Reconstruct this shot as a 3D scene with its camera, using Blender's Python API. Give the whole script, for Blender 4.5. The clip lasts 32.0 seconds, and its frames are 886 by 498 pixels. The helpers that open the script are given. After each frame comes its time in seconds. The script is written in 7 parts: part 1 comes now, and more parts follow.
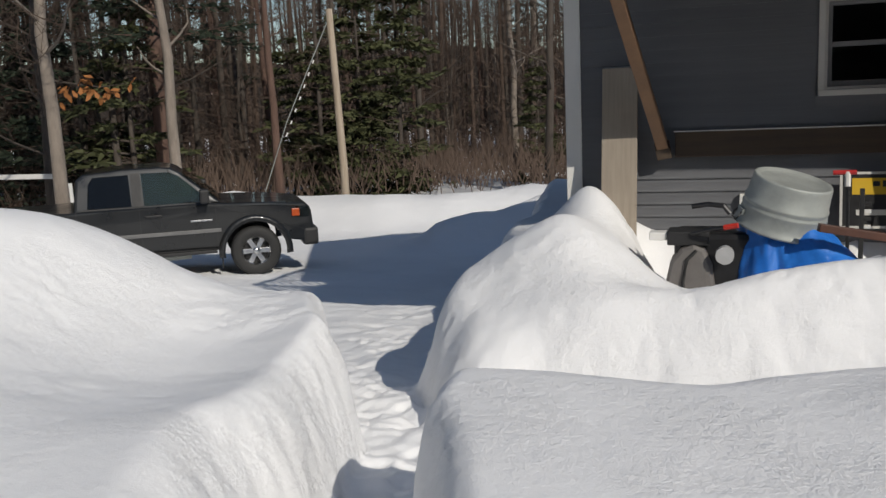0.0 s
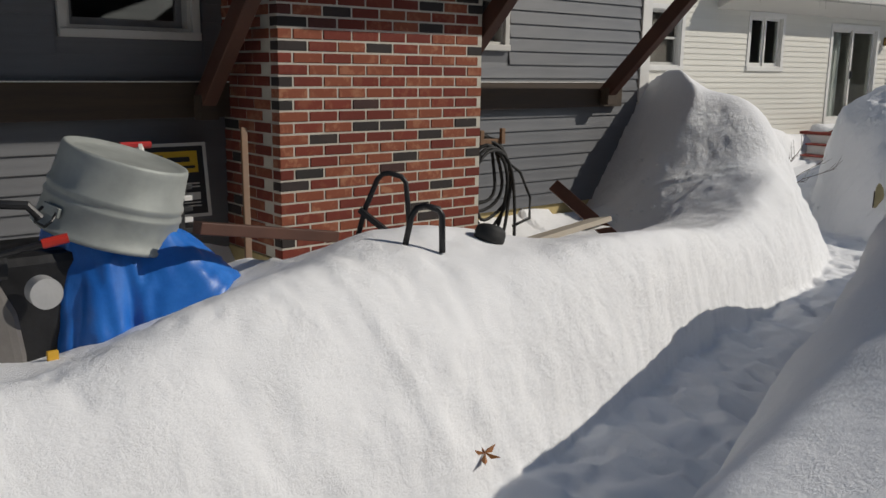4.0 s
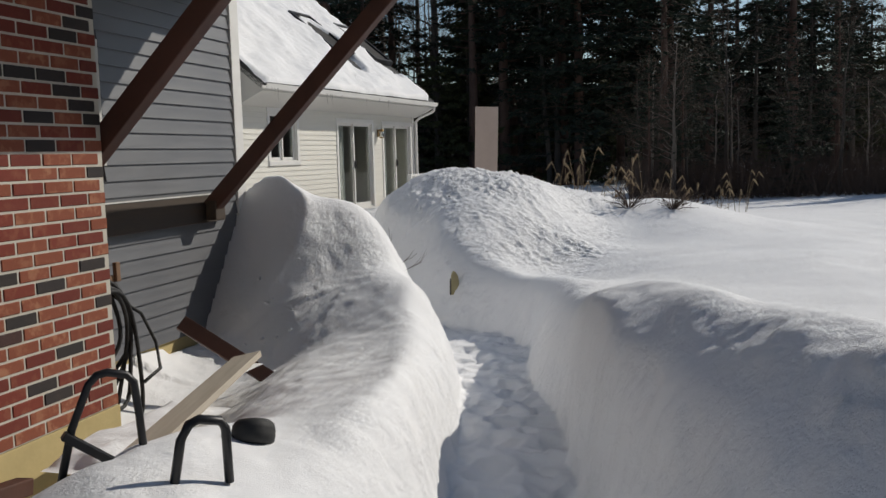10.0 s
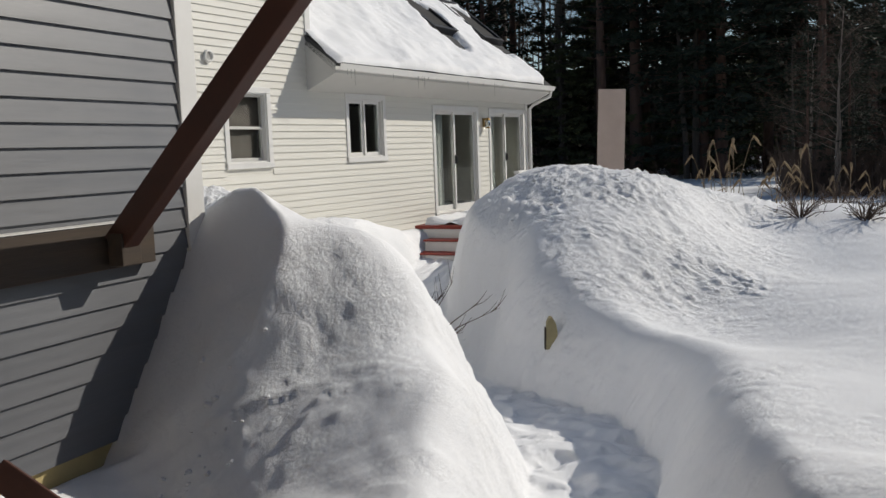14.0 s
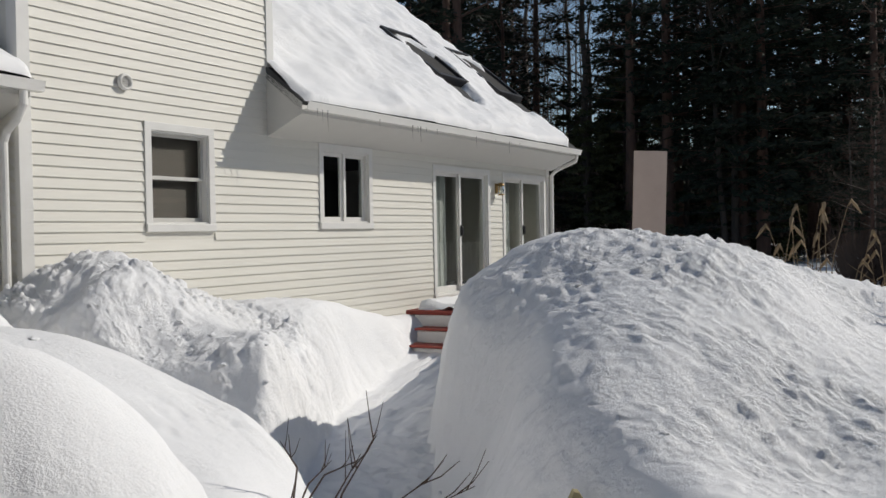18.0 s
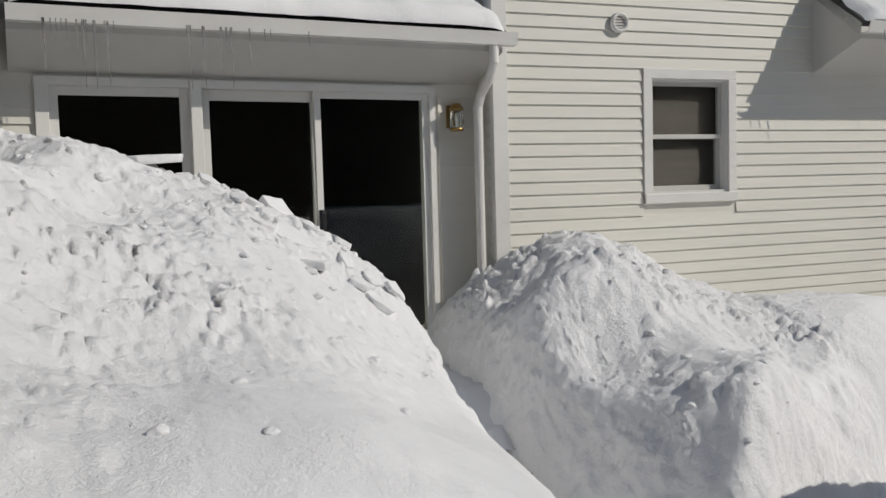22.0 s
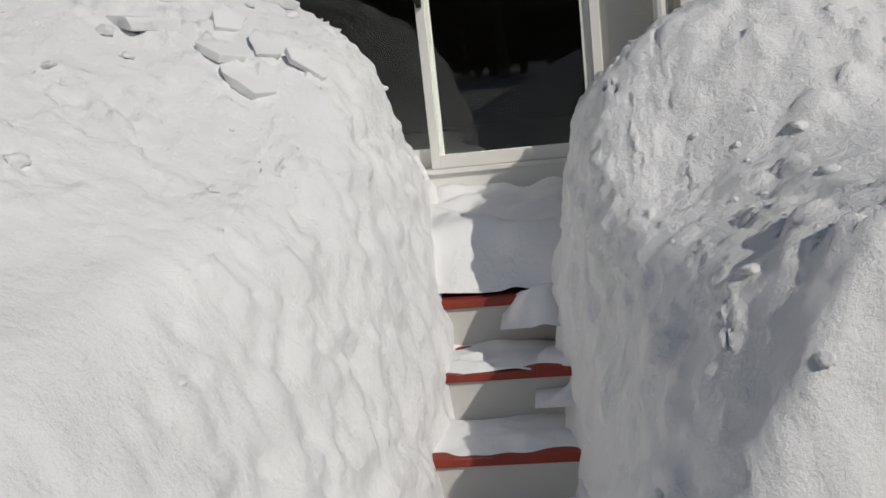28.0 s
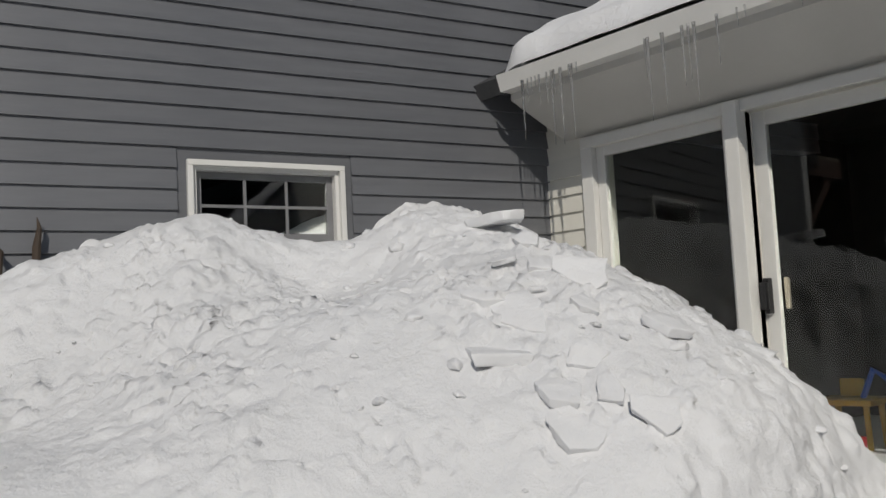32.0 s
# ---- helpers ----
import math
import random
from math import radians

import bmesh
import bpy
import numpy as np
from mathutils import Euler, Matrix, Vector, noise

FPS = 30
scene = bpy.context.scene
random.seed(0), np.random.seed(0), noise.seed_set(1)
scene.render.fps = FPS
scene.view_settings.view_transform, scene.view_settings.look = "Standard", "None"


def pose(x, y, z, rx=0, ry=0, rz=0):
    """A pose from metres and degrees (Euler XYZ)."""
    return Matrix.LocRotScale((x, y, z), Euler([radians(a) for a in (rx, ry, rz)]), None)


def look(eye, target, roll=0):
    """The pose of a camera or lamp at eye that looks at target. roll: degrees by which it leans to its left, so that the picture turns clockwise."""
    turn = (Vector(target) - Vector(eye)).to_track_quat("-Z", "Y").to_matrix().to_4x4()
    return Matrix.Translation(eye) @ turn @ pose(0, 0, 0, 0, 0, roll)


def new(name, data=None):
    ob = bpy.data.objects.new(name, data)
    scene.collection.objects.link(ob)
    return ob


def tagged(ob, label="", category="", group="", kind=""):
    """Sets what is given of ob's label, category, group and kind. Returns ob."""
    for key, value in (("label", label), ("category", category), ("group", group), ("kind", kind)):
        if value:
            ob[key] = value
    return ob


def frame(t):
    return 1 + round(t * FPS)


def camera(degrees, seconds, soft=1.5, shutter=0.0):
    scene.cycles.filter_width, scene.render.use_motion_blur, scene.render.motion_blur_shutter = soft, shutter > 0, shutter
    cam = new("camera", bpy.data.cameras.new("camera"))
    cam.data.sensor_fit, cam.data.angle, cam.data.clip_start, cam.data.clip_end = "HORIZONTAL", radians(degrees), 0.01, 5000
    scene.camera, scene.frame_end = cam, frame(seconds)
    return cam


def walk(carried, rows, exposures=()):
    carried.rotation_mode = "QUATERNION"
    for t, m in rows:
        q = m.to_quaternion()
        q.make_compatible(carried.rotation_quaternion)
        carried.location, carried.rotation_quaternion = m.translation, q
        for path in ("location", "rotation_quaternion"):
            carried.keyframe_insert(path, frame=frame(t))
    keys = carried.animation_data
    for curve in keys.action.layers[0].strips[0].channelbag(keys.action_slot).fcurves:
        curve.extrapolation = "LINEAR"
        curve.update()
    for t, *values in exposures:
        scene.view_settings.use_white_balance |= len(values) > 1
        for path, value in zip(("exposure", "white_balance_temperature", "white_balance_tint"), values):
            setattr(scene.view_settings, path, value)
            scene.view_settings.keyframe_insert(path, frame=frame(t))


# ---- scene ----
# ---------------------------------------------------------------- camera
cam = camera(52.9, 32.0)
PATH = [
    (0, (-1.195, -1.1, 2.516), (-1.822, 0.77, 2.186), -2.6),
    (0.5, (-1.328, -0.662, 2.41), (-1.973, 1.199, 2.059), -3.0),
    (1, (-1.46, -0.254, 2.415), (-1.905, 1.663, 2.057), -2.4),
    (1.5, (-1.595, 0.127, 2.354), (-1.726, 2.093, 2.008), -3.4),
    (2, (-1.672, 0.457, 2.321), (-1.561, 2.42, 1.952), -3.0),
    (2.5, (-1.663, 0.725, 2.32), (-1.232, 2.638, 1.926), -0.4),
    (3, (-1.857, 0.962, 2.309), (-1.056, 2.75, 1.906), -1.0),
    (3.5, (-2.058, 1.224, 2.272), (-1.152, 2.977, 1.944), -1.2),
    (4, (-2.171, 1.506, 2.264), (-0.918, 3.013, 1.867), 0.8),
    (4.5, (-2.197, 1.728, 2.231), (-0.744, 3.028, 1.785), 0.2),
    (6.5, (-2.325, 2.169, 2.363), (-0.531, 3.027, 2.153), 2.4),
    (7, (-2.356, 2.363, 2.349), (-0.509, 3.105, 2.149), 0.4),
    (7.5, (-2.377, 2.52, 2.357), (-0.504, 3.185, 2.138), 0.7),
    (8, (-2.376, 2.61, 2.412), (-0.493, 3.259, 2.224), 0.9),
    (8.5, (-2.329, 2.612, 2.414), (-0.49, 3.381, 2.255), 0.6),
    (9, (-2.288, 2.625, 2.389), (-0.472, 3.442, 2.202), 0.1),
    (9.5, (-2.17, 2.777, 2.371), (-0.311, 3.49, 2.186), 0.6),
    (10, (-1.999, 3.003, 2.423), (-0.1, 3.595, 2.213), -1.5),
    (10.5, (-1.688, 3.13, 2.411), (0.214, 3.726, 2.248), -1.3),
    (11, (-1.281, 3.233, 2.375), (0.597, 3.874, 2.122), -2.3),
    (11.5, (-0.87, 3.309, 2.36), (0.994, 3.982, 2.094), 0.3),
    (12, (-0.492, 3.326, 2.373), (1.342, 4.098, 2.168), 0.1),
    (12.5, (-0.095, 3.376, 2.404), (1.707, 4.214, 2.18), -0.3),
    (13, (0.287, 3.51, 2.402), (2.089, 4.355, 2.205), -1.4),
    (13.5, (0.636, 3.527, 2.404), (2.43, 4.384, 2.183), -1.4),
    (14, (0.979, 3.603, 2.448), (2.77, 4.466, 2.227), -2.1),
    (14.5, (1.315, 3.741, 2.466), (3.146, 4.514, 2.246), -2.7),
    (16.5, (2.927, 4.205, 2.369), (4.741, 5.038, 2.238), -0.3),
    (17, (3.229, 4.341, 2.207), (5.032, 5.194, 2.064), -1.0),
    (17.5, (3.572, 4.543, 2.177), (5.375, 5.409, 2.144), -0.8),
    (18, (3.952, 4.626, 2.221), (5.732, 5.537, 2.185), -1.0),
    (18.5, (4.323, 4.653, 2.249), (6.082, 5.594, 2.097), -0.6),
    (19, (4.643, 4.811, 2.206), (6.393, 5.766, 2.049), -0.4),
    (19.5, (4.971, 4.833, 2.145), (6.635, 5.932, 1.997), -0.2),
    (20, (5.262, 4.974, 2.206), (6.8, 6.235, 1.995), -1.1),
    (20.5, (5.503, 5.192, 2.178), (6.949, 6.569, 2.059), -1.2),
    (21, (5.71, 5.394, 2.158), (6.935, 6.972, 2.043), -2.9),
    (21.5, (5.941, 5.387, 2.436), (6.908, 7.13, 2.268), -0.2),
    (22, (5.878, 5.461, 2.467), (6.749, 7.256, 2.331), -1.6),
    (22.5, (5.932, 5.462, 2.486), (6.682, 7.31, 2.337), -0.3),
    (23, (5.974, 5.645, 2.519), (6.653, 7.519, 2.355), -0.0),
    (23.5, (6.153, 5.79, 2.522), (6.781, 7.68, 2.34), -2.1),
    (24, (6.542, 5.847, 2.428), (6.939, 7.802, 2.287), -1.7),
    (24.5, (6.8, 5.88, 2.339), (7.066, 7.862, 2.364), -3.0),
    (26.5, (7.983, 6.346, 2.074), (7.877, 8.343, 2.034), -5.3),
    (27, (8.127, 6.553, 2.028), (7.958, 8.544, 1.938), -2.4),
    (27.5, (8.391, 6.777, 1.891), (8.152, 8.744, 1.617), -4.8),
    (28, (8.664, 6.931, 1.844), (8.403, 8.872, 1.437), -6.3),
    (28.5, (8.872, 7.23, 1.792), (8.521, 9.137, 1.305), -5.4),
    (29, (9.014, 7.464, 1.83), (8.485, 9.327, 1.328), -7.2),
    (29.5, (9.244, 7.621, 1.927), (8.47, 9.442, 1.632), -1.7),
    (30, (9.348, 7.802, 2.05), (8.529, 9.62, 1.895), -0.3),
    (30.5, (9.396, 7.815, 2.132), (8.285, 9.478, 2.154), -2.6),
    (31, (9.512, 7.863, 2.182), (8.224, 9.392, 2.22), -3.0),
    (31.5, (9.557, 7.877, 2.193), (8.17, 9.313, 2.315), -3.9),
    (32, (9.551, 7.821, 2.197), (8.033, 9.111, 2.371), -2.9),
]
walk(cam, [(t, look(eye, target, roll)) for t, eye, target, roll in PATH],
     [(0.0, 0.05, 6800, 9), (2.0, 0.05, 6800, 9), (4.0, -0.18, 6800, 9), (9.0, -0.04, 6800, 9), (13.0, 0.08, 6780, 9), (17.0, 0.0, 6720, 9), (19.0, 0.02, 6700, 9), (21.0, -0.16, 6700, 9), (23.0, -0.32, 6700, 9), (24.5, -0.36, 6700, 9), (27.5, -0.35, 6700, 9), (29.5, -0.36, 6700, 9), (31.0, -0.46, 6680, 9), (32.0, -0.46, 6680, 9)])

# ---------------------------------------------------------------- sky and sun
SUN_WAY = Vector((1.13, -1.0, 1.0)).normalized()          # towards the sun
world = bpy.data.worlds.new("winter_sky")
scene.world = world
world.use_nodes = True
wn = world.node_tree.nodes
wl = world.node_tree.links
sky = wn.new("ShaderNodeTexSky")
sky.sky_type = 'NISHITA'
sky.sun_disc = False
sky.sun_elevation = math.asin(SUN_WAY.z)
sky.sun_rotation = math.atan2(SUN_WAY.x, SUN_WAY.y)
sky.altitude = 200
sky.air_density = 1.0
sky.dust_density = 0.3
sky.ozone_density = 1.5
wn["Background"].inputs["Strength"].default_value = 0.075
wl.new(sky.outputs["Color"], wn["Background"].inputs["Color"])

sun_data = bpy.data.lights.new("sun", 'SUN')
sun_data.energy = 3.0
sun_data.angle = radians(0.53)
sun_data.color = (1.0, 0.955, 0.89)
sun = new("sun", sun_data)
sun.matrix_world = look(SUN_WAY * 60, (0, 0, 0))

# ---------------------------------------------------------------- materials
def shader(name):
    m = bpy.data.materials.new(name)
    m.use_nodes = True
    nt = m.node_tree
    return m, nt, nt.nodes["Principled BSDF"]


def tex_noise(nt, scale, detail=4.0, rough=0.55, coord=None, stretch=None, dist=0.0):
    n = nt.nodes.new("ShaderNodeTexNoise")
    n.inputs["Scale"].default_value = scale
    n.inputs["Detail"].default_value = detail
    n.inputs["Roughness"].default_value = rough
    n.inputs["Distortion"].default_value = dist
    if coord is None:
        g = nt.nodes.new("ShaderNodeTexCoord")
        coord = g.outputs["Object"]
    if stretch:
        mp = nt.nodes.new("ShaderNodeMapping")
        mp.inputs["Scale"].default_value = stretch
        nt.links.new(coord, mp.inputs["Vector"])
        coord = mp.outputs["Vector"]
    nt.links.new(coord, n.inputs["Vector"])
    return n


def ramp(nt, fac, stops):
    r = nt.nodes.new("ShaderNodeValToRGB")
    e = r.color_ramp.elements
    while len(e) > len(stops):
        e.remove(e[-1])
    while len(e) < len(stops):
        e.new(0.5)
    for el, (p, c) in zip(e, stops):
        el.position, el.color = p, (*c, 1.0)
    nt.links.new(fac, r.inputs["Fac"])
    return r


def mix(nt, fac, a, b, how='MIX'):
    n = nt.nodes.new("ShaderNodeMix")
    n.data_type, n.blend_type = 'RGBA', how
    for sock, v in ((n.inputs[0], fac), (n.inputs[6], a), (n.inputs[7], b)):
        if isinstance(v, (int, float)):
            sock.default_value = v
        elif isinstance(v, tuple):
            sock.default_value = (*v, 1.0)
        else:
            nt.links.new(v, sock)
    return n.outputs[2]


def bumped(nt, bsdf, height, strength=0.3, dist=0.01):
    b = nt.nodes.new("ShaderNodeBump")
    b.inputs["Strength"].default_value = strength
    b.inputs["Distance"].default_value = dist
    nt.links.new(height, b.inputs["Height"])
    nt.links.new(b.outputs["Normal"], bsdf.inputs["Normal"])
    return b


def surface(name, dark, light, scale=6.0, rough=0.6, metal=0.0, grain=60.0, stretch=None, bump=0.25, depth=0.003, spec=0.5, per_piece=0.0):
    """A painted or raw surface: two scales of colour variation, fine relief."""
    m, nt, b = shader(name)
    big = tex_noise(nt, scale, 5, 0.6, stretch=stretch)
    fine = tex_noise(nt, grain, 3, 0.6, stretch=stretch)
    c = ramp(nt, big.outputs["Fac"], [(0.3, dark), (0.7, light)])
    c2 = mix(nt, 0.35, c.outputs["Color"], mix(nt, fine.outputs["Fac"], dark, light))
    if per_piece:
        info = nt.nodes.new("ShaderNodeObjectInfo")
        v = nt.nodes.new("ShaderNodeMapRange")
        v.inputs["To Min"].default_value = 1 - per_piece
        v.inputs["To Max"].default_value = 1 + per_piece
        nt.links.new(info.outputs["Random"], v.inputs["Value"])
        hsv = nt.nodes.new("ShaderNodeHueSaturation")
        nt.links.new(v.outputs["Result"], hsv.inputs["Value"])
        nt.links.new(c2, hsv.inputs["Color"])
        c2 = hsv.outputs["Color"]
    nt.links.new(c2, b.inputs["Base Color"])
    rr = ramp(nt, big.outputs["Fac"], [(0.3, (rough - 0.08,) * 3), (0.7, (min(1, rough + 0.1),) * 3)])
    nt.links.new(rr.outputs["Color"], b.inputs["Roughness"])
    b.inputs["Metallic"].default_value = metal
    b.inputs["Specular IOR Level"].default_value = spec
    if bump:
        bumped(nt, b, fine.outputs["Fac"], bump, depth)
    return m


def snow_material(name="snow", coarse=1.0):
    m, nt, b = shader(name)
    big = tex_noise(nt, 0.9, 4, 0.6)
    c = ramp(nt, big.outputs["Fac"], [(0.3, (0.82, 0.825, 0.835)), (0.7, (0.88, 0.88, 0.885))])
    nt.links.new(c.outputs["Color"], b.inputs["Base Color"])
    b.inputs["Roughness"].default_value = 0.7
    b.inputs["Specular IOR Level"].default_value = 0.3
    b.inputs["Subsurface Weight"].default_value = 0.0
    at = nt.nodes.new("ShaderNodeAttribute")
    at.attribute_name = "churn"
    patch = tex_noise(nt, 1.6, 3, 0.6)
    soft = ramp(nt, patch.outputs["Fac"], [(0.42, (0.10,) * 3), (0.62, (0.45,) * 3)])
    mask = mix(nt, at.outputs["Fac"], soft.outputs["Color"], (1.0, 1.0, 1.0))
    lump = tex_noise(nt, 22.0, 7, 0.7, dist=0.15)
    fine = tex_noise(nt, 190.0, 3, 0.65)
    lumped = nt.nodes.new("ShaderNodeMath")
    lumped.operation = 'MULTIPLY'
    nt.links.new(lump.outputs["Fac"], lumped.inputs[0])
    nt.links.new(mask, lumped.inputs[1])
    add = nt.nodes.new("ShaderNodeMath")
    add.operation = 'MULTIPLY_ADD'
    nt.links.new(fine.outputs["Fac"], add.inputs[0])
    add.inputs[1].default_value = 0.06
    nt.links.new(lumped.outputs[0], add.inputs[2])
    bumped(nt, b, add.outputs[0], 0.65 * coarse, 0.05)
    return m


def glass_material(name, tint=(0.9, 0.95, 0.93), rough=0.0):
    m, nt, b = shader(name)
    b.inputs["Base Color"].default_value = (*tint, 1)
    b.inputs["Roughness"].default_value = rough
    b.inputs["Transmission Weight"].default_value = 1.0
    b.inputs["IOR"].default_value = 1.45
    return m


def brick_material():
    """Mottled red brick: some pieces charcoal, some flashed orange and buff."""
    m, nt, b = shader("brick")
    info = nt.nodes.new("ShaderNodeObjectInfo")
    g = nt.nodes.new("ShaderNodeNewGeometry")
    both = nt.nodes.new("ShaderNodeMath")
    both.operation = 'ADD'
    nt.links.new(info.outputs["Random"], both.inputs[0])
    nt.links.new(g.outputs["Random Per Island"], both.inputs[1])
    pick = nt.nodes.new("ShaderNodeMath")
    pick.operation = 'FRACT'
    nt.links.new(both.outputs[0], pick.inputs[0])
    kind = ramp(nt, pick.outputs[0], [(0.0, (0.035, 0.035, 0.036)), (0.11, (0.045, 0.04, 0.04)), (0.12, (0.17, 0.035, 0.024)), (0.6, (0.235, 0.05, 0.03)), (0.61, (0.27, 0.085, 0.045)), (1.0, (0.30, 0.10, 0.055))])
    spots = tex_noise(nt, 11.0, 5, 0.65, coord=g.outputs["Position"])
    flash = ramp(nt, spots.outputs["Fac"], [(0.5, (0, 0, 0)), (0.62, (1, 1, 1))])
    amount = ramp(nt, pick.outputs[0], [(0.0, (0, 0, 0)), (0.3, (0.08,) * 3), (0.6, (0.3,) * 3), (1.0, (0.75,) * 3)])
    amt = nt.nodes.new("ShaderNodeMath")
    amt.operation = 'MULTIPLY'
    nt.links.new(flash.outputs["Color"], amt.inputs[0])
    nt.links.new(amount.outputs["Color"], amt.inputs[1])
    c = mix(nt, amt.outputs[0], kind.outputs["Color"], (0.50, 0.26, 0.15))
    fine = tex_noise(nt, 160.0, 4, 0.6, coord=g.outputs["Position"])
    c = mix(nt, 0.35, c, mix(nt, fine.outputs["Fac"], (0.05, 0.02, 0.015), (0.4, 0.16, 0.1)), 'OVERLAY')
    nt.links.new(c, b.inputs["Base Color"])
    b.inputs["Roughness"].default_value = 0.9
    bumped(nt, b, fine.outputs["Fac"], 0.5, 0.003)
    return m


SNOW = snow_material()
SNOW_CHUNK = snow_material("snow_chunk", 0.7)
GRAY_SIDING = surface("gray_siding", (0.105, 0.109, 0.119), (0.142, 0.146, 0.156), 3.0, 0.44, grain=30, stretch=(0.6, 0.6, 8), bump=0.12, per_piece=0.06, spec=0.7)
WHITE_SIDING = surface("white_siding", (0.66, 0.64, 0.575), (0.72, 0.70, 0.635), 2.0, 0.5, grain=40, stretch=(0.5, 0.5, 6), bump=0.08, per_piece=0.02)
WHITE_TRIM = surface("white_trim", (0.68, 0.67, 0.64), (0.76, 0.75, 0.72), 3.0, 0.45, grain=50, bump=0.06)
# duller copy of the white trim; on the eaves it paints in their shade
SHADED_WALL = surface("dull_shaded_trim", (0.50, 0.49, 0.46), (0.57, 0.56, 0.53), 3.0, 0.55, grain=50, bump=0.06)
DARK_GAP = surface("dark_gap", (0.02, 0.018, 0.018), (0.035, 0.03, 0.028), 9.0, 0.9)
FOUNDATION = surface("painted_concrete", (0.42, 0.33, 0.15), (0.54, 0.43, 0.21), 5.0, 0.85, grain=45, bump=0.4)
BRICK = brick_material()
MORTAR = surface("mortar", (0.46, 0.43, 0.37), (0.60, 0.57, 0.50), 9.0, 0.95, grain=120, bump=0.5)
BROWN_STAIN = surface("brown_stained_wood", (0.055, 0.022, 0.014), (0.105, 0.042, 0.026), 4.0, 0.55, grain=40, stretch=(1, 1, 1), bump=0.25)
DARK_WOOD = surface("dark_weathered_wood", (0.03, 0.02, 0.014), (0.085, 0.06, 0.04), 3.0, 0.75, grain=30, stretch=(0.4, 6, 6), bump=0.4)
GRAY_WOOD = surface("weathered_board", (0.24, 0.20, 0.16), (0.36, 0.31, 0.25), 4.0, 0.8, grain=40, stretch=(8, 8, 0.5), bump=0.35)
RED_PAINT = surface("worn_red_paint", (0.19, 0.022, 0.014), (0.30, 0.045, 0.025), 9.0, 0.6, grain=60, bump=0.3)
GALVANISED = surface("galvanised_steel", (0.27, 0.29, 0.275), (0.42, 0.44, 0.42), 7.0, 0.62, metal=0.3, grain=25, bump=0.05)
BLUE_TARP = surface("blue_tarp", (0.008, 0.10, 0.42), (0.02, 0.20, 0.66), 6.0, 0.42, grain=90, bump=0.2)
BLACK_METAL = surface("black_metal", (0.012, 0.012, 0.013), (0.03, 0.03, 0.032), 9.0, 0.4, metal=0.3)
BLACK_RUBBER = surface("black_rubber", (0.012, 0.012, 0.012), (0.028, 0.028, 0.028), 9.0, 0.7)
ROOF_DARK = surface("dark_shingle", (0.03, 0.032, 0.034), (0.07, 0.07, 0.072), 14.0, 0.9, grain=50, bump=0.5)
BARK = surface("bark", (0.04, 0.032, 0.027), (0.115, 0.095, 0.078), 3.0, 0.9, grain=22, stretch=(3, 3, 0.6), bump=0.8, depth=0.02)
# near-black on every indoor face: the rooms' shade is put into the colour
ROOM_DARK = surface("shade_black_room", (0.016, 0.015, 0.014), (0.026, 0.024, 0.022), 2.0, 0.8)
GLASS = glass_material("window_glass")

# ---------------------------------------------------------------- mesh helpers
def box_bm(bm, lo, hi, m=None, bevel=0.0):
    """An axis-aligned box from lo to hi, turned by m, added to bm."""
    c = [(a + b) / 2 for a, b in zip(lo, hi)]
    d = [max(1e-4, abs(b - a)) for a, b in zip(lo, hi)]
    made = bmesh.ops.create_cube(bm, size=1.0, matrix=Matrix.Translation(c) @ Matrix.Diagonal((*d, 1)))
    if bevel:
        edges = list({e for v in made["verts"] for e in v.link_edges})
        out = bmesh.ops.bevel(bm, geom=edges, offset=min(bevel, min(d) * 0.45), segments=2, affect='EDGES', profile=0.6)
        verts = list({v for f in out["faces"] for v in f.verts} | {v for v in made["verts"] if v.is_valid})
    else:
        verts = made["verts"]
    if m is not None:
        bmesh.ops.transform(bm, matrix=m, verts=[v for v in verts if v.is_valid])
    return bm


def box(lo, hi, m=None, bevel=0.0):
    return box_bm(bmesh.new(), lo, hi, m, bevel)


def link_mesh(name, bm, material, smooth=False):
    me = bpy.data.meshes.new(name)
    bm.to_mesh(me)
    bm.free()
    me.materials.append(material)
    if smooth:
        me.polygons.foreach_set("use_smooth", [True] * len(me.polygons))
    return new(name, me)


def part(name, bm, material, parent, label="", smooth=False):
    """Links a bmesh as one mesh object under a thing or a part."""
    ob = link_mesh(name, bm, material, smooth)
    ob.parent = parent
    if label:
        ob["label"] = label
    return ob


def piece(name, mesh, parent, m):
    """One repeated piece on shared mesh data."""
    ob = new(name, mesh)
    ob.parent = parent
    ob.matrix_basis = m
    return ob


def thing(name, label, category, m=None, group="", kind=""):
    ob = new(name)
    ob.empty_display_size = 0.1
    if m is not None:
        ob.matrix_world = m
    return tagged(ob, label, category, group, kind)


def mesh_from(name, verts, faces, material, smooth=False):
    me = bpy.data.meshes.new(name)
    me.from_pydata(verts, [], faces)
    me.materials.append(material)
    if smooth:
        me.polygons.foreach_set("use_smooth", [True] * len(me.polygons))
    me.update()
    return me


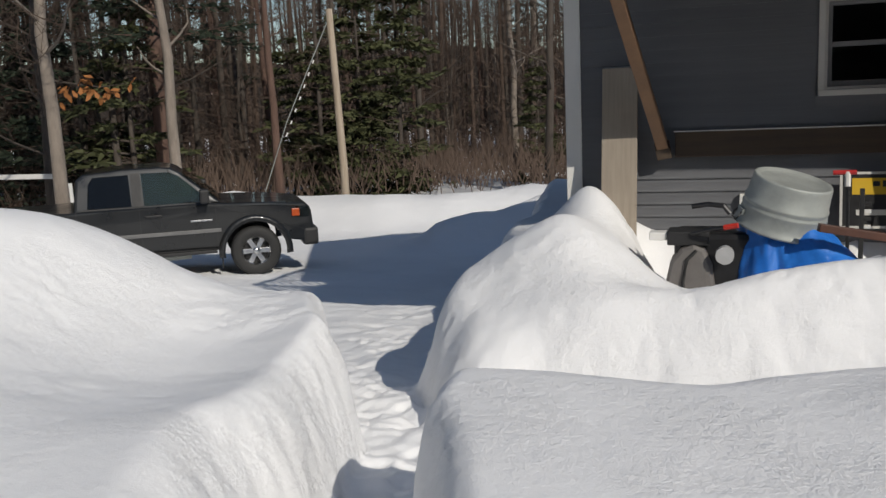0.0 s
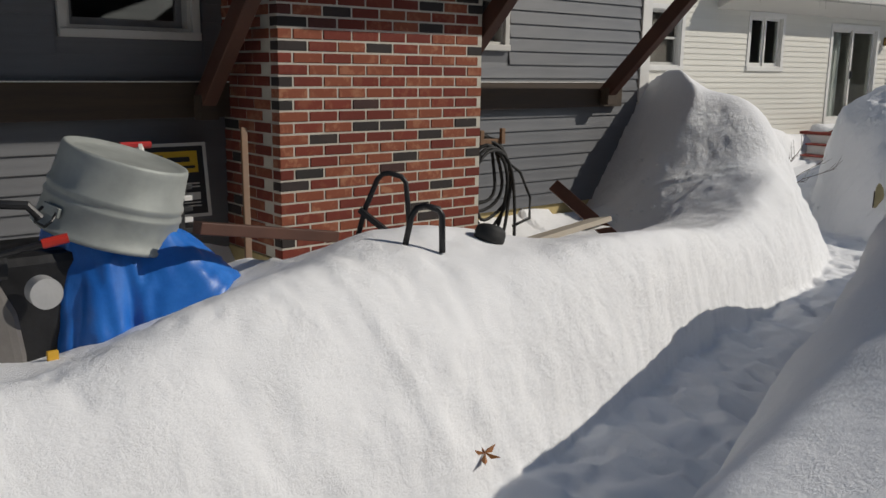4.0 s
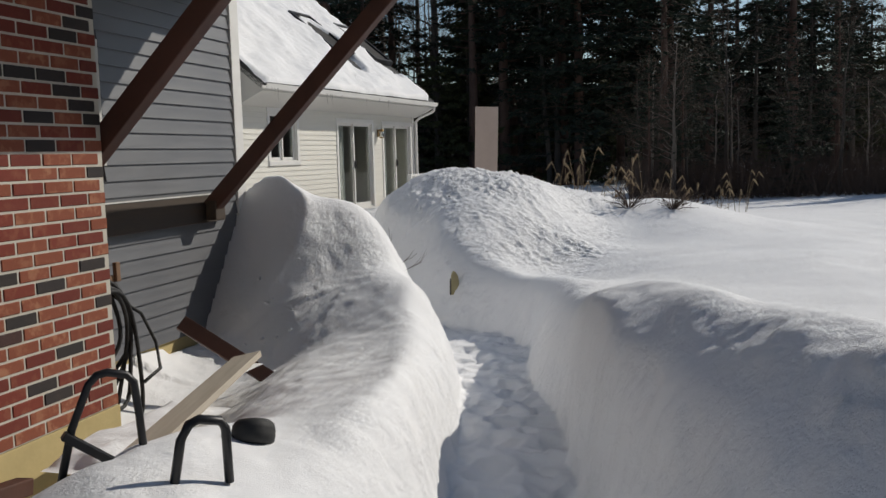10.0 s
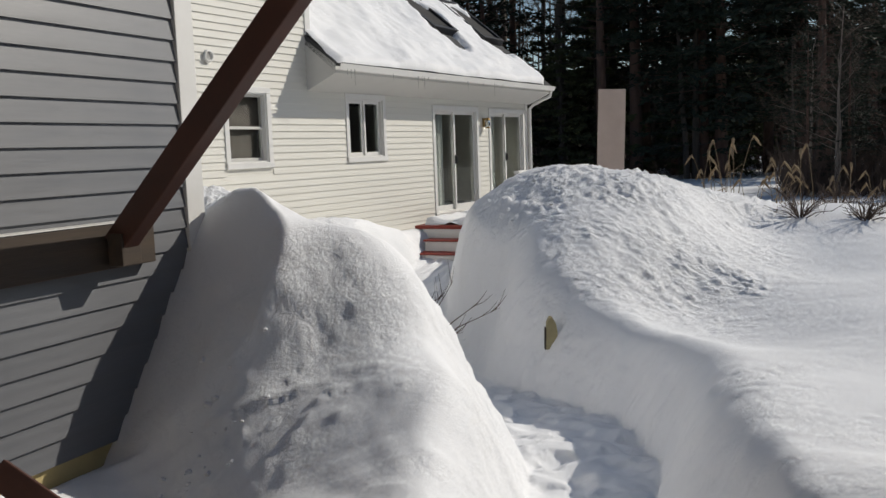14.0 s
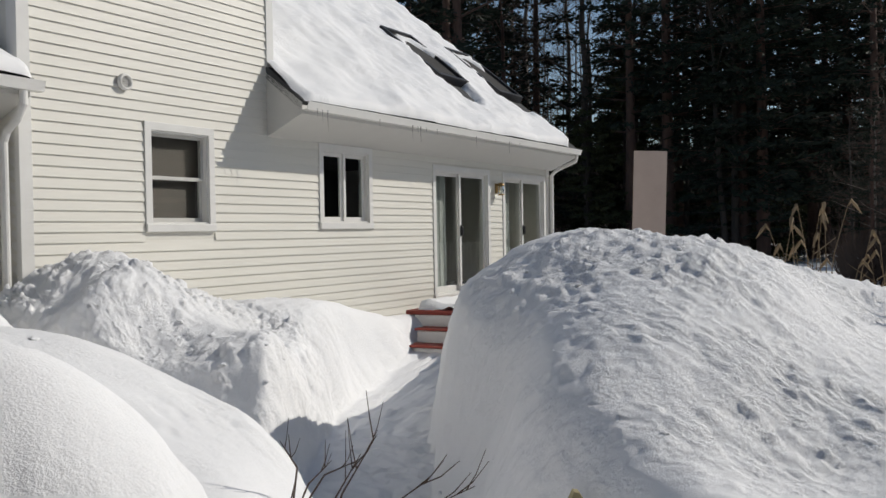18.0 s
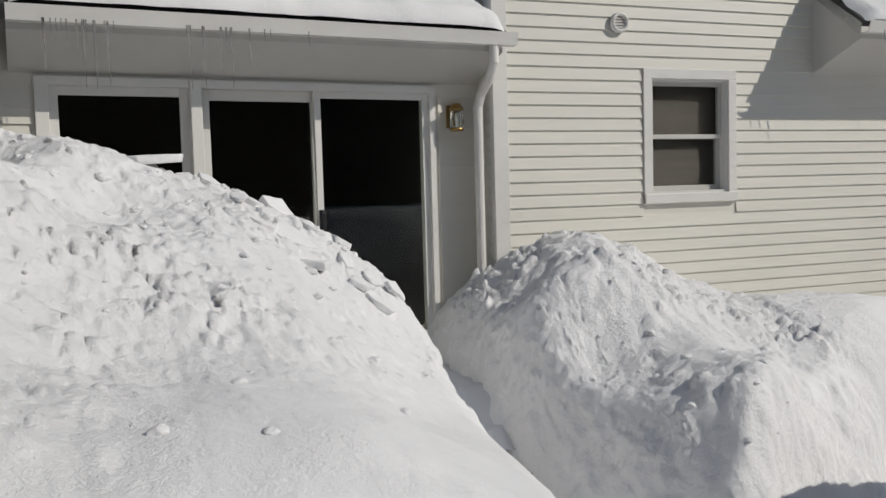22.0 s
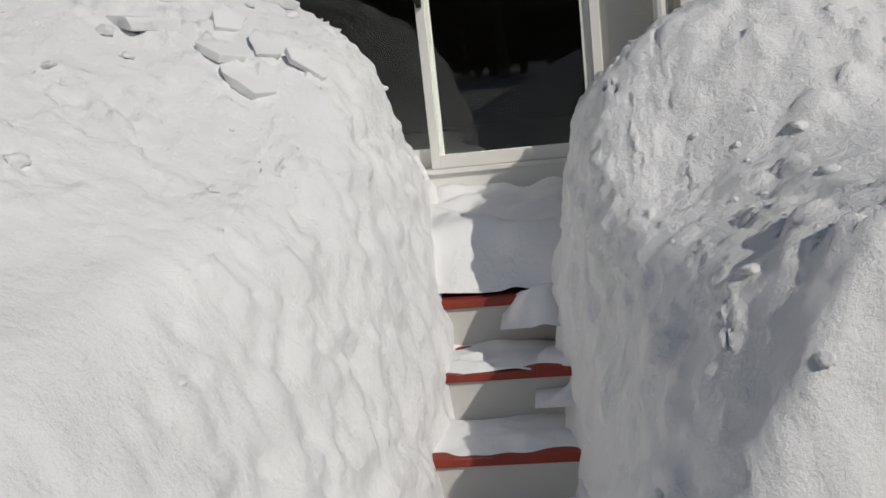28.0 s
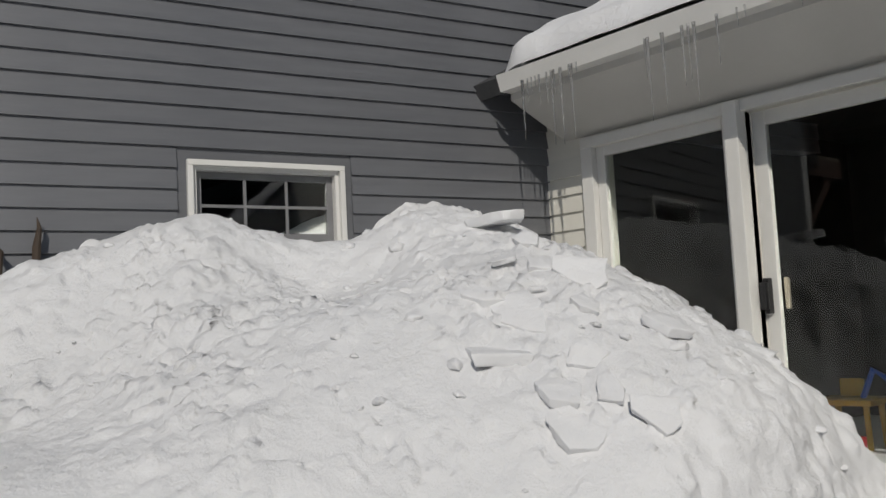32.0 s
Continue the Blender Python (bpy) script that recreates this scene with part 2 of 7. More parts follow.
def tube_bm(bm, pts, radii, sides=8, cap=True):
    """A tube through points with a radius at each."""
    rings = []
    up = Vector((0.13, 0.21, 0.97))
    pts = [Vector(p) for p in pts]
    for i, p in enumerate(pts):
        d = (pts[min(i + 1, len(pts) - 1)] - pts[max(i - 1, 0)])
        d = d.normalized() if d.length > 1e-9 else Vector((0, 0, 1))
        a = d.cross(up)
        if a.length < 0.05:
            a = d.cross(Vector((1, 0, 0)))
        a.normalize()
        b = d.cross(a)
        r = radii[i] if hasattr(radii, "__len__") else radii
        rings.append([bm.verts.new(p + (a * math.cos(k * 2 * math.pi / sides) + b * math.sin(k * 2 * math.pi / sides)) * r) for k in range(sides)])
    for r0, r1 in zip(rings, rings[1:]):
        for k in range(sides):
            bm.faces.new((r0[k], r0[(k + 1) % sides], r1[(k + 1) % sides], r1[k]))
    if cap:
        bm.faces.new(rings[0][::-1])
        bm.faces.new(rings[-1])
    return bm


def tube(pts, radii, sides=8, cap=True):
    return tube_bm(bmesh.new(), pts, radii, sides, cap)


def lathe(profile, sides=32, m=None):
    """A turned body from (radius, height) pairs."""
    bm = bmesh.new()
    rings = [[bm.verts.new((r * math.cos(k * 2 * math.pi / sides), r * math.sin(k * 2 * math.pi / sides), z)) for k in range(sides)] for r, z in profile]
    for r0, r1 in zip(rings, rings[1:]):
        for k in range(sides):
            bm.faces.new((r0[k], r0[(k + 1) % sides], r1[(k + 1) % sides], r1[k]))
    if m is not None:
        bmesh.ops.transform(bm, matrix=m, verts=bm.verts[:])
    return bm


def wall_frame(p0, p1, z0=0.0):
    """A frame on a wall line: x along it, y into the house, z up; origin at p0."""
    d = Vector((p1[0] - p0[0], p1[1] - p0[1], 0))
    length = d.length
    return Matrix.Translation((p0[0], p0[1], z0)) @ Matrix.Rotation(math.atan2(d.y, d.x), 4, 'Z'), length


def np_noise(x, y, scale, seed=0):
    """Smooth value noise over arrays, in -1..1."""
    r = np.random.RandomState(seed)
    tab = r.rand(256, 256) * 2 - 1
    u, v = x / scale + seed * 7.3, y / scale + seed * 3.1
    i, j = np.floor(u).astype(int), np.floor(v).astype(int)
    f, g = u - i, v - j
    f, g = f * f * (3 - 2 * f), g * g * (3 - 2 * g)
    a, b = tab[i % 256, j % 256], tab[(i + 1) % 256, j % 256]
    c, d = tab[i % 256, (j + 1) % 256], tab[(i + 1) % 256, (j + 1) % 256]
    return (a * (1 - f) + b * f) * (1 - g) + (c * (1 - f) + d * f) * g


def np_noise3(x, y, z, scale, seed=0):
    """Smooth value noise in space over arrays, in -1..1."""
    tab = np.random.RandomState(seed).rand(48, 48, 48) * 2 - 1
    u, v, w = x / scale + seed * 1.7, y / scale + seed * 2.3, z / scale + seed * 0.9
    i, j, k = np.floor(u).astype(int), np.floor(v).astype(int), np.floor(w).astype(int)
    f, g, h = u - i, v - j, w - k
    f, g, h = f * f * (3 - 2 * f), g * g * (3 - 2 * g), h * h * (3 - 2 * h)
    out = 0.0
    for a, fa in ((0, 1 - f), (1, f)):
        for b, gb_ in ((0, 1 - g), (1, g)):
            for c, hc in ((0, 1 - h), (1, h)):
                out = out + tab[(i + a) % 48, (j + b) % 48, (k + c) % 48] * fa * gb_ * hc
    return out


def sstep(a, b, v):
    t = np.clip((v - a) / (b - a), 0, 1)
    return t * t * (3 - 2 * t)


def to_line(x, y, nodes):
    """Distance from points to a polyline of (x, y, *values), and the values there."""
    best = np.full(x.shape, 1e9)
    vals = [np.zeros(x.shape) for _ in nodes[0][2:]]
    for a, b in zip(nodes, nodes[1:]):
        dx, dy = b[0] - a[0], b[1] - a[1]
        t = np.clip(((x - a[0]) * dx + (y - a[1]) * dy) / (dx * dx + dy * dy), 0, 1)
        d = np.hypot(x - a[0] - t * dx, y - a[1] - t * dy)
        near = d < best
        best = np.where(near, d, best)
        for k in range(len(vals)):
            vals[k] = np.where(near, a[2 + k] + t * (b[2 + k] - a[2 + k]), vals[k])
    return best, vals

# ---------------------------------------------------------------- the snow: one sheet to the horizon
# dug paths: x, y, floor height, half width of the floor, width of the slope on the left and on the right
PATH_DRIVE = [(-0.6, -4.2, 0.95, 0.3, 0.2, 0.2), (-1.5, -1.25, 0.9, 0.27, 0.2, 0.2), (-2.58, 1.7, 0.7, 0.23, 0.22, 0.11), (-2.93, 3.31, 0.62, 0.27, 0.14, 0.28), (-3.84, 4.89, 0.48, 0.23, 0.1, 0.08), (-4.1, 6.1, 0.36, 0.8, 0.3, 0.3)]
PATH_HOUSE = [(-2.14, 3.01, 0.64, 0.54, 0.41, 0.26), (-1.44, 3.06, 0.68, 0.55, 0.45, 0.34), (-0.81, 3.18, 0.7, 0.49, 0.45, 0.25), (-0.19, 3.3, 0.74, 0.42, 0.4, 0.28), (0.52, 3.52, 0.76, 0.36, 0.3, 0.27), (2, 3.94, 0.74, 0.37, 0.14, 0.13), (3.18, 4.25, 0.7, 0.35, 0.24, 0.12), (4.64, 4.68, 0.66, 0.35, 0.23, 0.28), (5.7, 4.98, 0.62, 0.39, 0.48, 0.3), (6.61, 5.49, 0.56, 0.46, 0.59, 0.3), (7.62, 6.66, 0.45, 0.39, 0.29, 0.35), (8.41, 7.44, 0.36, 0.46, 0.34, 0.3)]
PATH_DOOR = [(8.33, 7.4, 0.36, 0.5, 0.31, 0.4), (8.43, 8.3, 0.3, 0.42, 0.3, 0.6), (8.42, 9.2, 0.26, 0.3, 0.25, 0.34), (8.43, 9.8, 0.28, 0.22, 0.22, 0.18), (8.42, 10.6, 0.3, 0.21, 0.25, 0.15), (8.4, 11.2, 0.3, 0.23, 0.3, 0.15), (8.45, 12.2, 0.6, 0.3, 0.3, 0.16)]
PATH_STEPS = [(8.5, 7.45, 0.36, 0.42, 0.2, 0.22), (9.41, 8.09, 0.32, 0.56, 0.16, 0.16), (11.69, 9.31, 0.34, 0.52, 0.2, 0.22), (13.28, 9.84, 0.42, 0.47, 0.21, 0.25), (14.87, 10.27, 0.66, 0.41, 0.16, 0.3)]
# mounds: x, y, radius along, radius across, turn, height, sharpness
# shovelled snow: the long pile, the piles by the door and the steps, the bank along the white wall
SHOVELLED = [
    (10.63, 6.85, 2.18, 1.27, 29.24, 0.99, 2.3),
    (5.75, 10.71, 1.84, 1.67, -1.72, 1.56, 2.2),
    (9.8, 11.31, 0.98, 1.01, 12.44, 0.84, 2.4),
    (5.37, 9.75, 0.67, 1.48, 4.76, 0.48, 2.2),
    (7.01, 10.18, 0.76, 0.78, 0.03, 0.1, 2.2),
    (9.9, 5.19, 1.68, 0.82, 10.51, 0.07, 2.2),
    (1.22, 2.75, 0.9, 0.16, 22.16, 0.02, 2.2),
    (5.48, 10.36, 0.42, 0.51, -51.15, -0.79, 2),
    (11.72, 10.47, 2.43, 0.72, -2.92, 0.46, 2.2),
    (9.67, 9.37, 0.52, 0.97, -0.4, 0.28, 2.4),
    (11.8, 5.4, 2.08, 0.7, -3.95, 0.52, 2.2),
    (5.02, 8.24, 0.79, 1.01, -5.28, 0.67, 2.2),
]
# drift at the gray wing's far corner and the banks beside the way to the drive
CORNER_MOUNDS = [
    (-2.57, 4.15, 0.42, 0.75, 0.21, -0.18, 2.2),
    (-2.3, 5.96, 0.39, 0.79, 5.94, 0.67, 1.7),
    (-6.34, 1.96, 1.71, 2.13, -0.21, 0.65, 2.2),
    (-4.5, 0.2, 0.9, 1.4, 14.97, 0.14, 2.2),
    (-3.86, 2.66, 0.69, 1.22, 15.47, -0.23, 2.2),
    (-5.1, 3.05, 0.64, 0.89, 2.09, 0.19, 2.2),
    (-2.41, 4.64, 0.55, 0.53, -2.39, 0.5, 2.2),
    (-2.04, 5.73, 0.32, 0.38, -0.7, 0.31, 2),
]
# the bank before the chimney, the open bank across the path, the drift at the near corner
BANK_MOUNDS = [
    (4.76, 6.41, 0.98, 0.42, -54.7, 0.69, 3),
    (4.49, 6.82, 0.35, 0.5, -5.17, 0.52, 2),
    (0.98, 2.35, 1.22, 0.46, 17.8, 0.26, 2.4),
    (0.24, 1.72, 0.95, 0.8, -0.6, 0.11, 2.2),
    (1.41, 2.66, 0.78, 0.39, 26.38, 0.12, 2.2),
    (0.49, 2.49, 0.6, 0.4, -25.04, 0, 2.2),
    (2.09, 3.09, 0.36, 0.18, 9.75, 0.06, 2.4),
    (0.44, 4.81, 0.57, 0.37, 10.38, 0.22, 2.4),
    (-0.75, 4.29, 0.73, 0.29, 10.7, 0.18, 2.2),
    (3, 5.04, 1.18, 0.51, 23.01, -0.23, 2.4),
    (2.48, 3.01, 0.83, 0.42, 26.3, 0.16, 2.2),
    (-1.72, 4, 0.59, 0.38, -0.78, 0.07, 2.2),
    (4.67, 5.67, 0.7, 0.35, 33.05, 0.2, 2.2),
    (3.19, 3.47, 0.79, 0.51, 20.08, 0.14, 2.2),
]
# swells round the long pile
PILE_MOUNDS = [
    (12.06, 3.78, 1.85, 1.2, 1.42, 0.43, 2.2),
    (6.6, 5, 0.8, 0.5, 24.94, 0.1, 2.2),
    (8.5, 5.9, 0.8, 0.6, 25.01, 0.1, 2.2),
    (7.9, 4.7, 1.3, 0.8, 25, -0.22, 2.2),
    (4.98, 6.85, 0.27, 0.42, 0, 0.36, 2.2),
]
# swells round the door
DOOR_MOUNDS = [
    (6.65, 7.66, 0.94, 0.76, 28.92, 0.24, 2.2),
    (6.14, 7.9, 0.79, 0.72, -0.57, 0.24, 2.2),
    (6.84, 8.73, 0.66, 0.87, -0.98, 0.25, 2.2),
    (7.71, 10.63, 0.7, 0.81, 26.02, 0.34, 2.2),
    (6.21, 9.99, 0.37, 0.55, -55.11, -0.28, 2),
    (9.17, 10.28, 0.5, 0.29, 0.38, 0.35, 2.2),
    (10.19, 10.63, 0.61, 0.51, -0.21, -0.13, 2.2),
]
MOUNDS = SHOVELLED + CORNER_MOUNDS + BANK_MOUNDS + PILE_MOUNDS + DOOR_MOUNDS
HOLLOW = [(-1.9, 6.0, 0.5, 0.5), (-1.4, 5.8, 0.5, 0.6), (-0.4, 6.2, 0.5, 0.6), (0.5, 6.0, 0.86, 0.98), (1.2, 6.15, 0.86, 1.0), (2.2, 6.25, 0.78, 0.96), (3.3, 6.4, 0.66, 0.8), (3.8, 6.7, 0.5, 0.55), (4.4, 6.95, 0.45, 0.4)]
PLOUGH_BANKS = [[(-30.0, 17.0, 0.7, 1.3), (-16.0, 19.0, 0.75, 1.2), (-9.0, 18.4, 0.6, 1.2), (-6.0, 20.5, 0.6, 1.4), (0.0, 25.0, 0.6, 1.5)], [(-6.6, 15.8, 0.5, 0.6), (-5.0, 16.4, 0.85, 1.0), (-1.0, 16.5, 0.8, 1.0)], [(-30.0, 5.2, 0.5, 0.9), (-9.0, 4.6, 0.35, 0.8)]]


def signed_line(x, y, nodes):
    """Distance to a polyline, which side it is on (left positive), and the values there."""
    best = np.full(x.shape, 1e9)
    side = np.zeros(x.shape)
    vals = [np.zeros(x.shape) for _ in nodes[0][2:]]
    for a, b in zip(nodes, nodes[1:]):
        dx, dy = b[0] - a[0], b[1] - a[1]
        t = np.clip(((x - a[0]) * dx + (y - a[1]) * dy) / (dx * dx + dy * dy), 0, 1)
        px, py = x - a[0] - t * dx, y - a[1] - t * dy
        d = np.hypot(px, py)
        near = d < best
        best = np.where(near, d, best)
        side = np.where(near, dx * py - dy * px, side)
        for k in range(len(vals)):
            vals[k] = np.where(near, a[2 + k] + t * (b[2 + k] - a[2 + k]), vals[k])
    return best, side, vals


def mound_at(x, y, m):
    mx, my, ra, rb, turn, h, sharp = m
    c, s = math.cos(radians(turn)), math.sin(radians(turn))
    u, v = ((x - mx) * c + (y - my) * s) / ra, (-(x - mx) * s + (y - my) * c) / rb
    return h * np.exp(-np.power(u * u + v * v + 1e-9, sharp / 2))


def snow_top(x, y):
    """Height of the undug snow."""
    z = 1.5 - 0.05 * np.clip(x - 2.5, 0, 6) - 0.035 * np.clip(2.0 - y, 0, 30) * sstep(-2, 4, x)
    z = z - 0.25 * sstep(0.3, -1.6, x) * sstep(3.4, 4.4, y)
    z = z + 0.09 * np_noise(x, y, 2.6, 3) + 0.03 * np_noise(x, y, 0.9, 4)
    for m in MOUNDS:
        z = z + mound_at(x, y, m)
    d, _, (deep, wide) = signed_line(x, y, HOLLOW)
    z = z - deep * np.exp(-np.power(d / wide, 2.4))
    # the drift at the house corner climbs the wall in one even slope
    ramp_z = np.maximum(0.95 + 1.4 * (x - 3.93), 1.02 + 0.1 * (6.85 - y)) + 0.25 * (6.85 - y)
    return np.where((x > 3.5) & (x < 5.2) & (y > 5.3) & (y < 7.3), np.minimum(z, ramp_z), z)


def drive_height(x, y):
    z = np.clip(0.27 - 0.075 * (y - 7.0), -0.3, 0.55)
    for bank in PLOUGH_BANKS:
        d, _, (h, w) = signed_line(x, y, bank)
        z = z + h * np.exp(-np.power(d / w, 2.6)) * (1 + 0.25 * np_noise(x, y, 0.8, 61))
    return z


def churned(x, y):
    """How far the snow is shovelled and broken up, 0..1."""
    a = sum(np.clip(mound_at(x, y, (*m[:5], 1.0, m[6])) * 1.7, 0, 1) for m in SHOVELLED)
    return np.clip(a, 0, 1) * (0.45 + 0.55 * sstep(-0.35, 0.3, np_noise(x, y, 0.9, 74)))


def scattered(x, y, size, seed, share, tall):
    """Rounded clods of about one size, strewn at random; the highest at each place."""
    tab = np.random.RandomState(seed).rand(64, 64, 6)
    wx_, wy_ = x + size * 0.22 * np_noise(x, y, size * 0.5, seed + 1), y + size * 0.22 * np_noise(x, y, size * 0.5, seed + 2)
    i, j = np.floor(wx_ / size).astype(int), np.floor(wy_ / size).astype(int)
    best = np.zeros(x.shape)
    for di in (-1, 0, 1):
        for dj in (-1, 0, 1):
            h = tab[(i + di) % 64, (j + dj) % 64]
            u, v = wx_ - (i + di + h[..., 0]) * size, wy_ - (j + dj + h[..., 1]) * size
            c, s = np.cos(h[..., 2] * 6.28), np.sin(h[..., 2] * 6.28)
            u, v = u * c + v * s, (v * c - u * s) * 1.5
            r = size * (0.28 + 0.5 * h[..., 3])
            q = np.maximum(0, 1 - (u * u + v * v) / (r * r))
            best = np.maximum(best, r * tall * np.power(q, 0.45) * (0.8 + 0.4 * u / r) * (h[..., 4] < share))
    return best


def lumps(x, y):
    """Clods and crumbs thrown up on the shovelled piles."""
    k = churned(x, y)
    out = np.zeros(x.shape)
    on = k > 0.02
    if on.any():
        a, b = x[on], y[on]
        n = 0.04 * np_noise(a, b, 0.6, 70) + 0.018 * np_noise(a, b, 0.16, 71) + 0.014 * np_noise(a, b, 0.07, 73)
        for size, share, tall, seed in ((0.31, 0.3, 0.14, 171), (0.18, 0.5, 0.30, 175), (0.105, 0.62, 0.60, 179), (0.062, 0.68, 0.95, 183), (0.04, 0.7, 0.9, 187)):
            thick = sstep(-0.35, 0.45, np_noise(a, b, size * 3.5, seed + 20))
            n = n + scattered(a, b, size, seed, share, tall) * thick
        out[on] = n * k[on] * (0.68 + 0.5 * sstep(8.2, 9.2, b))     # coarser on the piles by the door
    return out


def pits(x, y):
    """Small dents and tracks in the undisturbed snow."""
    near = sstep(3.2, 0.5, np.abs(y - 3.9 - 0.35 * np.clip(x, 0, 9))) * sstep(11, 8, np.abs(x - 2.0))
    out = np.zeros(x.shape)
    on = near > 0.02
    if on.any():
        a, b = x[on], y[on]
        rows = sstep(0.1, 0.5, np_noise(a * 0.45 + b * 0.2, b - a * 0.2, 0.5, 91))
        n = 0.010 * np_noise(a, b, 0.22, 92) + 0.007 * np_noise(a, b, 0.09, 93) * sstep(-0.2, 0.4, np_noise(a, b, 0.8, 97))
        n = n - scattered(a, b, 0.11, 94, 0.1, 0.12) * rows - scattered(a, b, 0.08, 95, 0.35, 0.25) * rows
        tx, ty = a - 3.95, b - 6.05                   # crumbs rolled down off the drift
        n = n + scattered(a, b, 0.065, 99, 0.45, 0.45) * np.exp(-((tx * 0.8 + ty * 0.6) / 0.35) ** 2 - ((ty * 0.8 - tx * 0.6) / 0.7) ** 2)
        out[on] = n * near[on]
    return out


def snow_height(x, y):
    top = snow_top(x, y) + lumps(x, y) + pits(x, y)
    far = sstep(10, 22, np.hypot(x - 1, y - 4))
    top = top * (1 - far) + (0.9 + 0.1 * np_noise(x, y, 6.0, 5)) * far
    edge = 0.25 * np_noise(x, y, 1.1, 9) + 0.08 * np_noise(x, y, 0.35, 10)
    drive = sstep(0.0, 0.55, y - 4.15 + edge - 0.12 * np.clip(x + 3.5, 0, 9)) * sstep(-2.9, -3.5, x + 0.12 * (y - 5.0) + 0.4 * edge)
    drive = np.maximum(drive, sstep(12.6, 13.6, y) * sstep(3.0, 1.0, x))
    lane = drive_height(x, y) + 0.022 * np_noise(x, y, 0.3, 12) + 0.014 * np_noise(x, y, 0.11, 13)
    z = top * (1 - drive) + lane * drive
    for line, wob in ((PATH_DRIVE, 1), (PATH_HOUSE, 2), (PATH_DOOR, 3), (PATH_STEPS, 4)):
        d, side, (floor, half, left, right) = signed_line(x, y, line)
        on = d < half + 2.2
        if not on.any():
            continue
        a, b, zz = x[on], y[on], z[on]
        d, side, floor, half = d[on], side[on], floor[on], half[on]
        wide = np.where(side > 0, left[on], right[on])
        d = d + 0.05 * np_noise(a, b, 0.7, 20 + wob) + 0.008 * np_noise(a, b, 0.19, 30 + wob)
        tread = floor + 0.03 * np_noise(a, b, 0.19, 40 + wob) + 0.016 * np_noise(a, b, 0.08, 50 + wob) - scattered(a, b, 0.21, 60 + wob, 0.8, 0.34) * sstep(0.0, 0.1, half - d)
        along = b if wob in (1, 3) else a
        d = d + 0.008 * np_noise(along, along * 0 + side * 0, 0.45, 80 + wob) * sstep(0.0, 0.2, d - half)
        e = np.clip((d - half) / (wide * 1.7) + 0.06, 0, 1)      # steep at the foot, rounded at the shoulder
        k = 1 - np.power(1 - e, 2.4)
        cut = tread + np.maximum(zz - tread, 0) * k
        z[on] = np.minimum(zz, cut)
    return z


def spaced(lo, hi, step, reach):
    inner = np.arange(lo, hi + step / 2, step)
    out, s, v = [], step, 0.0
    while v < reach:
        s = min(s * 1.15, 25.0)
        v += s
        out.append(v)
    out = np.array(out)
    return np.concatenate([lo - out[::-1], inner, hi + out])


gx, gy = spaced(-4.6, 11.2, 0.023, 400.0), spaced(0.2, 12.0, 0.023, 400.0)
gx = np.unique(np.round(np.concatenate([gx, np.arange(5.4, 7.75, 0.023) + 0.0115, np.arange(7.75, 8.2, 0.009), np.arange(8.62, 9.1, 0.009)]), 4))      # finer over the door pile and across the walls by the steps
gy = np.unique(np.round(np.concatenate([gy, np.arange(9.0, 11.0, 0.023) + 0.0115]), 4))
GX, GY = np.meshgrid(gx, gy)
GZ = snow_height(GX, GY)
nxv, nyv = len(gx), len(gy)
idx = np.arange(nxv * nyv).reshape(nyv, nxv)
quads = np.stack([idx[:-1, :-1], idx[:-1, 1:], idx[1:, 1:], idx[1:, :-1]], -1).reshape(-1, 4)
# broken relief across the snow's face, strongest on cut walls and shovelled piles
slope_y, slope_x = np.gradient(GZ, gy, gx)
flat = 1.0 / np.sqrt(1 + slope_x ** 2 + slope_y ** 2)
steep = sstep(0.72, 0.4, flat) * (0.7 + 0.6 * sstep(8.2, 9.2, GY)) * sstep(9.0, 6.5, np.hypot((GX - 3.3) * 0.75, GY - 6.0))
rough = np.maximum(steep, 0.5 * churned(GX, GY))
push = np.zeros(GZ.shape)
on = rough > 0.03
p3 = (GX[on], GY[on], GZ[on])
ridge = 1 - 2 * np.abs(np_noise3(*p3, 0.33, 7))
push[on] = rough[on] * (0.012 * ridge + 0.014 * np_noise3(*p3, 0.17, 8) + 0.015 * np_noise3(*p3, 0.085, 9) + 0.012 * np_noise3(*p3, 0.05, 10))
gxx, gyy, gzz = GX - slope_x * flat * push, GY - slope_y * flat * push, GZ + flat * push
ground_mesh = bpy.data.meshes.new("ground")
ground_mesh.vertices.add(nxv * nyv)
ground_mesh.vertices.foreach_set("co", np.stack([gxx, gyy, gzz], -1).ravel())
ground_mesh.loops.add(quads.size)
ground_mesh.loops.foreach_set("vertex_index", quads.ravel())
ground_mesh.polygons.add(len(quads))
ground_mesh.polygons.foreach_set("loop_start", np.arange(len(quads)) * 4)
ground_mesh.polygons.foreach_set("use_smooth", np.ones(len(quads), bool))
ground_mesh.update()
ground_mesh.validate()
churn = ground_mesh.attributes.new("churn", 'FLOAT', 'POINT')
churn.data.foreach_set("value", np.maximum(churned(GX, GY), 0.32 * steep).ravel())
ground_mesh.materials.append(SNOW)
ground = tagged(new("ground", ground_mesh), "deep white snow with shovelled paths and piled banks", "snow", kind="structure")


def ground_z(x, y):
    return float(snow_height(np.array([float(x)]), np.array([float(y)]))[0])

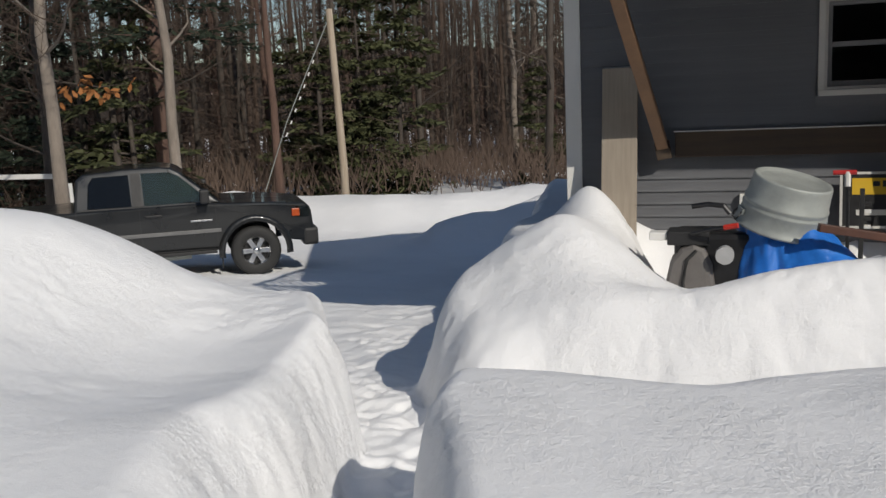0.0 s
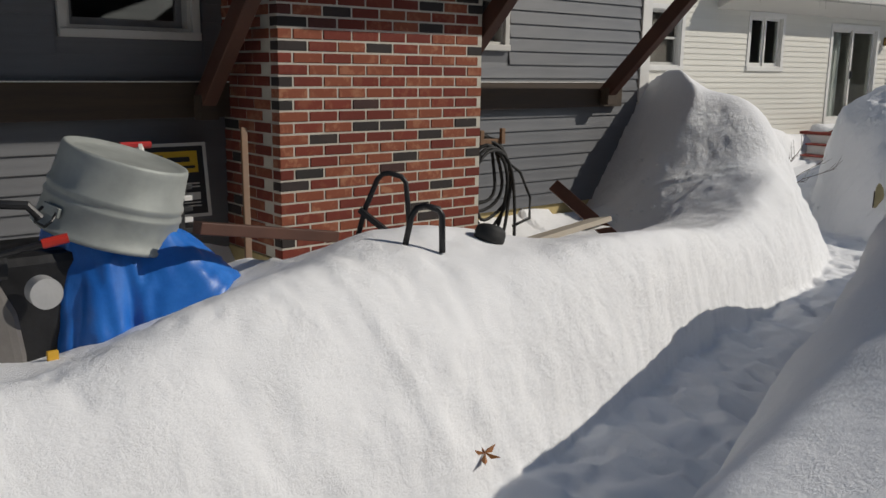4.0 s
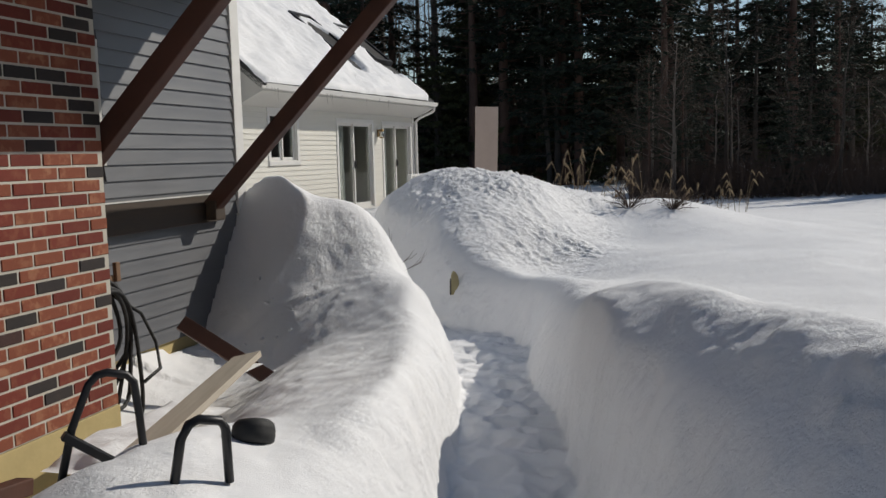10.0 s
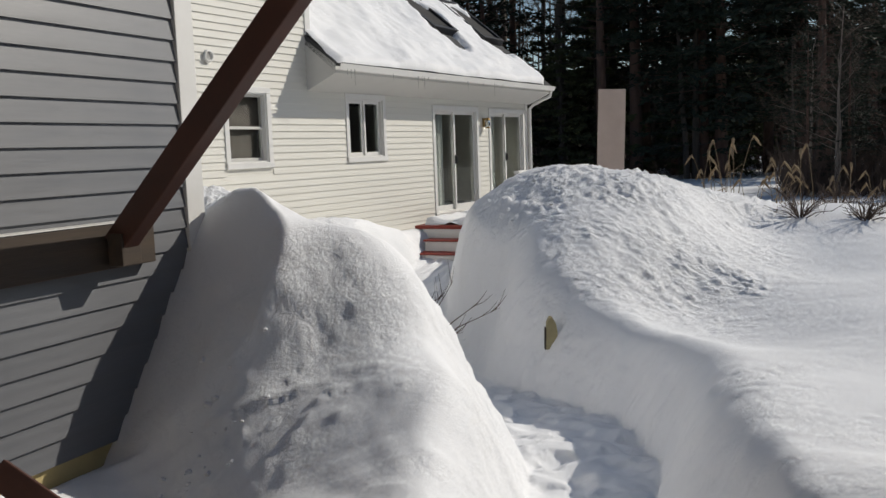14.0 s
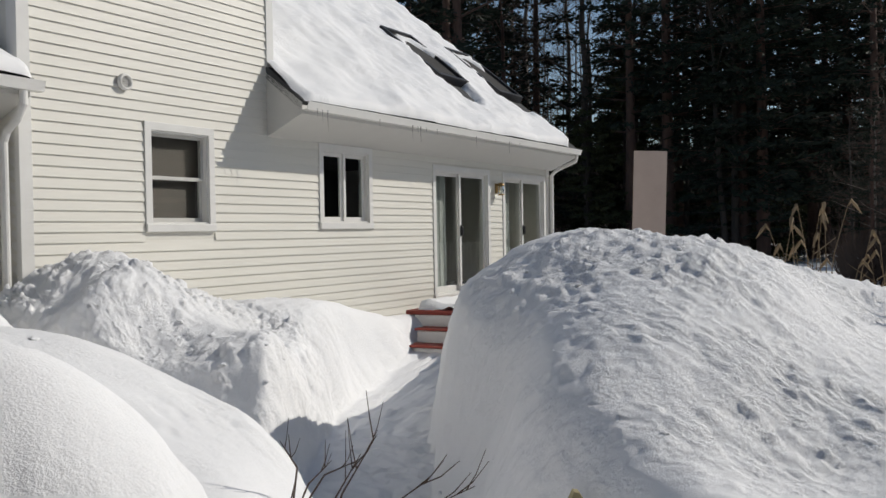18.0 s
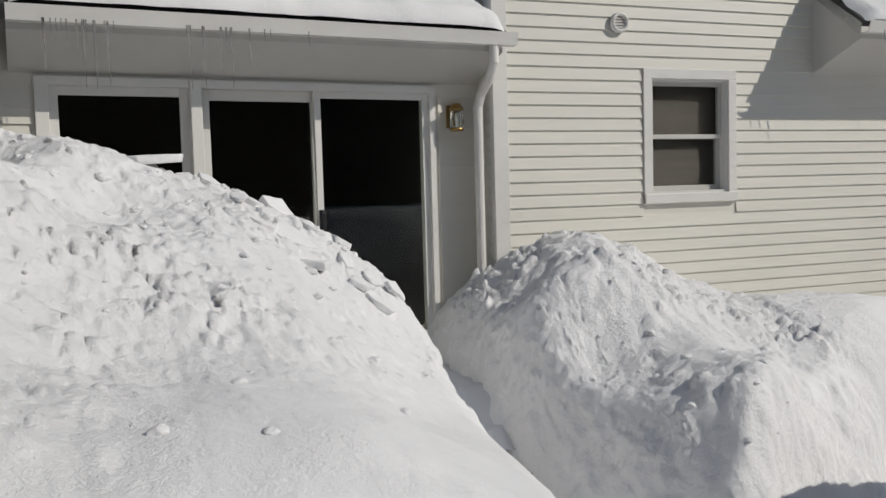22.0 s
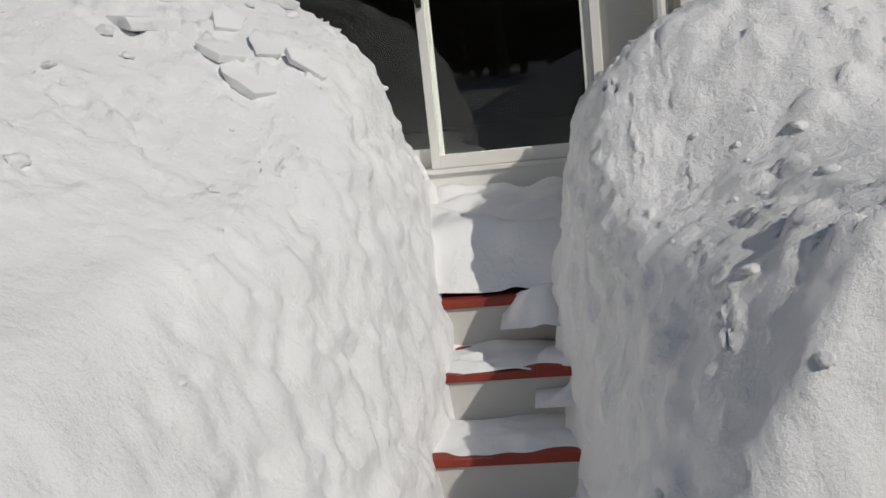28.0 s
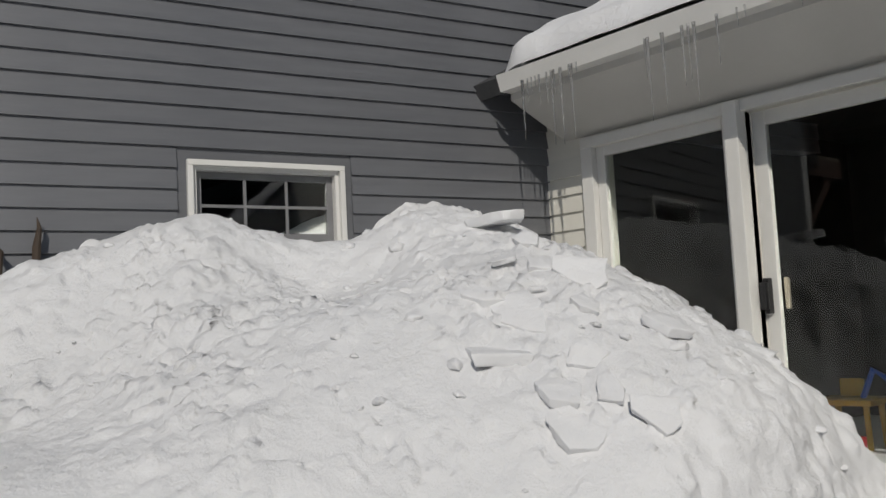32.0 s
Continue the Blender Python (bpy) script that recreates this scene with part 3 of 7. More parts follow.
# ---------------------------------------------------------------- walls with real openings
def wall_panel(name, frame_m, length, z0, z1, holes, material, depth=0.16, label="", category="wall"):
    """A wall on a wall frame with rectangular holes (x0, x1, z0, z1) right through it."""
    bm = bmesh.new()
    xs = sorted({0.0, length, *[h[0] for h in holes], *[h[1] for h in holes]})
    zs = sorted({z0, z1, *[h[2] for h in holes], *[h[3] for h in holes]})
    xs, zs = [v for v in xs if 0 <= v <= length], [v for v in zs if z0 <= v <= z1]
    solid = {}
    for i in range(len(xs) - 1):
        for k in range(len(zs) - 1):
            cx, cz = (xs[i] + xs[i + 1]) / 2, (zs[k] + zs[k + 1]) / 2
            solid[i, k] = not any(h[0] < cx < h[1] and h[2] < cz < h[3] for h in holes)
    # runs of solid cells become boxes, column by column
    for i in range(len(xs) - 1):
        k = 0
        while k < len(zs) - 1:
            if solid[i, k]:
                j = k
                while j + 1 < len(zs) - 1 and solid[i, j + 1]:
                    j += 1
                box_bm(bm, (xs[i], 0.0, zs[k]), (xs[i + 1], depth, zs[j + 1]))
                k = j + 1
            else:
                k += 1
    ob = link_mesh(name, bm, material)
    ob.matrix_world = frame_m
    return tagged(ob, label, category, kind="structure")


def clapboard_mesh(length, exposure, name, material):
    """One lapped board: thick at its lower edge, leaning back to the next."""
    t, b = 0.02, 0.003
    v = [(0, -t, 0), (length, -t, 0), (length, -b, exposure + 0.012), (0, -b, exposure + 0.012), (0, 0.0, 0), (length, 0.0, 0), (length, 0.0, exposure + 0.012), (0, 0.0, exposure + 0.012)]
    f = [(0, 1, 2, 3), (4, 5, 1, 0), (1, 5, 6, 2), (4, 0, 3, 7), (3, 2, 6, 7)]
    return mesh_from(name, v, f, material)


def clad(wall, length, z0, z1, holes, exposure, material, cap=300, cut_x=None):
    """Lapped boards over a wall, broken at its holes; each run a piece of its own. cut_x(z): the right end at a height."""
    meshes = {}
    n = int((z1 - z0) / exposure)
    for k in range(n):
        z = z0 + k * exposure
        end = length if cut_x is None else min(length, cut_x(z))
        spans = [(0.0, end)]
        for h in holes:
            if h[2] < z + exposure * 0.9 and h[3] > z + exposure * 0.1:
                spans = [s for a, b in spans for s in ((a, min(b, h[0])), (max(a, h[1]), b)) if s[1] - s[0] > 0.02]
        for a, b in spans:
            key = round(b - a, 2)
            if key not in meshes:
                meshes[key] = clapboard_mesh(key, exposure, "clapboard", material)
            piece("clapboard", meshes[key], wall, Matrix.Translation((a, 0, z)))


def window_unit(name, frame_m, x0, x1, z0, z1, style, label, trim=0.075, out=0.03, grid=(0, 0), trim_mat=None, sash_mat=None, curtain=False):
    """A window or glazed door set into a hole: casing, sill, sashes with panes. style: hung, casement, slider."""
    trim_mat, sash_mat = trim_mat or WHITE_TRIM, sash_mat or WHITE_TRIM
    w = thing(name, label, "window", frame_m, kind="structure")
    cb = bmesh.new()
    for lo, hi in (((x0 - trim, -out, z1), (x1 + trim, 0.01, z1 + trim)), ((x0 - trim, -out, z0 - trim), (x0, 0.01, z1)), ((x1, -out, z0 - trim), (x1 + trim, 0.01, z1))):
        box_bm(cb, lo, hi, bevel=0.004)
    part("window_frame", cb, trim_mat, w)
    part("window_sill", box((x0 - trim, -out - 0.015, z0 - trim), (x1 + trim, 0.1, z0 - 0.002), bevel=0.005), trim_mat, w)
    jb = bmesh.new()
    for lo, hi in (((x0, 0.0, z0), (x0 + 0.02, 0.14, z1)), ((x1 - 0.02, 0.0, z0), (x1, 0.14, z1)), ((x0 + 0.02, 0.0, z1 - 0.02), (x1 - 0.02, 0.14, z1)), ((x0 + 0.02, 0.0, z0), (x1 - 0.02, 0.14, z0 + 0.02))):
        box_bm(jb, lo, hi)
    part("jamb", jb, trim_mat, w)
    ax0, ax1, az0, az1 = x0 + 0.02, x1 - 0.02, z0 + 0.02, z1 - 0.02
    mid_x, mid_z = (ax0 + ax1) / 2, (az0 + az1) / 2
    if style == "hung":
        panes = [(ax0, ax1, mid_z - 0.02, az1, 0.045, 0.035), (ax0, ax1, az0, mid_z + 0.02, 0.075, 0.04)]
    elif style == "casement":
        panes = [(ax0, mid_x - 0.015, az0, az1, 0.05, 0.05), (mid_x + 0.015, ax1, az0, az1, 0.05, 0.05)]
        part("mullion", box((mid_x - 0.02, 0.02, az0), (mid_x + 0.02, 0.12, az1), bevel=0.004), trim_mat, w)
    else:
        panes = [(ax0, mid_x + 0.03, az0, az1, 0.085, 0.055), (mid_x - 0.03, ax1, az0, az1, 0.035, 0.055)]
    for px0, px1, pz0, pz1, y, s in panes:
        sb = bmesh.new()
        low = s * (1.8 if style == "slider" else 1.1)
        for lo, hi in (((px0, y, pz0), (px0 + s, y + 0.035, pz1)), ((px1 - s, y, pz0), (px1, y + 0.035, pz1)), ((px0 + s, y, pz1 - s), (px1 - s, y + 0.035, pz1)), ((px0 + s, y, pz0), (px1 - s, y + 0.035, pz0 + low))):
            box_bm(sb, lo, hi, bevel=0.003)
        sash = part("sash", sb, sash_mat, w)
        g = part("pane", box((px0 + s - 0.004, y + 0.014, pz0 + low - 0.004), (px1 - s + 0.004, y + 0.019, pz1 - s + 0.004)), GLASS, sash)
        g.visible_shadow = False
        nx, nz = grid
        for i in range(1, nx):
            gxp = px0 + s + (px1 - px0 - 2 * s) * i / nx
            part("glazing_bar", box((gxp - 0.008, y + 0.005, pz0 + low), (gxp + 0.008, y + 0.013, pz1 - s)), sash_mat, sash)
        for k in range(1, nz):
            gzp = pz0 + low + (pz1 - s - pz0 - low) * k / nz
            part("glazing_bar", box((px0 + s, y + 0.0045, gzp - 0.008), (px1 - s, y + 0.0125, gzp + 0.008)), sash_mat, sash)
    return w


def handle_on(window, x, z, y=-0.005, material=None):
    bm = box((x - 0.014, y - 0.02, z - 0.09), (x + 0.014, y + 0.035, z + 0.09), bevel=0.006)
    box_bm(bm, (x - 0.02, y - 0.045, z - 0.07), (x + 0.02, y - 0.018, z + 0.07), bevel=0.008)
    part("door_handle", bm, material or BLACK_METAL, window, "black pull handle")


EXPO, WHITE_EXPO = 0.1085, 0.1038
DARK_SASH = surface("dull_gray_sash", (0.16, 0.16, 0.165), (0.24, 0.24, 0.245), 6.0, 0.5)
# the lines of the walls in plan
GRAY_A, GRAY_B, GRAY_C = (-2.60, 6.72), (4.76, 6.90), (5.75, 11.95)
WHITE_A, WHITE_B = (9.38, 11.68), (20.62, 10.81)
DOOR_B = (9.38, 11.95)
PORCH_L = 3.68                                      # eave and gutter end at the white corner

# ---- gray wing, front
FRONT, FRONT_L = wall_frame(GRAY_A, GRAY_B)
front_holes = [(2.06, 2.80, 2.46, 3.17), (4.74, 5.47, 2.46, 3.17)]
gray_front = wall_panel("wall_south", FRONT, FRONT_L, 1.13, 3.95, front_holes, GRAY_SIDING, 0.16, "gray painted clapboard house wall in sun and shade")
clad(gray_front, FRONT_L, 1.112, 3.95, [(a - 0.07, b + 0.07, c - 0.07, d + 0.07) for a, b, c, d in front_holes] + [(3.0, 4.57, 0, 9)], EXPO, GRAY_SIDING, cut_x=None)
tagged(link_mesh("foundation_gray", box((-0.005, 0.012, -0.3), (FRONT_L, 0.2, 1.13)), FOUNDATION), "yellow-painted concrete foundation under gray siding", "foundation", kind="structure").matrix_world = FRONT
for i, (a, b, c, d) in enumerate(front_holes):
    window_unit(f"window_{i + 1}", FRONT, a, b, c, d, "hung", "double-hung window with dark panes and gray-white casing", trim=0.05, trim_mat=SHADED_WALL, sash_mat=DARK_SASH)
tagged(link_mesh("trim_corner_west", box((-0.025, -0.032, 1.1), (0.11, 0.3, 3.95), bevel=0.004), WHITE_TRIM), "white painted corner board", "trim", kind="structure").matrix_world = FRONT
tagged(link_mesh("trim_corner_east", box((FRONT_L - 0.11, -0.032, 1.1), (FRONT_L + 0.028, 0.1, 3.95), bevel=0.004), WHITE_TRIM), "white painted corner board", "trim", kind="structure").matrix_world = FRONT

# ---- gray wing, end wall
END, END_L = wall_frame(GRAY_B, GRAY_C)
end_holes = [(2.92, 3.72, 2.36, 3.08)]
gray_end = wall_panel("wall_east", END, END_L, 1.13, 5.4, end_holes, GRAY_SIDING, 0.16, "gray painted clapboard end wall")
clad(gray_end, END_L, 1.112, 5.4, [(a - 0.075, b + 0.075, c - 0.07, d + 0.075) for a, b, c, d in end_holes] + [(-0.1, 0.1, 0, 9)], EXPO, GRAY_SIDING)
window_unit("window_3", END, *end_holes[0], "hung", "small window with divided panes and pale casing", grid=(3, 2), trim=0.03, sash_mat=DARK_SASH)
tagged(link_mesh("foundation_end", box((0.2, 0.012, -0.3), (END_L, 0.2, 1.13)), FOUNDATION), "yellow-painted concrete foundation", "foundation", kind="structure").matrix_world = END
# the wing's other sides and ceiling close it
def gable(name, x0, x1, label):
    """A gable wall under the wing's ridge."""
    bm = extrude_x([(6.86, -0.3), (12.3, -0.3), (12.3, 3.9), (9.55, 5.45), (6.86, 3.9)], x0, x1)
    return tagged(link_mesh(name, bm, GRAY_SIDING), label, "wall", kind="structure")


def extrude_x(profile, x0, x1):
    bm = bmesh.new()
    a, b = [bm.verts.new((x0, y, z)) for y, z in profile], [bm.verts.new((x1, y, z)) for y, z in profile]
    n = len(profile)
    for i in range(n):
        bm.faces.new((a[i], a[(i + 1) % n], b[(i + 1) % n], b[i]))
    bm.faces.new(a[::-1])
    bm.faces.new(b)
    bmesh.ops.recalc_face_normals(bm, faces=bm.faces[:])
    return bm


gable("wall_west", -2.6, -2.45, "gray clapboard gable wall")
tagged(link_mesh("wall_back_gray", box((-2.45, 12.3, -0.3), (5.6, 12.45, 3.9)), GRAY_SIDING), "gray clapboard back wall", "wall", kind="structure")
tagged(link_mesh("roof_gray", extrude_x([(6.42, 3.78), (6.42, 3.9), (9.55, 5.68), (12.7, 3.9), (12.7, 3.78), (9.55, 5.56)], -2.85, 4.7), ROOF_DARK), "dark shingled gable roof of the gray wing", "roof", kind="structure")
# ---- the gray end wall goes on above the porch roof
END_UP = END @ Matrix.Translation((END_L, 0, 0))
gray_upper = wall_panel("wall_east_upper", END_UP, 2.6, 3.4, 5.4, [], GRAY_SIDING, 0.16, "gray painted clapboard wall above the porch roof")
clad(gray_upper, 2.6, 1.112 + EXPO * int(2.3 / EXPO), 5.4, [], EXPO, GRAY_SIDING)
# ---- recessed wall with the sliding doors
DOOR, DOOR_L = wall_frame((5.70, 11.95), DOOR_B)
DX = 5.70
door_holes = [(6.15 - DX, 7.06 - DX, 1.26, 3.22), (7.14 - DX, 8.92 - DX, 1.26, 3.22)]
door_wall = wall_panel("wall_porch", DOOR, DOOR_L, 0.3, 3.66, door_holes, WHITE_SIDING, 0.16, "cream clapboard wall around sliding glass doors")
clad(door_wall, DOOR_L, 1.12, 3.28, [(6.15 - DX - 0.09, 8.92 - DX + 0.09, 1.0, 4.0)], EXPO, WHITE_SIDING)

# ---- white house, front
WHITE, WHITE_L = wall_frame(WHITE_A, WHITE_B)
white_holes = [(1.47, 2.27, 2.37, 3.35), (4.28, 5.28, 2.385, 3.34), (7.06, 8.76, 1.24, 3.215), (9.41, 11.04, 1.24, 3.205)]
white_front = wall_panel("wall_white", WHITE, WHITE_L, -0.2, 3.68, white_holes, WHITE_SIDING, 0.16, "cream-white clapboard house wall in sunlight")
clad(white_front, WHITE_L, 2.083 - 20 * WHITE_EXPO, 3.68, [(a - 0.09, b + 0.09, c - 0.09, d + 0.09) for a, b, c, d in white_holes] + [(-0.1, 0.11, 0, 9), (WHITE_L - 0.1, WHITE_L + 1, 0, 9)], WHITE_EXPO, WHITE_SIDING)
TALL_L = 3.34
white_tall = wall_panel("wall_white_upper", WHITE @ Matrix.Translation((0, 0, 0)), TALL_L, 3.68, 7.3, [], WHITE_SIDING, 0.16, "cream-white clapboard upper wall")
clad(white_tall, TALL_L, 2.083 + 15 * WHITE_EXPO, 7.2, [(-0.1, 0.11, 0, 9), (TALL_L - 0.1, TALL_L + 1, 0, 9)], WHITE_EXPO, WHITE_SIDING)
for nm, a, b, top in (("trim_corner_left", -0.02, 0.11, 7.3), ("trim_corner_right", WHITE_L - 0.1, WHITE_L + 0.02, 3.68)):
    tagged(link_mesh(nm, box((a, -0.03, -0.2), (b, 0.12, top), bevel=0.004), WHITE_TRIM), "white painted corner board", "trim", kind="structure").matrix_world = WHITE
tagged(link_mesh("trim_corner_upper", box((TALL_L - 0.1, -0.03, 4.25), (TALL_L + 0.02, 0.12, 7.3), bevel=0.004), WHITE_TRIM), "white painted corner board", "trim", kind="structure").matrix_world = WHITE
styles = [("hung", "double-hung window with a screen in white casing"), ("casement", "pair of casement windows in white casing"), ("slider", "sliding glass door with pale curtains"), ("slider", "sliding glass window wall with pale curtains")]
for i, (h, (st, lab)) in enumerate(zip(white_holes, styles)):
    w = window_unit(f"window_{i + 4}", WHITE, *h, st, lab, trim=0.085, sash_mat=SHADED_WALL if i == 0 else WHITE_TRIM)
    if st == "slider":
        handle_on(w, (h[0] + h[1]) / 2, 2.25, 0.03)
# return wall beside the recess, and the far sides
def prism(plan, z0, z1):
    """A solid over a plan outline (x, y)."""
    bm = bmesh.new()
    lo, hi = [bm.verts.new((x, y, z0)) for x, y in plan], [bm.verts.new((x, y, z1)) for x, y in plan]
    for i in range(len(plan)):
        bm.faces.new((lo[i], lo[(i + 1) % len(plan)], hi[(i + 1) % len(plan)], hi[i]))
    bm.faces.new(lo[::-1])
    bm.faces.new(hi)
    bmesh.ops.recalc_face_normals(bm, faces=bm.faces[:])
    return bm


tagged(link_mesh("wall_return", prism([(9.385, 11.72), (9.385, 12.1), (9.51, 12.1), (9.51, 11.84)], -0.2, 7.3), WHITE_SIDING), "cream-white return wall beside the porch", "wall", kind="structure")
RET, RET_L = wall_frame((9.38, 11.93), (9.38, 11.72))
ret_holder = wall_panel("wall_return_face", RET, RET_L, 0.3, 3.6, [], WHITE_SIDING, 0.01, "cream-white clapboard return wall in shade")
clad(ret_holder, RET_L, 1.12, 3.5, [], EXPO, WHITE_SIDING)
tagged(link_mesh("wall_upper_side", box((12.58, 11.62, 3.68), (12.71, 18.0, 7.3)), WHITE_SIDING), "cream-white clapboard side of the upper storey", "wall", kind="structure")
tagged(link_mesh("wall_white_end", box((20.47, 11.0, -0.2), (20.62, 18.0, 3.68)), WHITE_SIDING), "cream-white clapboard end wall", "wall", kind="structure")
tagged(link_mesh("wall_white_back", box((5.9, 18.0, -0.2), (20.62, 18.15, 7.0)), WHITE_SIDING), "cream-white clapboard back wall", "wall", kind="structure")
# added floor, ceiling and partitions keep the glass dark, their shade painted in
tagged(link_mesh("floor_indoor", box((5.8, 12.12, 1.05), (20.46, 18.0, 1.22)), ROOM_DARK), "indoor floor coloured near-black for shade", "floor", kind="structure")
tagged(link_mesh("ceiling_indoor", box((5.8, 12.12, 3.62), (20.6, 18.0, 3.7)), ROOM_DARK), "indoor ceiling coloured near-black for shade", "ceiling", kind="structure")
tagged(link_mesh("partition_wall", box((5.95, 15.6, 1.22), (20.55, 15.7, 3.62)), ROOM_DARK), "added indoor wall coloured near-black for shade", "wall", kind="structure")
tagged(link_mesh("partition_west", box((5.72, 12.12, 1.0), (5.96, 15.72, 3.7)), ROOM_DARK), "added indoor end wall coloured near-black for shade", "wall", kind="structure")
tagged(link_mesh("partition_side", box((9.13, 12.2, 1.22), (9.2, 15.58, 3.62)), ROOM_DARK), "added wall between rooms coloured near-black for shade", "wall", kind="structure")

# ---- three-panel sliding door in the recess
FRAME_OUT = 0.045
door_unit = thing("door_1", "white three-panel sliding glass door with black handle", "door", DOOR, kind="structure")
fb = bmesh.new()
dl, dc0, dc1, dm, dr, dz0, dz1 = (v for v in (6.15 - DX, 7.06 - DX, 7.14 - DX, 8.0 - DX, 8.92 - DX, 1.26, 3.22))
for lo, hi in (((dl - 0.085, -FRAME_OUT, dz1), (dr + 0.05, 0.02, dz1 + 0.06)), ((dl - 0.085, -FRAME_OUT, dz0 - 0.05), (dl, 0.02, dz1)), ((dr, -FRAME_OUT, dz0 - 0.03), (dr + 0.05, 0.02, dz1))):
    box_bm(fb, lo, hi, bevel=0.004)
part("door_frame", fb, WHITE_TRIM, door_unit)
part("post", box((dc0, -0.085, dz0), (dc1, 0.05, dz1 + 0.055), bevel=0.006), WHITE_TRIM, door_unit)
part("sill_rail", box((dl, -0.05, dz0 - 0.028), (dr, 0.1, dz0 - 0.002), bevel=0.004), WHITE_TRIM, door_unit)
part("kick_board", box((dl, -0.02, dz0 - 0.2), (dr + 0.05, 0.005, dz0 - 0.03), bevel=0.003), WHITE_TRIM, door_unit)
for nm, px0, px1, y, s in (("fixed_panel", dl, dc0, 0.0, 0.06), ("inner_panel", dc1, dm + 0.05, 0.055, 0.075), ("sliding_panel", dm - 0.02, dr, -0.01, 0.05)):
    sb = bmesh.new()
    for lo, hi in (((px0, y, dz0), (px0 + s, y + 0.04, dz1)), ((px1 - s, y, dz0), (px1, y + 0.04, dz1)), ((px0 + s, y, dz1 - s), (px1 - s, y + 0.04, dz1)), ((px0 + s, y, dz0), (px1 - s, y + 0.04, dz0 + s * 1.5))):
        box_bm(sb, lo, hi, bevel=0.004)
    pn = part(nm, sb, WHITE_TRIM, door_unit)
    g = part("pane", box((px0 + s - 0.004, y + 0.016, dz0 + s * 1.5 - 0.004), (px1 - s + 0.004, y + 0.021, dz1 - s + 0.004)), GLASS, pn)
    g.visible_shadow = False
handle_on(door_unit, dm + 0.005, 2.24, -0.03)
handle_on(door_unit, dc1 + 0.03, 2.27, 0.03)
part("wood_grip", box((dc1 + 0.082, 0.1, 2.2), (dc1 + 0.102, 0.13, 2.36), bevel=0.006), GRAY_WOOD, door_unit, "pale wooden inside grip")

# ---------------------------------------------------------------- chimney of single bricks
CH_X0, CH_X1, CH_Y, CH_Z0, CH_Z1 = 0.405, 1.965, 6.10, 1.13, 6.4
chimney = thing("chimney", "wide red brick chimney with charcoal and buff bricks and pale mortar", "chimney", Matrix.Translation((CH_X0, CH_Y, CH_Z0)))
CW, CD = CH_X1 - CH_X0, 0.72
part("mortar_core", box((0.001, 0.001, 0.0), (CW - 0.001, CD, CH_Z1 - CH_Z0)), MORTAR, chimney, "pale lime mortar")
part("chimney_base", box((-0.01, -0.005, -1.4), (CW + 0.01, CD, -0.004), bevel=0.006), FOUNDATION, chimney, "yellow-painted concrete base")
COURSE, BRICK_L, BRICK_H, JOINT = 0.0677, 0.1925, 0.0555, 0.0122


def brick_mesh(length, depth=0.09):
    bm = box((0, 0, 0), (length, depth, BRICK_H))
    bmesh.ops.bevel(bm, geom=[e for e in bm.edges], offset=0.003, segments=1, affect='EDGES')
    me = bpy.data.meshes.new("brick")
    bm.to_mesh(me)
    bm.free()
    me.materials.append(BRICK)
    return me


brick_full, brick_rest = brick_mesh(BRICK_L), {}
rng = random.Random(11)
far_bricks = bmesh.new()
for k in range(int((CH_Z1 - CH_Z0) / COURSE)):
    z = k * COURSE + 0.005
    x = 0.0 if k % 2 == 0 else -(BRICK_L + JOINT) / 2
    while x < CW - 0.02:
        a, b = max(0.0, x), min(CW, x + BRICK_L)
        if b - a > 0.03:
            out = rng.uniform(-0.0015, 0.002)
            if z < 2.15:
                key = round(b - a, 3)
                me = brick_full if abs(key - BRICK_L) < 0.002 else brick_rest.setdefault(key, brick_mesh(key))
                piece("brick", me, chimney, Matrix.Translation((a, -0.004 + out, z)))
            else:
                box_bm(far_bricks, (a, -0.004 + out, z), (b, 0.09, z + BRICK_H))
        x += BRICK_L + JOINT
    for side in (0, 1):                              # the side faces, in headers and stretchers
        y = 0.096 + (0.0 if k % 2 else 0.1)
        while y < CD - 0.05:
            e = min(CD, y + BRICK_L)
            box_bm(far_bricks, ((-0.004, y, z) if side == 0 else (CW - 0.09, y, z)), ((0.09, e, z + BRICK_H) if side == 0 else (CW + 0.004, e, z + BRICK_H)))
            y += BRICK_L + JOINT
tagged(part("upper_bricks", far_bricks, BRICK, chimney, "red and charcoal bricks of the upper courses and sides"), kind="stuff")

# ---------------------------------------------------------------- overhang on braces above the gray front
ledger = thing("ledger_beam", "dark weathered ledger beam bolted along gray siding", "beam", FRONT)
LB = CH_X0 - GRAY_A[0]
for nm, a, b in (("beam_west", 0.9, LB + 0.0), ("beam_east", LB + CW + 0.01, 6.93)):
    part(nm, box((a, -0.085, 1.95), (b, -0.022, 2.16), bevel=0.006), DARK_WOOD, ledger)
    part("flashing", box((a - 0.01, -0.09, 2.162), (b + 0.01, -0.018, 2.168)), WHITE_TRIM, ledger, "pale metal flashing strip")


def brace(x, label, material=None, base_y=6.62, base_z=2.06, lean=0.0):
    b = thing("knee_brace", label, "brace", Matrix.Translation((x, base_y, base_z)) @ Matrix.Rotation(radians(lean), 4, 'Y'), group="braces under the overhang")
    part("strut", box((-0.047, -0.06, -0.04), (0.047, 0.06, 2.45), Matrix.Rotation(radians(45.5), 4, 'X'), bevel=0.008), material or BROWN_STAIN, b)
    part("foot_block", box((-0.06, -0.05, -0.12), (0.06, 0.04, 0.03), bevel=0.006), DARK_WOOD, b)
    return b


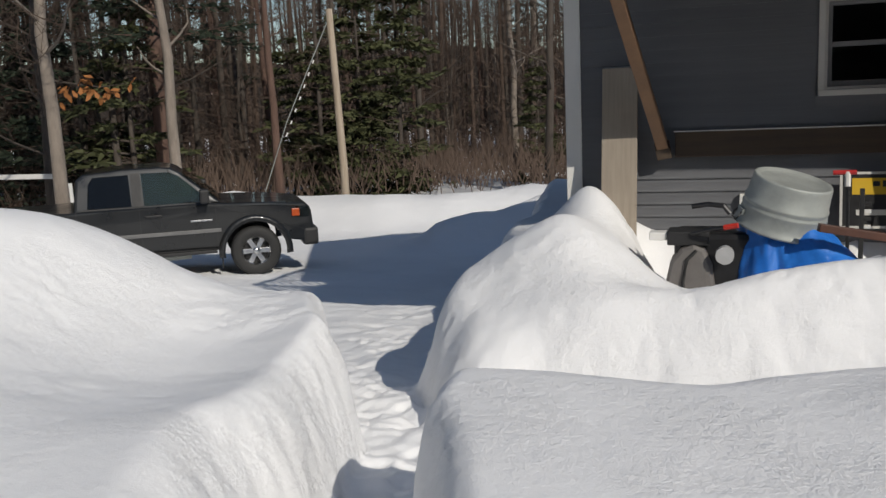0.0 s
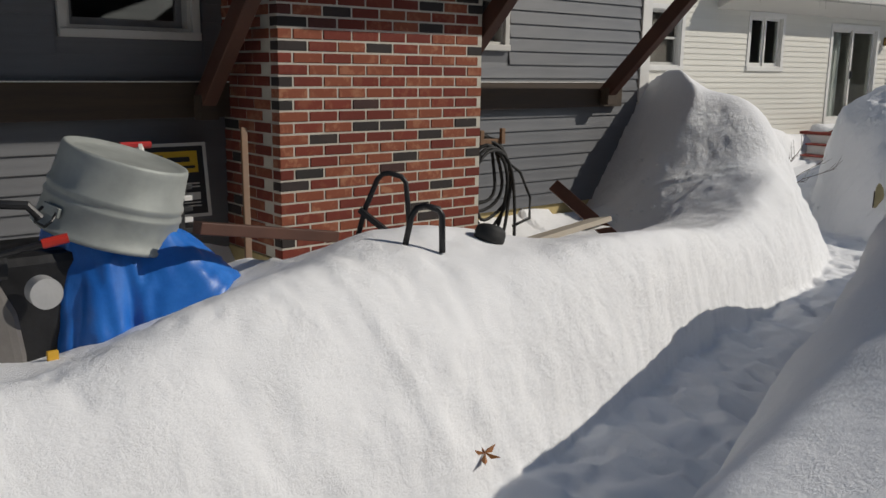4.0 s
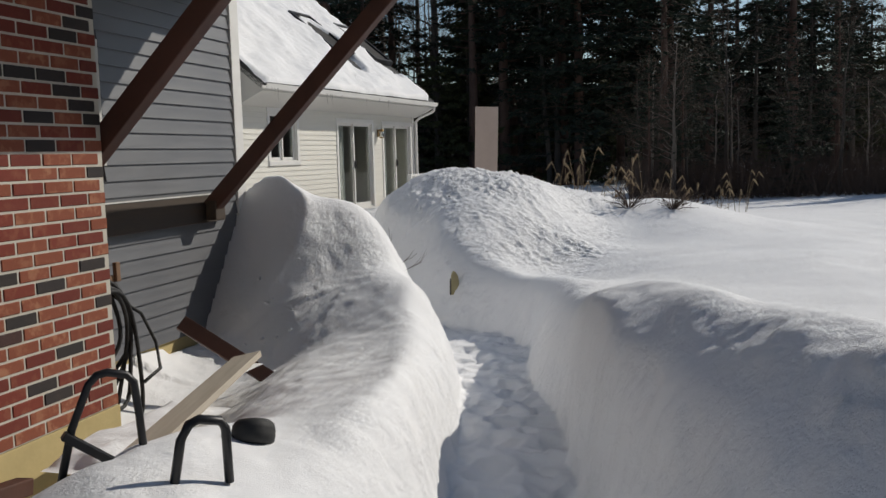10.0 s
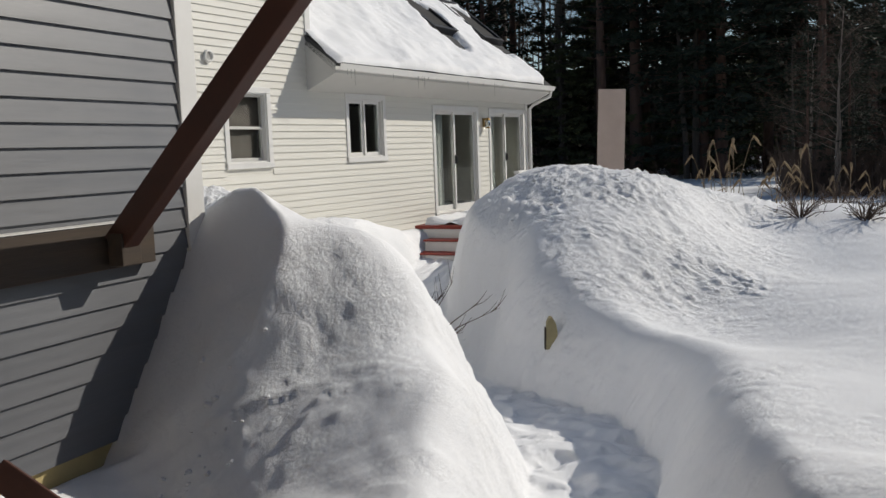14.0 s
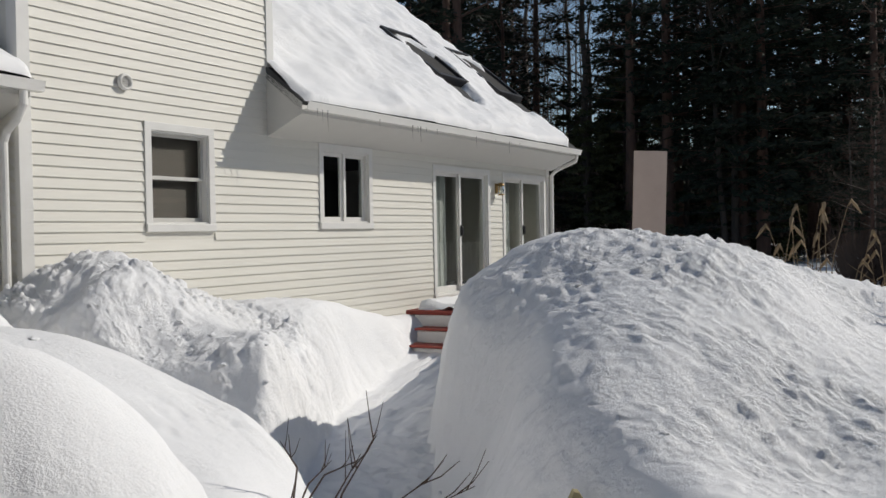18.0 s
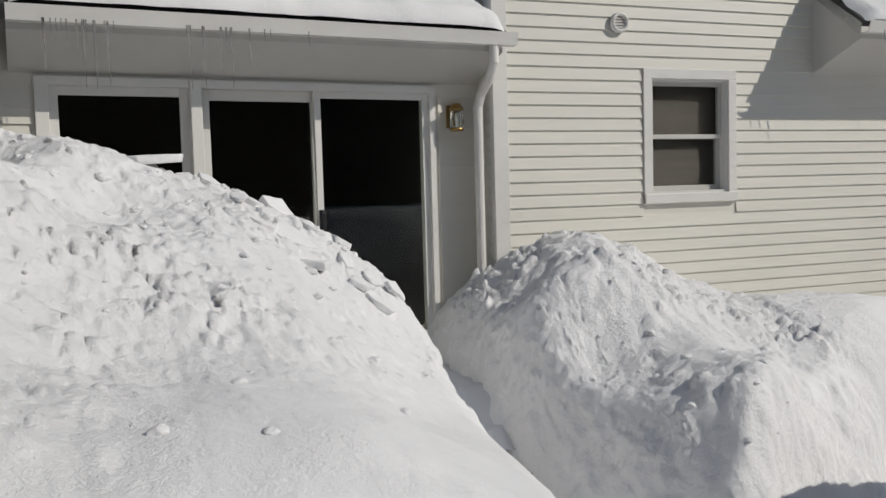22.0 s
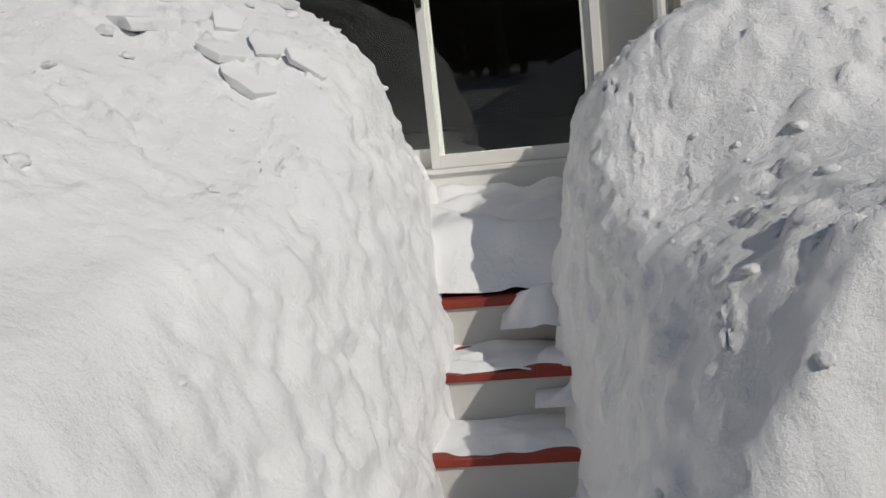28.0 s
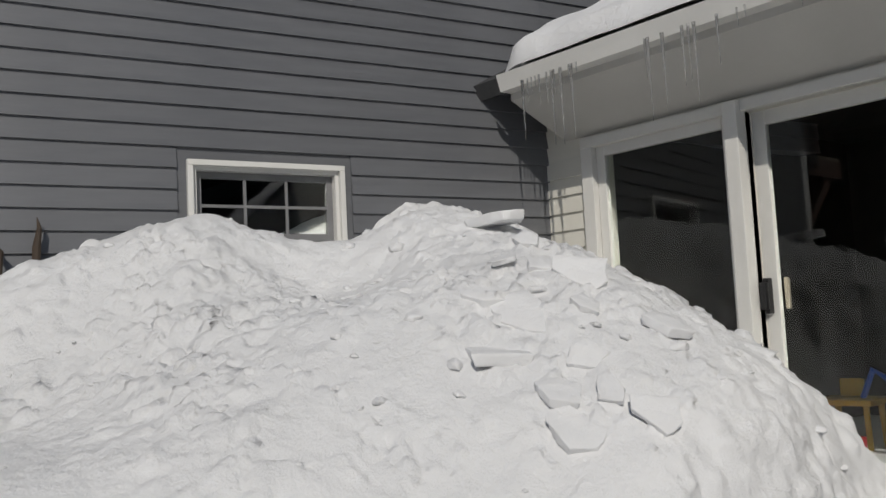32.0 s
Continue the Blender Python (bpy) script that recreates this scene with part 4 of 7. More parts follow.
PALE_BRACE = surface("tan_stained_wood", (0.12, 0.065, 0.035), (0.23, 0.13, 0.07), 4.0, 0.6, grain=40, bump=0.25)
brace(-1.80, "tan-stained diagonal wooden brace on a gray wall", PALE_BRACE, lean=-11)
brace(0.20, "dark-stained diagonal wooden brace beside a chimney")
brace(2.03, "dark-stained diagonal wooden brace behind a chimney")
brace(4.05, "dark-stained diagonal wooden brace over a snow drift", base_y=6.73, base_z=2.09)
rail2 = thing("overhang_railing", "wooden railing of the deck above the braces", "railing", Matrix.Translation((-2.1, 4.74, 4.115)))
part("top_rail", box((0, 0, 0.86), (6.2, 0.08, 0.9)), BROWN_STAIN, rail2)
part("side_rail", box((0, 0.08, 0.86), (0.08, 1.9, 0.9)), BROWN_STAIN, rail2)
for k in range(44):
    part("baluster", box((k * 0.142, 0.02, 0), (k * 0.142 + 0.035, 0.055, 0.858)), BROWN_STAIN, rail2)
for k in range(13):
    part("baluster", box((0.02, 0.1 + k * 0.142, 0), (0.055, 0.135 + k * 0.142, 0.858)), BROWN_STAIN, rail2)
overhang = thing("overhang_deck", "wooden deck carried on braces above a gray wall", "deck", Matrix.Translation((-2.1, 4.72, 3.86)))
part("rim_joist", box((0, 0, 0), (6.25, 0.05, 0.22), bevel=0.005), BROWN_STAIN, overhang)
part("end_joist", box((6.20, 0.05, 0), (6.25, 1.95, 0.22), bevel=0.005), BROWN_STAIN, overhang)
for k in range(14):
    part("deck_board", box((0, 0.05 + k * 0.131, 0.22), (6.25, 0.05 + k * 0.131 + 0.128, 0.255)), GRAY_WOOD, overhang)

# ---------------------------------------------------------------- white house: eaves, roof, gutters
def eave_side(name, frame_m, x0, x1, z_wall, z_tip, out, label):
    """A boxed eave: sloping soffit from the wall to a gutter board."""
    bm = bmesh.new()
    prof = [(0.0, z_wall), (-out, z_tip), (-out, z_tip + 0.14), (0.0, z_tip + 0.55)]
    a, b = [bm.verts.new((x0, y, z)) for y, z in prof], [bm.verts.new((x1, y, z)) for y, z in prof]
    for i in range(4):
        bm.faces.new((a[i], a[(i + 1) % 4], b[(i + 1) % 4], b[i]))
    bm.faces.new(a[::-1])
    bm.faces.new(b)
    bmesh.ops.recalc_face_normals(bm, faces=bm.faces[:])
    # darker than the other white trim: the soffit's shade is in the colour
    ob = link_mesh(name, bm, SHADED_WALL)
    ob.matrix_world = frame_m
    return tagged(ob, label, "eave", kind="structure")


def gutter(name, frame_m, x0, x1, y, z, label):
    g = thing(name, label, "gutter", frame_m)
    bm = bmesh.new()
    prof = [(0.0, 0.0), (-0.085, 0.0), (-0.10, 0.05), (-0.115, 0.095), (-0.108, 0.095), (-0.092, 0.05), (-0.08, 0.008), (-0.008, 0.008), (-0.008, 0.095), (0.0, 0.095)]
    a, b = [bm.verts.new((x0, y + p, z + q)) for p, q in prof], [bm.verts.new((x1, y + p, z + q)) for p, q in prof]
    n = len(prof)
    for i in range(n):
        bm.faces.new((a[i], a[(i + 1) % n], b[(i + 1) % n], b[i]))
    bm.faces.new(a[::-1])
    bm.faces.new(b)
    bmesh.ops.recalc_face_normals(bm, faces=bm.faces[:])
    part("trough", bm, WHITE_TRIM, g)
    return g


EAVE_X0, EAVE_X1 = 3.24, WHITE_L + 0.18
eave_side("trim_eave", WHITE, EAVE_X0, EAVE_X1, 3.42, 3.66, 0.56, "white boxed eave with shade put into its colour")
main_gutter = gutter("roof_gutter", WHITE, EAVE_X0, EAVE_X1, -0.56, 3.70, "white metal gutter under a snowy roof edge")
dsb = tube([(EAVE_X1 - 0.1, -0.60, 3.70), (EAVE_X1 - 0.1, -0.58, 3.58), (EAVE_X1 - 0.16, -0.2, 3.42), (EAVE_X1 - 0.16, -0.08, 3.31), (EAVE_X1 - 0.16, -0.08, 1.0)], 0.04, 8)
part("downspout", dsb, WHITE_TRIM, main_gutter)
# roof plane of the lower part: shingles, with thick snow and bare patches at the skylights
ROOF_UP = (4.6, 3.75)                               # run and rise from gutter to ridge


def roof_m(frame_m, y, z, run, rise):
    return frame_m @ Matrix.Translation((0, y, z)) @ Matrix.Rotation(math.atan2(rise, run), 4, 'X')


RM = roof_m(WHITE, -0.60, 3.80, *ROOF_UP)
RLEN = math.hypot(*ROOF_UP)
tagged(link_mesh("roof_white", box((EAVE_X0, 0.0, -0.12), (EAVE_X1, RLEN, 0.0)), ROOF_DARK), "dark shingled roof under snow", "roof", kind="structure").matrix_world = RM
tagged(link_mesh("roof_white_back", box((EAVE_X0, 0.0, -0.12), (EAVE_X1, RLEN, 0.0)), ROOF_DARK), "dark shingled back roof", "roof", kind="structure").matrix_world = WHITE @ Matrix.Translation((0, -0.60 + 2 * ROOF_UP[0], 3.80)) @ Matrix.Rotation(math.pi - math.atan2(ROOF_UP[1], ROOF_UP[0]), 4, 'X') @ Matrix.Diagonal((1, 1, -1, 1))


def snow_sheet(name, m, x0, x1, y0, y1, step, thick, bare, seed, label):
    """A blanket of snow on a slope, with bare patches where bare(x, y) > 0, melting to ragged rims."""
    xs, ys = np.arange(x0, x1 + step / 2, step), np.arange(y0, y1 + step / 2, step)
    X, Y = np.meshgrid(xs, ys)
    rag = 0.10 * np_noise(X, Y, 0.55, seed) + 0.06 * np_noise(X, Y, 0.2, seed + 1)
    rim = np.minimum.reduce([X - x0 + 0.04, x1 - X, (Y - y0) + 0.22, y1 - Y]) + rag * 0.6
    Z = thick * np.clip(sstep(-0.05, 0.14, rim), 0, 1) * (0.8 + 0.35 * np_noise(X, Y, 1.3, seed + 2)) + 0.035 * np_noise(X, Y, 0.45, seed + 3) + 0.018 * np_noise(X, Y, 0.16, seed + 4)
    Z = Z * (1 - sstep(-0.06, 0.06, bare(X, Y) + rag)) - 0.02
    Z = np.where(Y < y0 + step * 0.5, Z * 0.25, Z)
    n, mm = len(xs), len(ys)
    ids = np.arange(n * mm).reshape(mm, n)
    f = np.stack([ids[:-1, :-1], ids[:-1, 1:], ids[1:, 1:], ids[1:, :-1]], -1).reshape(-1, 4)
    me = mesh_from(name, np.stack([X, Y, Z], -1).reshape(-1, 3).tolist(), f.tolist(), SNOW, True)
    ob = new(name, me)
    ob.matrix_world = m
    return tagged(ob, label, "snow", kind="structure")


SKYLIGHTS = [(8.74, 2.45), (10.87, 2.4)]
def bare_main(x, y):
    v = np.full(x.shape, -1.0)
    for sx, sy in SKYLIGHTS:
        v = np.maximum(v, 0.44 - np.hypot((x - sx) / 1.05, (y - sy + 0.5) / 2.1))
    v = np.maximum(v, (x - EAVE_X1 + 0.5 - 0.12 * y) * 0.8)
    return v
snow_sheet("snow_on_roof", RM, EAVE_X0 + 0.0, EAVE_X1, 0.0, RLEN, 0.06, 0.17, bare_main, 100, "thick snow on a roof with bare wet patches")
for sx, sy in SKYLIGHTS:
    s = thing("skylight", "dark roof skylight with a metal frame amid snow", "skylight", RM @ Matrix.Translation((sx, sy, 0.0)), group="skylights")
    fb2 = bmesh.new()
    for lo, hi in (((-0.5, -0.8, 0.0), (-0.42, 0.8, 0.15)), ((0.42, -0.8, 0.0), (0.5, 0.8, 0.15)), ((-0.42, -0.8, 0.0), (0.42, -0.72, 0.15)), ((-0.42, 0.72, 0.0), (0.42, 0.8, 0.15))):
        box_bm(fb2, lo, hi, bevel=0.006)
    part("frame", fb2, BLACK_METAL, s)
    # opaque pane in the rooms' painted near-black, instead of glass
    part("pane", box((-0.42, -0.72, 0.07), (0.42, 0.72, 0.10)), ROOM_DARK, s)

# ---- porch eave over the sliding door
eave_side("trim_porch_eave", DOOR, 0.22, PORCH_L - 0.02, 3.30, 3.50, 0.46, "white boxed porch eave with shade put into its colour")
porch_gutter = gutter("porch_gutter", DOOR, 0.22, PORCH_L + 0.06, -0.46, 3.54, "white metal gutter with icicles")
db = tube([(PORCH_L - 0.12, -0.5, 3.54), (PORCH_L - 0.12, -0.5, 3.42), (PORCH_L - 0.12, -0.42, 3.3), (PORCH_L - 0.11, -0.26, 3.2), (PORCH_L - 0.11, -0.21, 3.1), (PORCH_L - 0.11, -0.21, 0.6)], 0.038, 12)
part("downspout", db, WHITE_TRIM, porch_gutter)
PM = roof_m(DOOR, -0.52, 3.64, 3.2, 1.75)
tagged(link_mesh("roof_porch", box((-0.3, 0.0, -0.1), (PORCH_L + 0.0, 3.6, 0.0)), ROOF_DARK), "dark shingled porch roof", "roof", kind="structure").matrix_world = PM
def bare_porch(x, y):
    return np.maximum(0.28 - np.hypot((x - 2.45) / 1.6, (y - 0.62) / 0.75), 0.3 - np.hypot((x - PORCH_L) / 0.55, (y - 0.75) / 1.4))
snow_sheet("snow_on_porch", PM, 0.24, PORCH_L, 0.0, 3.2, 0.05, 0.2, bare_porch, 120, "melting snow on the porch roof")
icy = bpy.data.materials.new("ice")
icy.use_nodes = True
icy.node_tree.nodes["Principled BSDF"].inputs["Transmission Weight"].default_value = 0.9
icy.node_tree.nodes["Principled BSDF"].inputs["Roughness"].default_value = 0.08
icy.node_tree.nodes["Principled BSDF"].inputs["IOR"].default_value = 1.31
rng = random.Random(5)
for fm, x0, x1, y, z, n, most, clusters in ((DOOR, 0.3, 2.2, -0.57, 3.545, 26, 0.42, (0.5, 0.72, 1.35)), (WHITE, EAVE_X0 + 0.02, 10.0, -0.67, 3.705, 16, 0.24, (EAVE_X0 + 0.05, 5.5, 8.6))):
    for k in range(n):
        x = rng.uniform(x0, x1) if k % 3 == 0 else rng.gauss(rng.choice(clusters), 0.13)
        if not x0 - 0.1 < x < x1:
            continue
        h = most * rng.uniform(0.12, 1.0) ** 1.6
        r = 0.004 + h * 0.013
        ic = part("icicle", tube([(x, y, z + 0.012), (x, y, z - h * 0.4), (x + 0.004, y, z - h * 0.8), (x + 0.003, y, z - h)], [r, r * 0.7, r * 0.35, 0.001], 6), icy, porch_gutter if fm is DOOR else main_gutter, "clear icicle", True)
        ic.visible_shadow = True
        ic.matrix_world = fm
tagged(link_mesh("roof_upper", box((-0.3, -0.35, 7.3), (TALL_L + 0.3, 7.2, 7.45)), ROOF_DARK), "dark roof of the upper storey", "roof", kind="structure").matrix_world = WHITE


def wall_lamp(m, label):
    l = thing("wall_lantern", label, "lamp", m, group="wall lanterns")
    brass = surface("aged_brass", (0.22, 0.14, 0.05), (0.40, 0.27, 0.10), 12.0, 0.35, metal=0.9)
    part("backplate", box((-0.045, -0.015, -0.09), (0.045, 0.0, 0.09), bevel=0.006), brass, l)
    part("arm", tube([(0, -0.01, 0.05), (0, -0.06, 0.09), (0, -0.10, 0.07)], 0.009, 6), brass, l)
    part("cap", lathe([(0.0, 0.10), (0.03, 0.095), (0.055, 0.06), (0.06, 0.045), (0.03, 0.04), (0.0, 0.04)], 16, Matrix.Translation((0, -0.10, 0))), brass, l, smooth=True)
    part("glass_chimney", lathe([(0.045, 0.04), (0.055, 0.0), (0.06, -0.07), (0.05, -0.10)], 16, Matrix.Translation((0, -0.10, 0))), GLASS, l, "clear glass chimney", True)
    part("base", lathe([(0.0, -0.125), (0.055, -0.12), (0.06, -0.10), (0.0, -0.098)], 16, Matrix.Translation((0, -0.10, 0))), brass, l, smooth=True)
    part("bulb", lathe([(0.0, 0.03), (0.02, 0.015), (0.026, -0.02), (0.015, -0.06), (0.012, -0.1)], 12, Matrix.Translation((0, -0.10, 0))), WHITE_TRIM, l, "frosted white bulb", True)
    return l


wall_lamp(Matrix.Translation((9.12, 11.93, 3.04)), "brass wall lantern with clear glass beside sliding door")
wall_lamp(WHITE @ Matrix.Translation((9.08, -0.02, 2.99)), "brass wall lantern between two glass doors")
vent = thing("wall_vent", "round white dryer vent on cream siding", "vent", WHITE @ Matrix.Translation((1.15, -0.02, 3.80)))
part("ring", lathe([(0.085, 0.0), (0.085, 0.03), (0.07, 0.045), (0.055, 0.03), (0.055, 0.0)], 24, Matrix.Rotation(radians(90), 4, 'X')), WHITE_TRIM, vent, smooth=True)
for k in range(4):
    part("louvre", box((-0.05, -0.02, -0.045 + k * 0.024), (0.05, -0.008, -0.03 + k * 0.024)), SHADED_WALL, vent)

# ---------------------------------------------------------------- steps to the sliding door
steps = thing("door_steps", "red-edged white wooden steps under packed snow", "steps", Matrix.Translation((8.02, 0, 0)))
SW = 0.97
for k, (y, z) in enumerate(((9.46, 0.315), (9.755, 0.513), (10.05, 0.711), (10.36, 0.908))):
    part("tread", box((0, y, z - 0.035), (SW, y + 0.33, z), bevel=0.006), RED_PAINT, steps, "red-painted tread")
    part("riser", box((0.01, y + 0.02, z - 0.198), (SW - 0.01, y + 0.04, z - 0.036)), SHADED_WALL, steps, "scuffed white riser")
part("riser", box((0.01, 10.68, 0.908), (SW - 0.01, 10.7, 1.04)), SHADED_WALL, steps, "scuffed white riser")
part("landing", box((-0.6, 10.66, 1.045), (SW, 11.92, 1.09), bevel=0.006), RED_PAINT, steps, "red-painted landing")


def snow_slab(name, x0, x1, y0, y1, z, thick, seed, label, skew=0.0, step=0.03, rise=0.0, patchy=0.0):
    """Snow lying on something flat, or on a ramp that climbs by rise; patchy lets the ground show in streaks."""
    xs, ys = np.arange(x0, x1 + step / 2, step), np.arange(y0, y1 + step / 2, step)
    X, Y = np.meshgrid(xs, ys)
    rag = 0.08 * np_noise(X, Y, 0.3, seed) + 0.04 * np_noise(X, Y, 0.1, seed + 1)
    rim = np.minimum.reduce([X - x0 - skew * (Y - y0), x1 - X, Y - y0, y1 - Y + 0.08]) + rag
    cover = sstep(-0.02, 0.12, rim) * (1 - patchy * sstep(-0.1, 0.35, np_noise(X, Y * 4, 0.22, seed + 5)))
    Z = z - 0.012 + thick * cover * (1 + 0.4 * np_noise(X, Y, 0.25, seed + 2)) + 0.006 * np_noise(X, Y, 0.06, seed + 3) * cover
    Z = Z + rise * sstep(0.0, 0.22, (Y - y0) / (y1 - y0)) + 0.25 * rise * np_noise(X, Y, 0.16, seed + 6) * cover
    n, mm = len(xs), len(ys)
    ids = np.arange(n * mm).reshape(mm, n)
    f = np.stack([ids[:-1, :-1], ids[:-1, 1:], ids[1:, 1:], ids[1:, :-1]], -1).reshape(-1, 4)
    return tagged(new(name, mesh_from(name, np.stack([X, Y, Z], -1).reshape(-1, 3).tolist(), f.tolist(), SNOW, True)), label, "snow", kind="structure")


snow_slab("snow_on_landing", 7.9, 9.05, 10.40, 11.93, 0.935, 0.05, 140, "trodden snow sloping over the landing", 0.0, 0.025, 0.17)
for k, (y, z, bare) in enumerate(((9.46, 0.315, 0.2), (9.755, 0.513, 0.35), (10.05, 0.711, 0.62))):
    snow_slab("snow_on_tread", 7.95, 9.05, y, y + 0.33, z, 0.034, 150 + 5 * k, "thin trodden snow streaked over a red step", 0.0, 0.012, 0.0, bare)
for k, (y, z, xx) in enumerate(((9.73, 0.49, 8.66), (10.02, 0.69, 8.53), (10.33, 0.89, 8.41))):
    snow_slab("snow_heap", xx, 9.02, y - 0.14, y + 0.3, z - 0.05, 0.11, 190 + 5 * k, "snow fallen against the steps", 0.2, 0.02)

# ---------------------------------------------------------------- far deck with steps and railing
deck = thing("back_deck", "white wooden deck with red step edges in snow", "deck", Matrix.Translation((14.75, 9.35, 0.0)))
part("deck_floor", box((0.35, 0, 1.06), (6.0, 1.6, 1.12), bevel=0.008), RED_PAINT, deck, "red-painted deck boards")
part("skirt", box((0.37, 0.02, 0.2), (6.0, 0.05, 1.055)), WHITE_TRIM, deck)
part("skirt", box((0.36, 0.05, 0.2), (0.39, 1.45, 1.055)), WHITE_TRIM, deck)
for k in range(3):
    part("tread", box((0.05 - 0.3 * k, 0.1, 0.87 - 0.2 * k), (0.42 - 0.3 * k, 1.3, 0.9 - 0.2 * k), bevel=0.006), RED_PAINT, deck, "red-painted tread")
    part("riser", box((0.1 - 0.3 * k, 0.12, 0.68 - 0.2 * k), (0.13 - 0.3 * k, 1.28, 0.858 - 0.2 * k)), WHITE_TRIM, deck)
rail = thing("deck_railing", "white painted wooden deck railing partly buried in snow", "railing", Matrix.Translation((16.2, 9.4, 1.12)))
part("top_rail", box((0, -0.05, 0.86), (4.5, 0.06, 0.90), bevel=0.006), WHITE_TRIM, rail)
part("bottom_rail", box((0, -0.02, 0.08), (4.5, 0.03, 0.14), bevel=0.004), WHITE_TRIM, rail)
for k in range(4):
    part("post", box((k * 1.47, -0.045, 0), (k * 1.47 + 0.09, 0.045, 0.858), bevel=0.005), WHITE_TRIM, rail)
for k in range(40):
    if k % 13 != 0:
        part("baluster", box((k * 0.113 + 0.03, -0.015, 0.142), (k * 0.113 + 0.06, 0.02, 0.858)), WHITE_TRIM, rail)
snow_slab("snow_on_deck", 15.2, 20.7, 9.4, 10.8, 1.12, 0.12, 210, "snow covering a wooden deck", 0.0, 0.1)
# pale curtains behind the far glass doors
CURTAIN = surface("pale_curtain", (0.42, 0.43, 0.42), (0.58, 0.59, 0.57), 3.0, 0.9, stretch=(9, 9, 0.5))
for a, b in ((7.1, 7.76), (9.45, 10.05)):
    bm = bmesh.new()
    cols = []
    for k in range(41):
        x = a + (b - a) * k / 40
        y = 0.24 + 0.025 * math.sin(k * 1.3) + 0.012 * math.sin(k * 2.9)
        cols.append((bm.verts.new((x, y, 1.26)), bm.verts.new((x + 0.02 * math.sin(k), y, 3.2))))
    for c0, c1 in zip(cols, cols[1:]):
        bm.faces.new((c0[0], c1[0], c1[1], c0[1]))
    cur = link_mesh("curtain", bm, CURTAIN, True)
    cur.matrix_world = WHITE
    tagged(cur, "pale hanging curtain behind a glass door", "curtain", "curtains")

blind = tagged(link_mesh("window_blind", box((1.48, 0.13, 2.38), (2.26, 0.15, 3.34)), surface("drawn_blind", (0.07, 0.06, 0.055), (0.12, 0.10, 0.09), 2.5, 0.9, stretch=(0.5, 0.5, 9))), "dull brownish blind drawn behind a window", "blind")
blind.matrix_world = WHITE

# ---------------------------------------------------------------- woods
TWIG = surface("twig_bark", (0.055, 0.036, 0.027), (0.115, 0.080, 0.060), 5.0, 0.9, grain=30, bump=0.3)
PALE_BARK = surface("pale_bark", (0.17, 0.14, 0.115), (0.33, 0.28, 0.235), 2.5, 0.9, grain=18, stretch=(3, 3, 0.7), bump=0.8, depth=0.02)
RED_BARK = surface("reddish_pine_bark", (0.075, 0.042, 0.032), (0.17, 0.105, 0.08), 2.5, 0.9, grain=18, stretch=(3, 3, 0.7), bump=0.8, depth=0.02)
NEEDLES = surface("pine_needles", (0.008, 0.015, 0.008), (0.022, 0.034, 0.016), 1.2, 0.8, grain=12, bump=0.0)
# lighter olive copy of the needles, with sunlight put into the colour
NEEDLES_LIT = surface("sunlit_hemlock_needles", (0.030, 0.036, 0.012), (0.075, 0.080, 0.028), 1.2, 0.8, grain=12, bump=0.0)
DRY_LEAF = surface("dry_oak_leaf", (0.20, 0.075, 0.022), (0.42, 0.17, 0.05), 6.0, 0.8, grain=40, bump=0.1)


def mesh_of(name, bm, material, smooth=True):
    me = bpy.data.meshes.new(name)
    bm.to_mesh(me)
    bm.free()
    me.materials.append(material)
    if smooth:
        me.polygons.foreach_set("use_smooth", [True] * len(me.polygons))
    return me


def bare_tree(seed, height, radius, bark, first=0.3):
    """A bare broadleaf tree: trunk with limbs, and a crown of fine twigs."""
    r = random.Random(seed)
    wood, fine = bmesh.new(), bmesh.new()
    lean = Vector((r.uniform(-0.04, 0.04), r.uniform(-0.04, 0.04), 0))
    pts = [Vector((0, 0, -0.5))]
    for i in range(1, 10):
        h = height * i / 9
        pts.append(Vector((lean.x * h + r.uniform(-0.06, 0.06) * i * 0.4, lean.y * h + r.uniform(-0.06, 0.06) * i * 0.4, h)))
    rad = [radius * 1.25] + [radius * (1 - 0.93 * (i / 9) ** 1.1) + 0.012 for i in range(1, 10)]
    tube_bm(wood, pts, rad, 9)

    def grow(p, d, length, rr, level):
        n = 4 if level < 2 else 3
        line, q, dd = [p.copy()], p.copy(), d.copy()
        for i in range(n):
            dd = (dd + Vector((r.uniform(-1, 1), r.uniform(-1, 1), r.uniform(-0.4, 0.75))) * 0.24).normalized()
            q = q + dd * length / n
            line.append(q.copy())
        tube_bm(wood if level == 0 else fine, line, [rr * (1 - 0.75 * i / n) for i in range(n + 1)], 5 if level == 0 else 3, False)
        if level < 3:
            for k in range((6, 5, 4)[level]):
                i = r.randint(1, n)
                e = (dd * 0.7 + Vector((r.uniform(-1, 1), r.uniform(-1, 1), r.uniform(-0.35, 0.8)))).normalized()
                grow(line[i], e, length * r.uniform(0.38, 0.62), max(0.0055, rr * 0.42), level + 1)

    for k in range(15):
        f = first + (0.97 - first) * k / 14
        i = f * 9
        p = pts[int(i)].lerp(pts[min(9, int(i) + 1)], i - int(i))
        a = r.uniform(0, 2 * math.pi)
        up = 0.15 + 0.8 * f
        grow(p, Vector((math.cos(a), math.sin(a), up)).normalized(), height * r.uniform(0.16, 0.30) * (1.15 - 0.6 * f), max(0.018, radius * 0.34 * (1.1 - f)), 0)
    return mesh_of("trunk", wood, bark), mesh_of("crown", fine, TWIG)


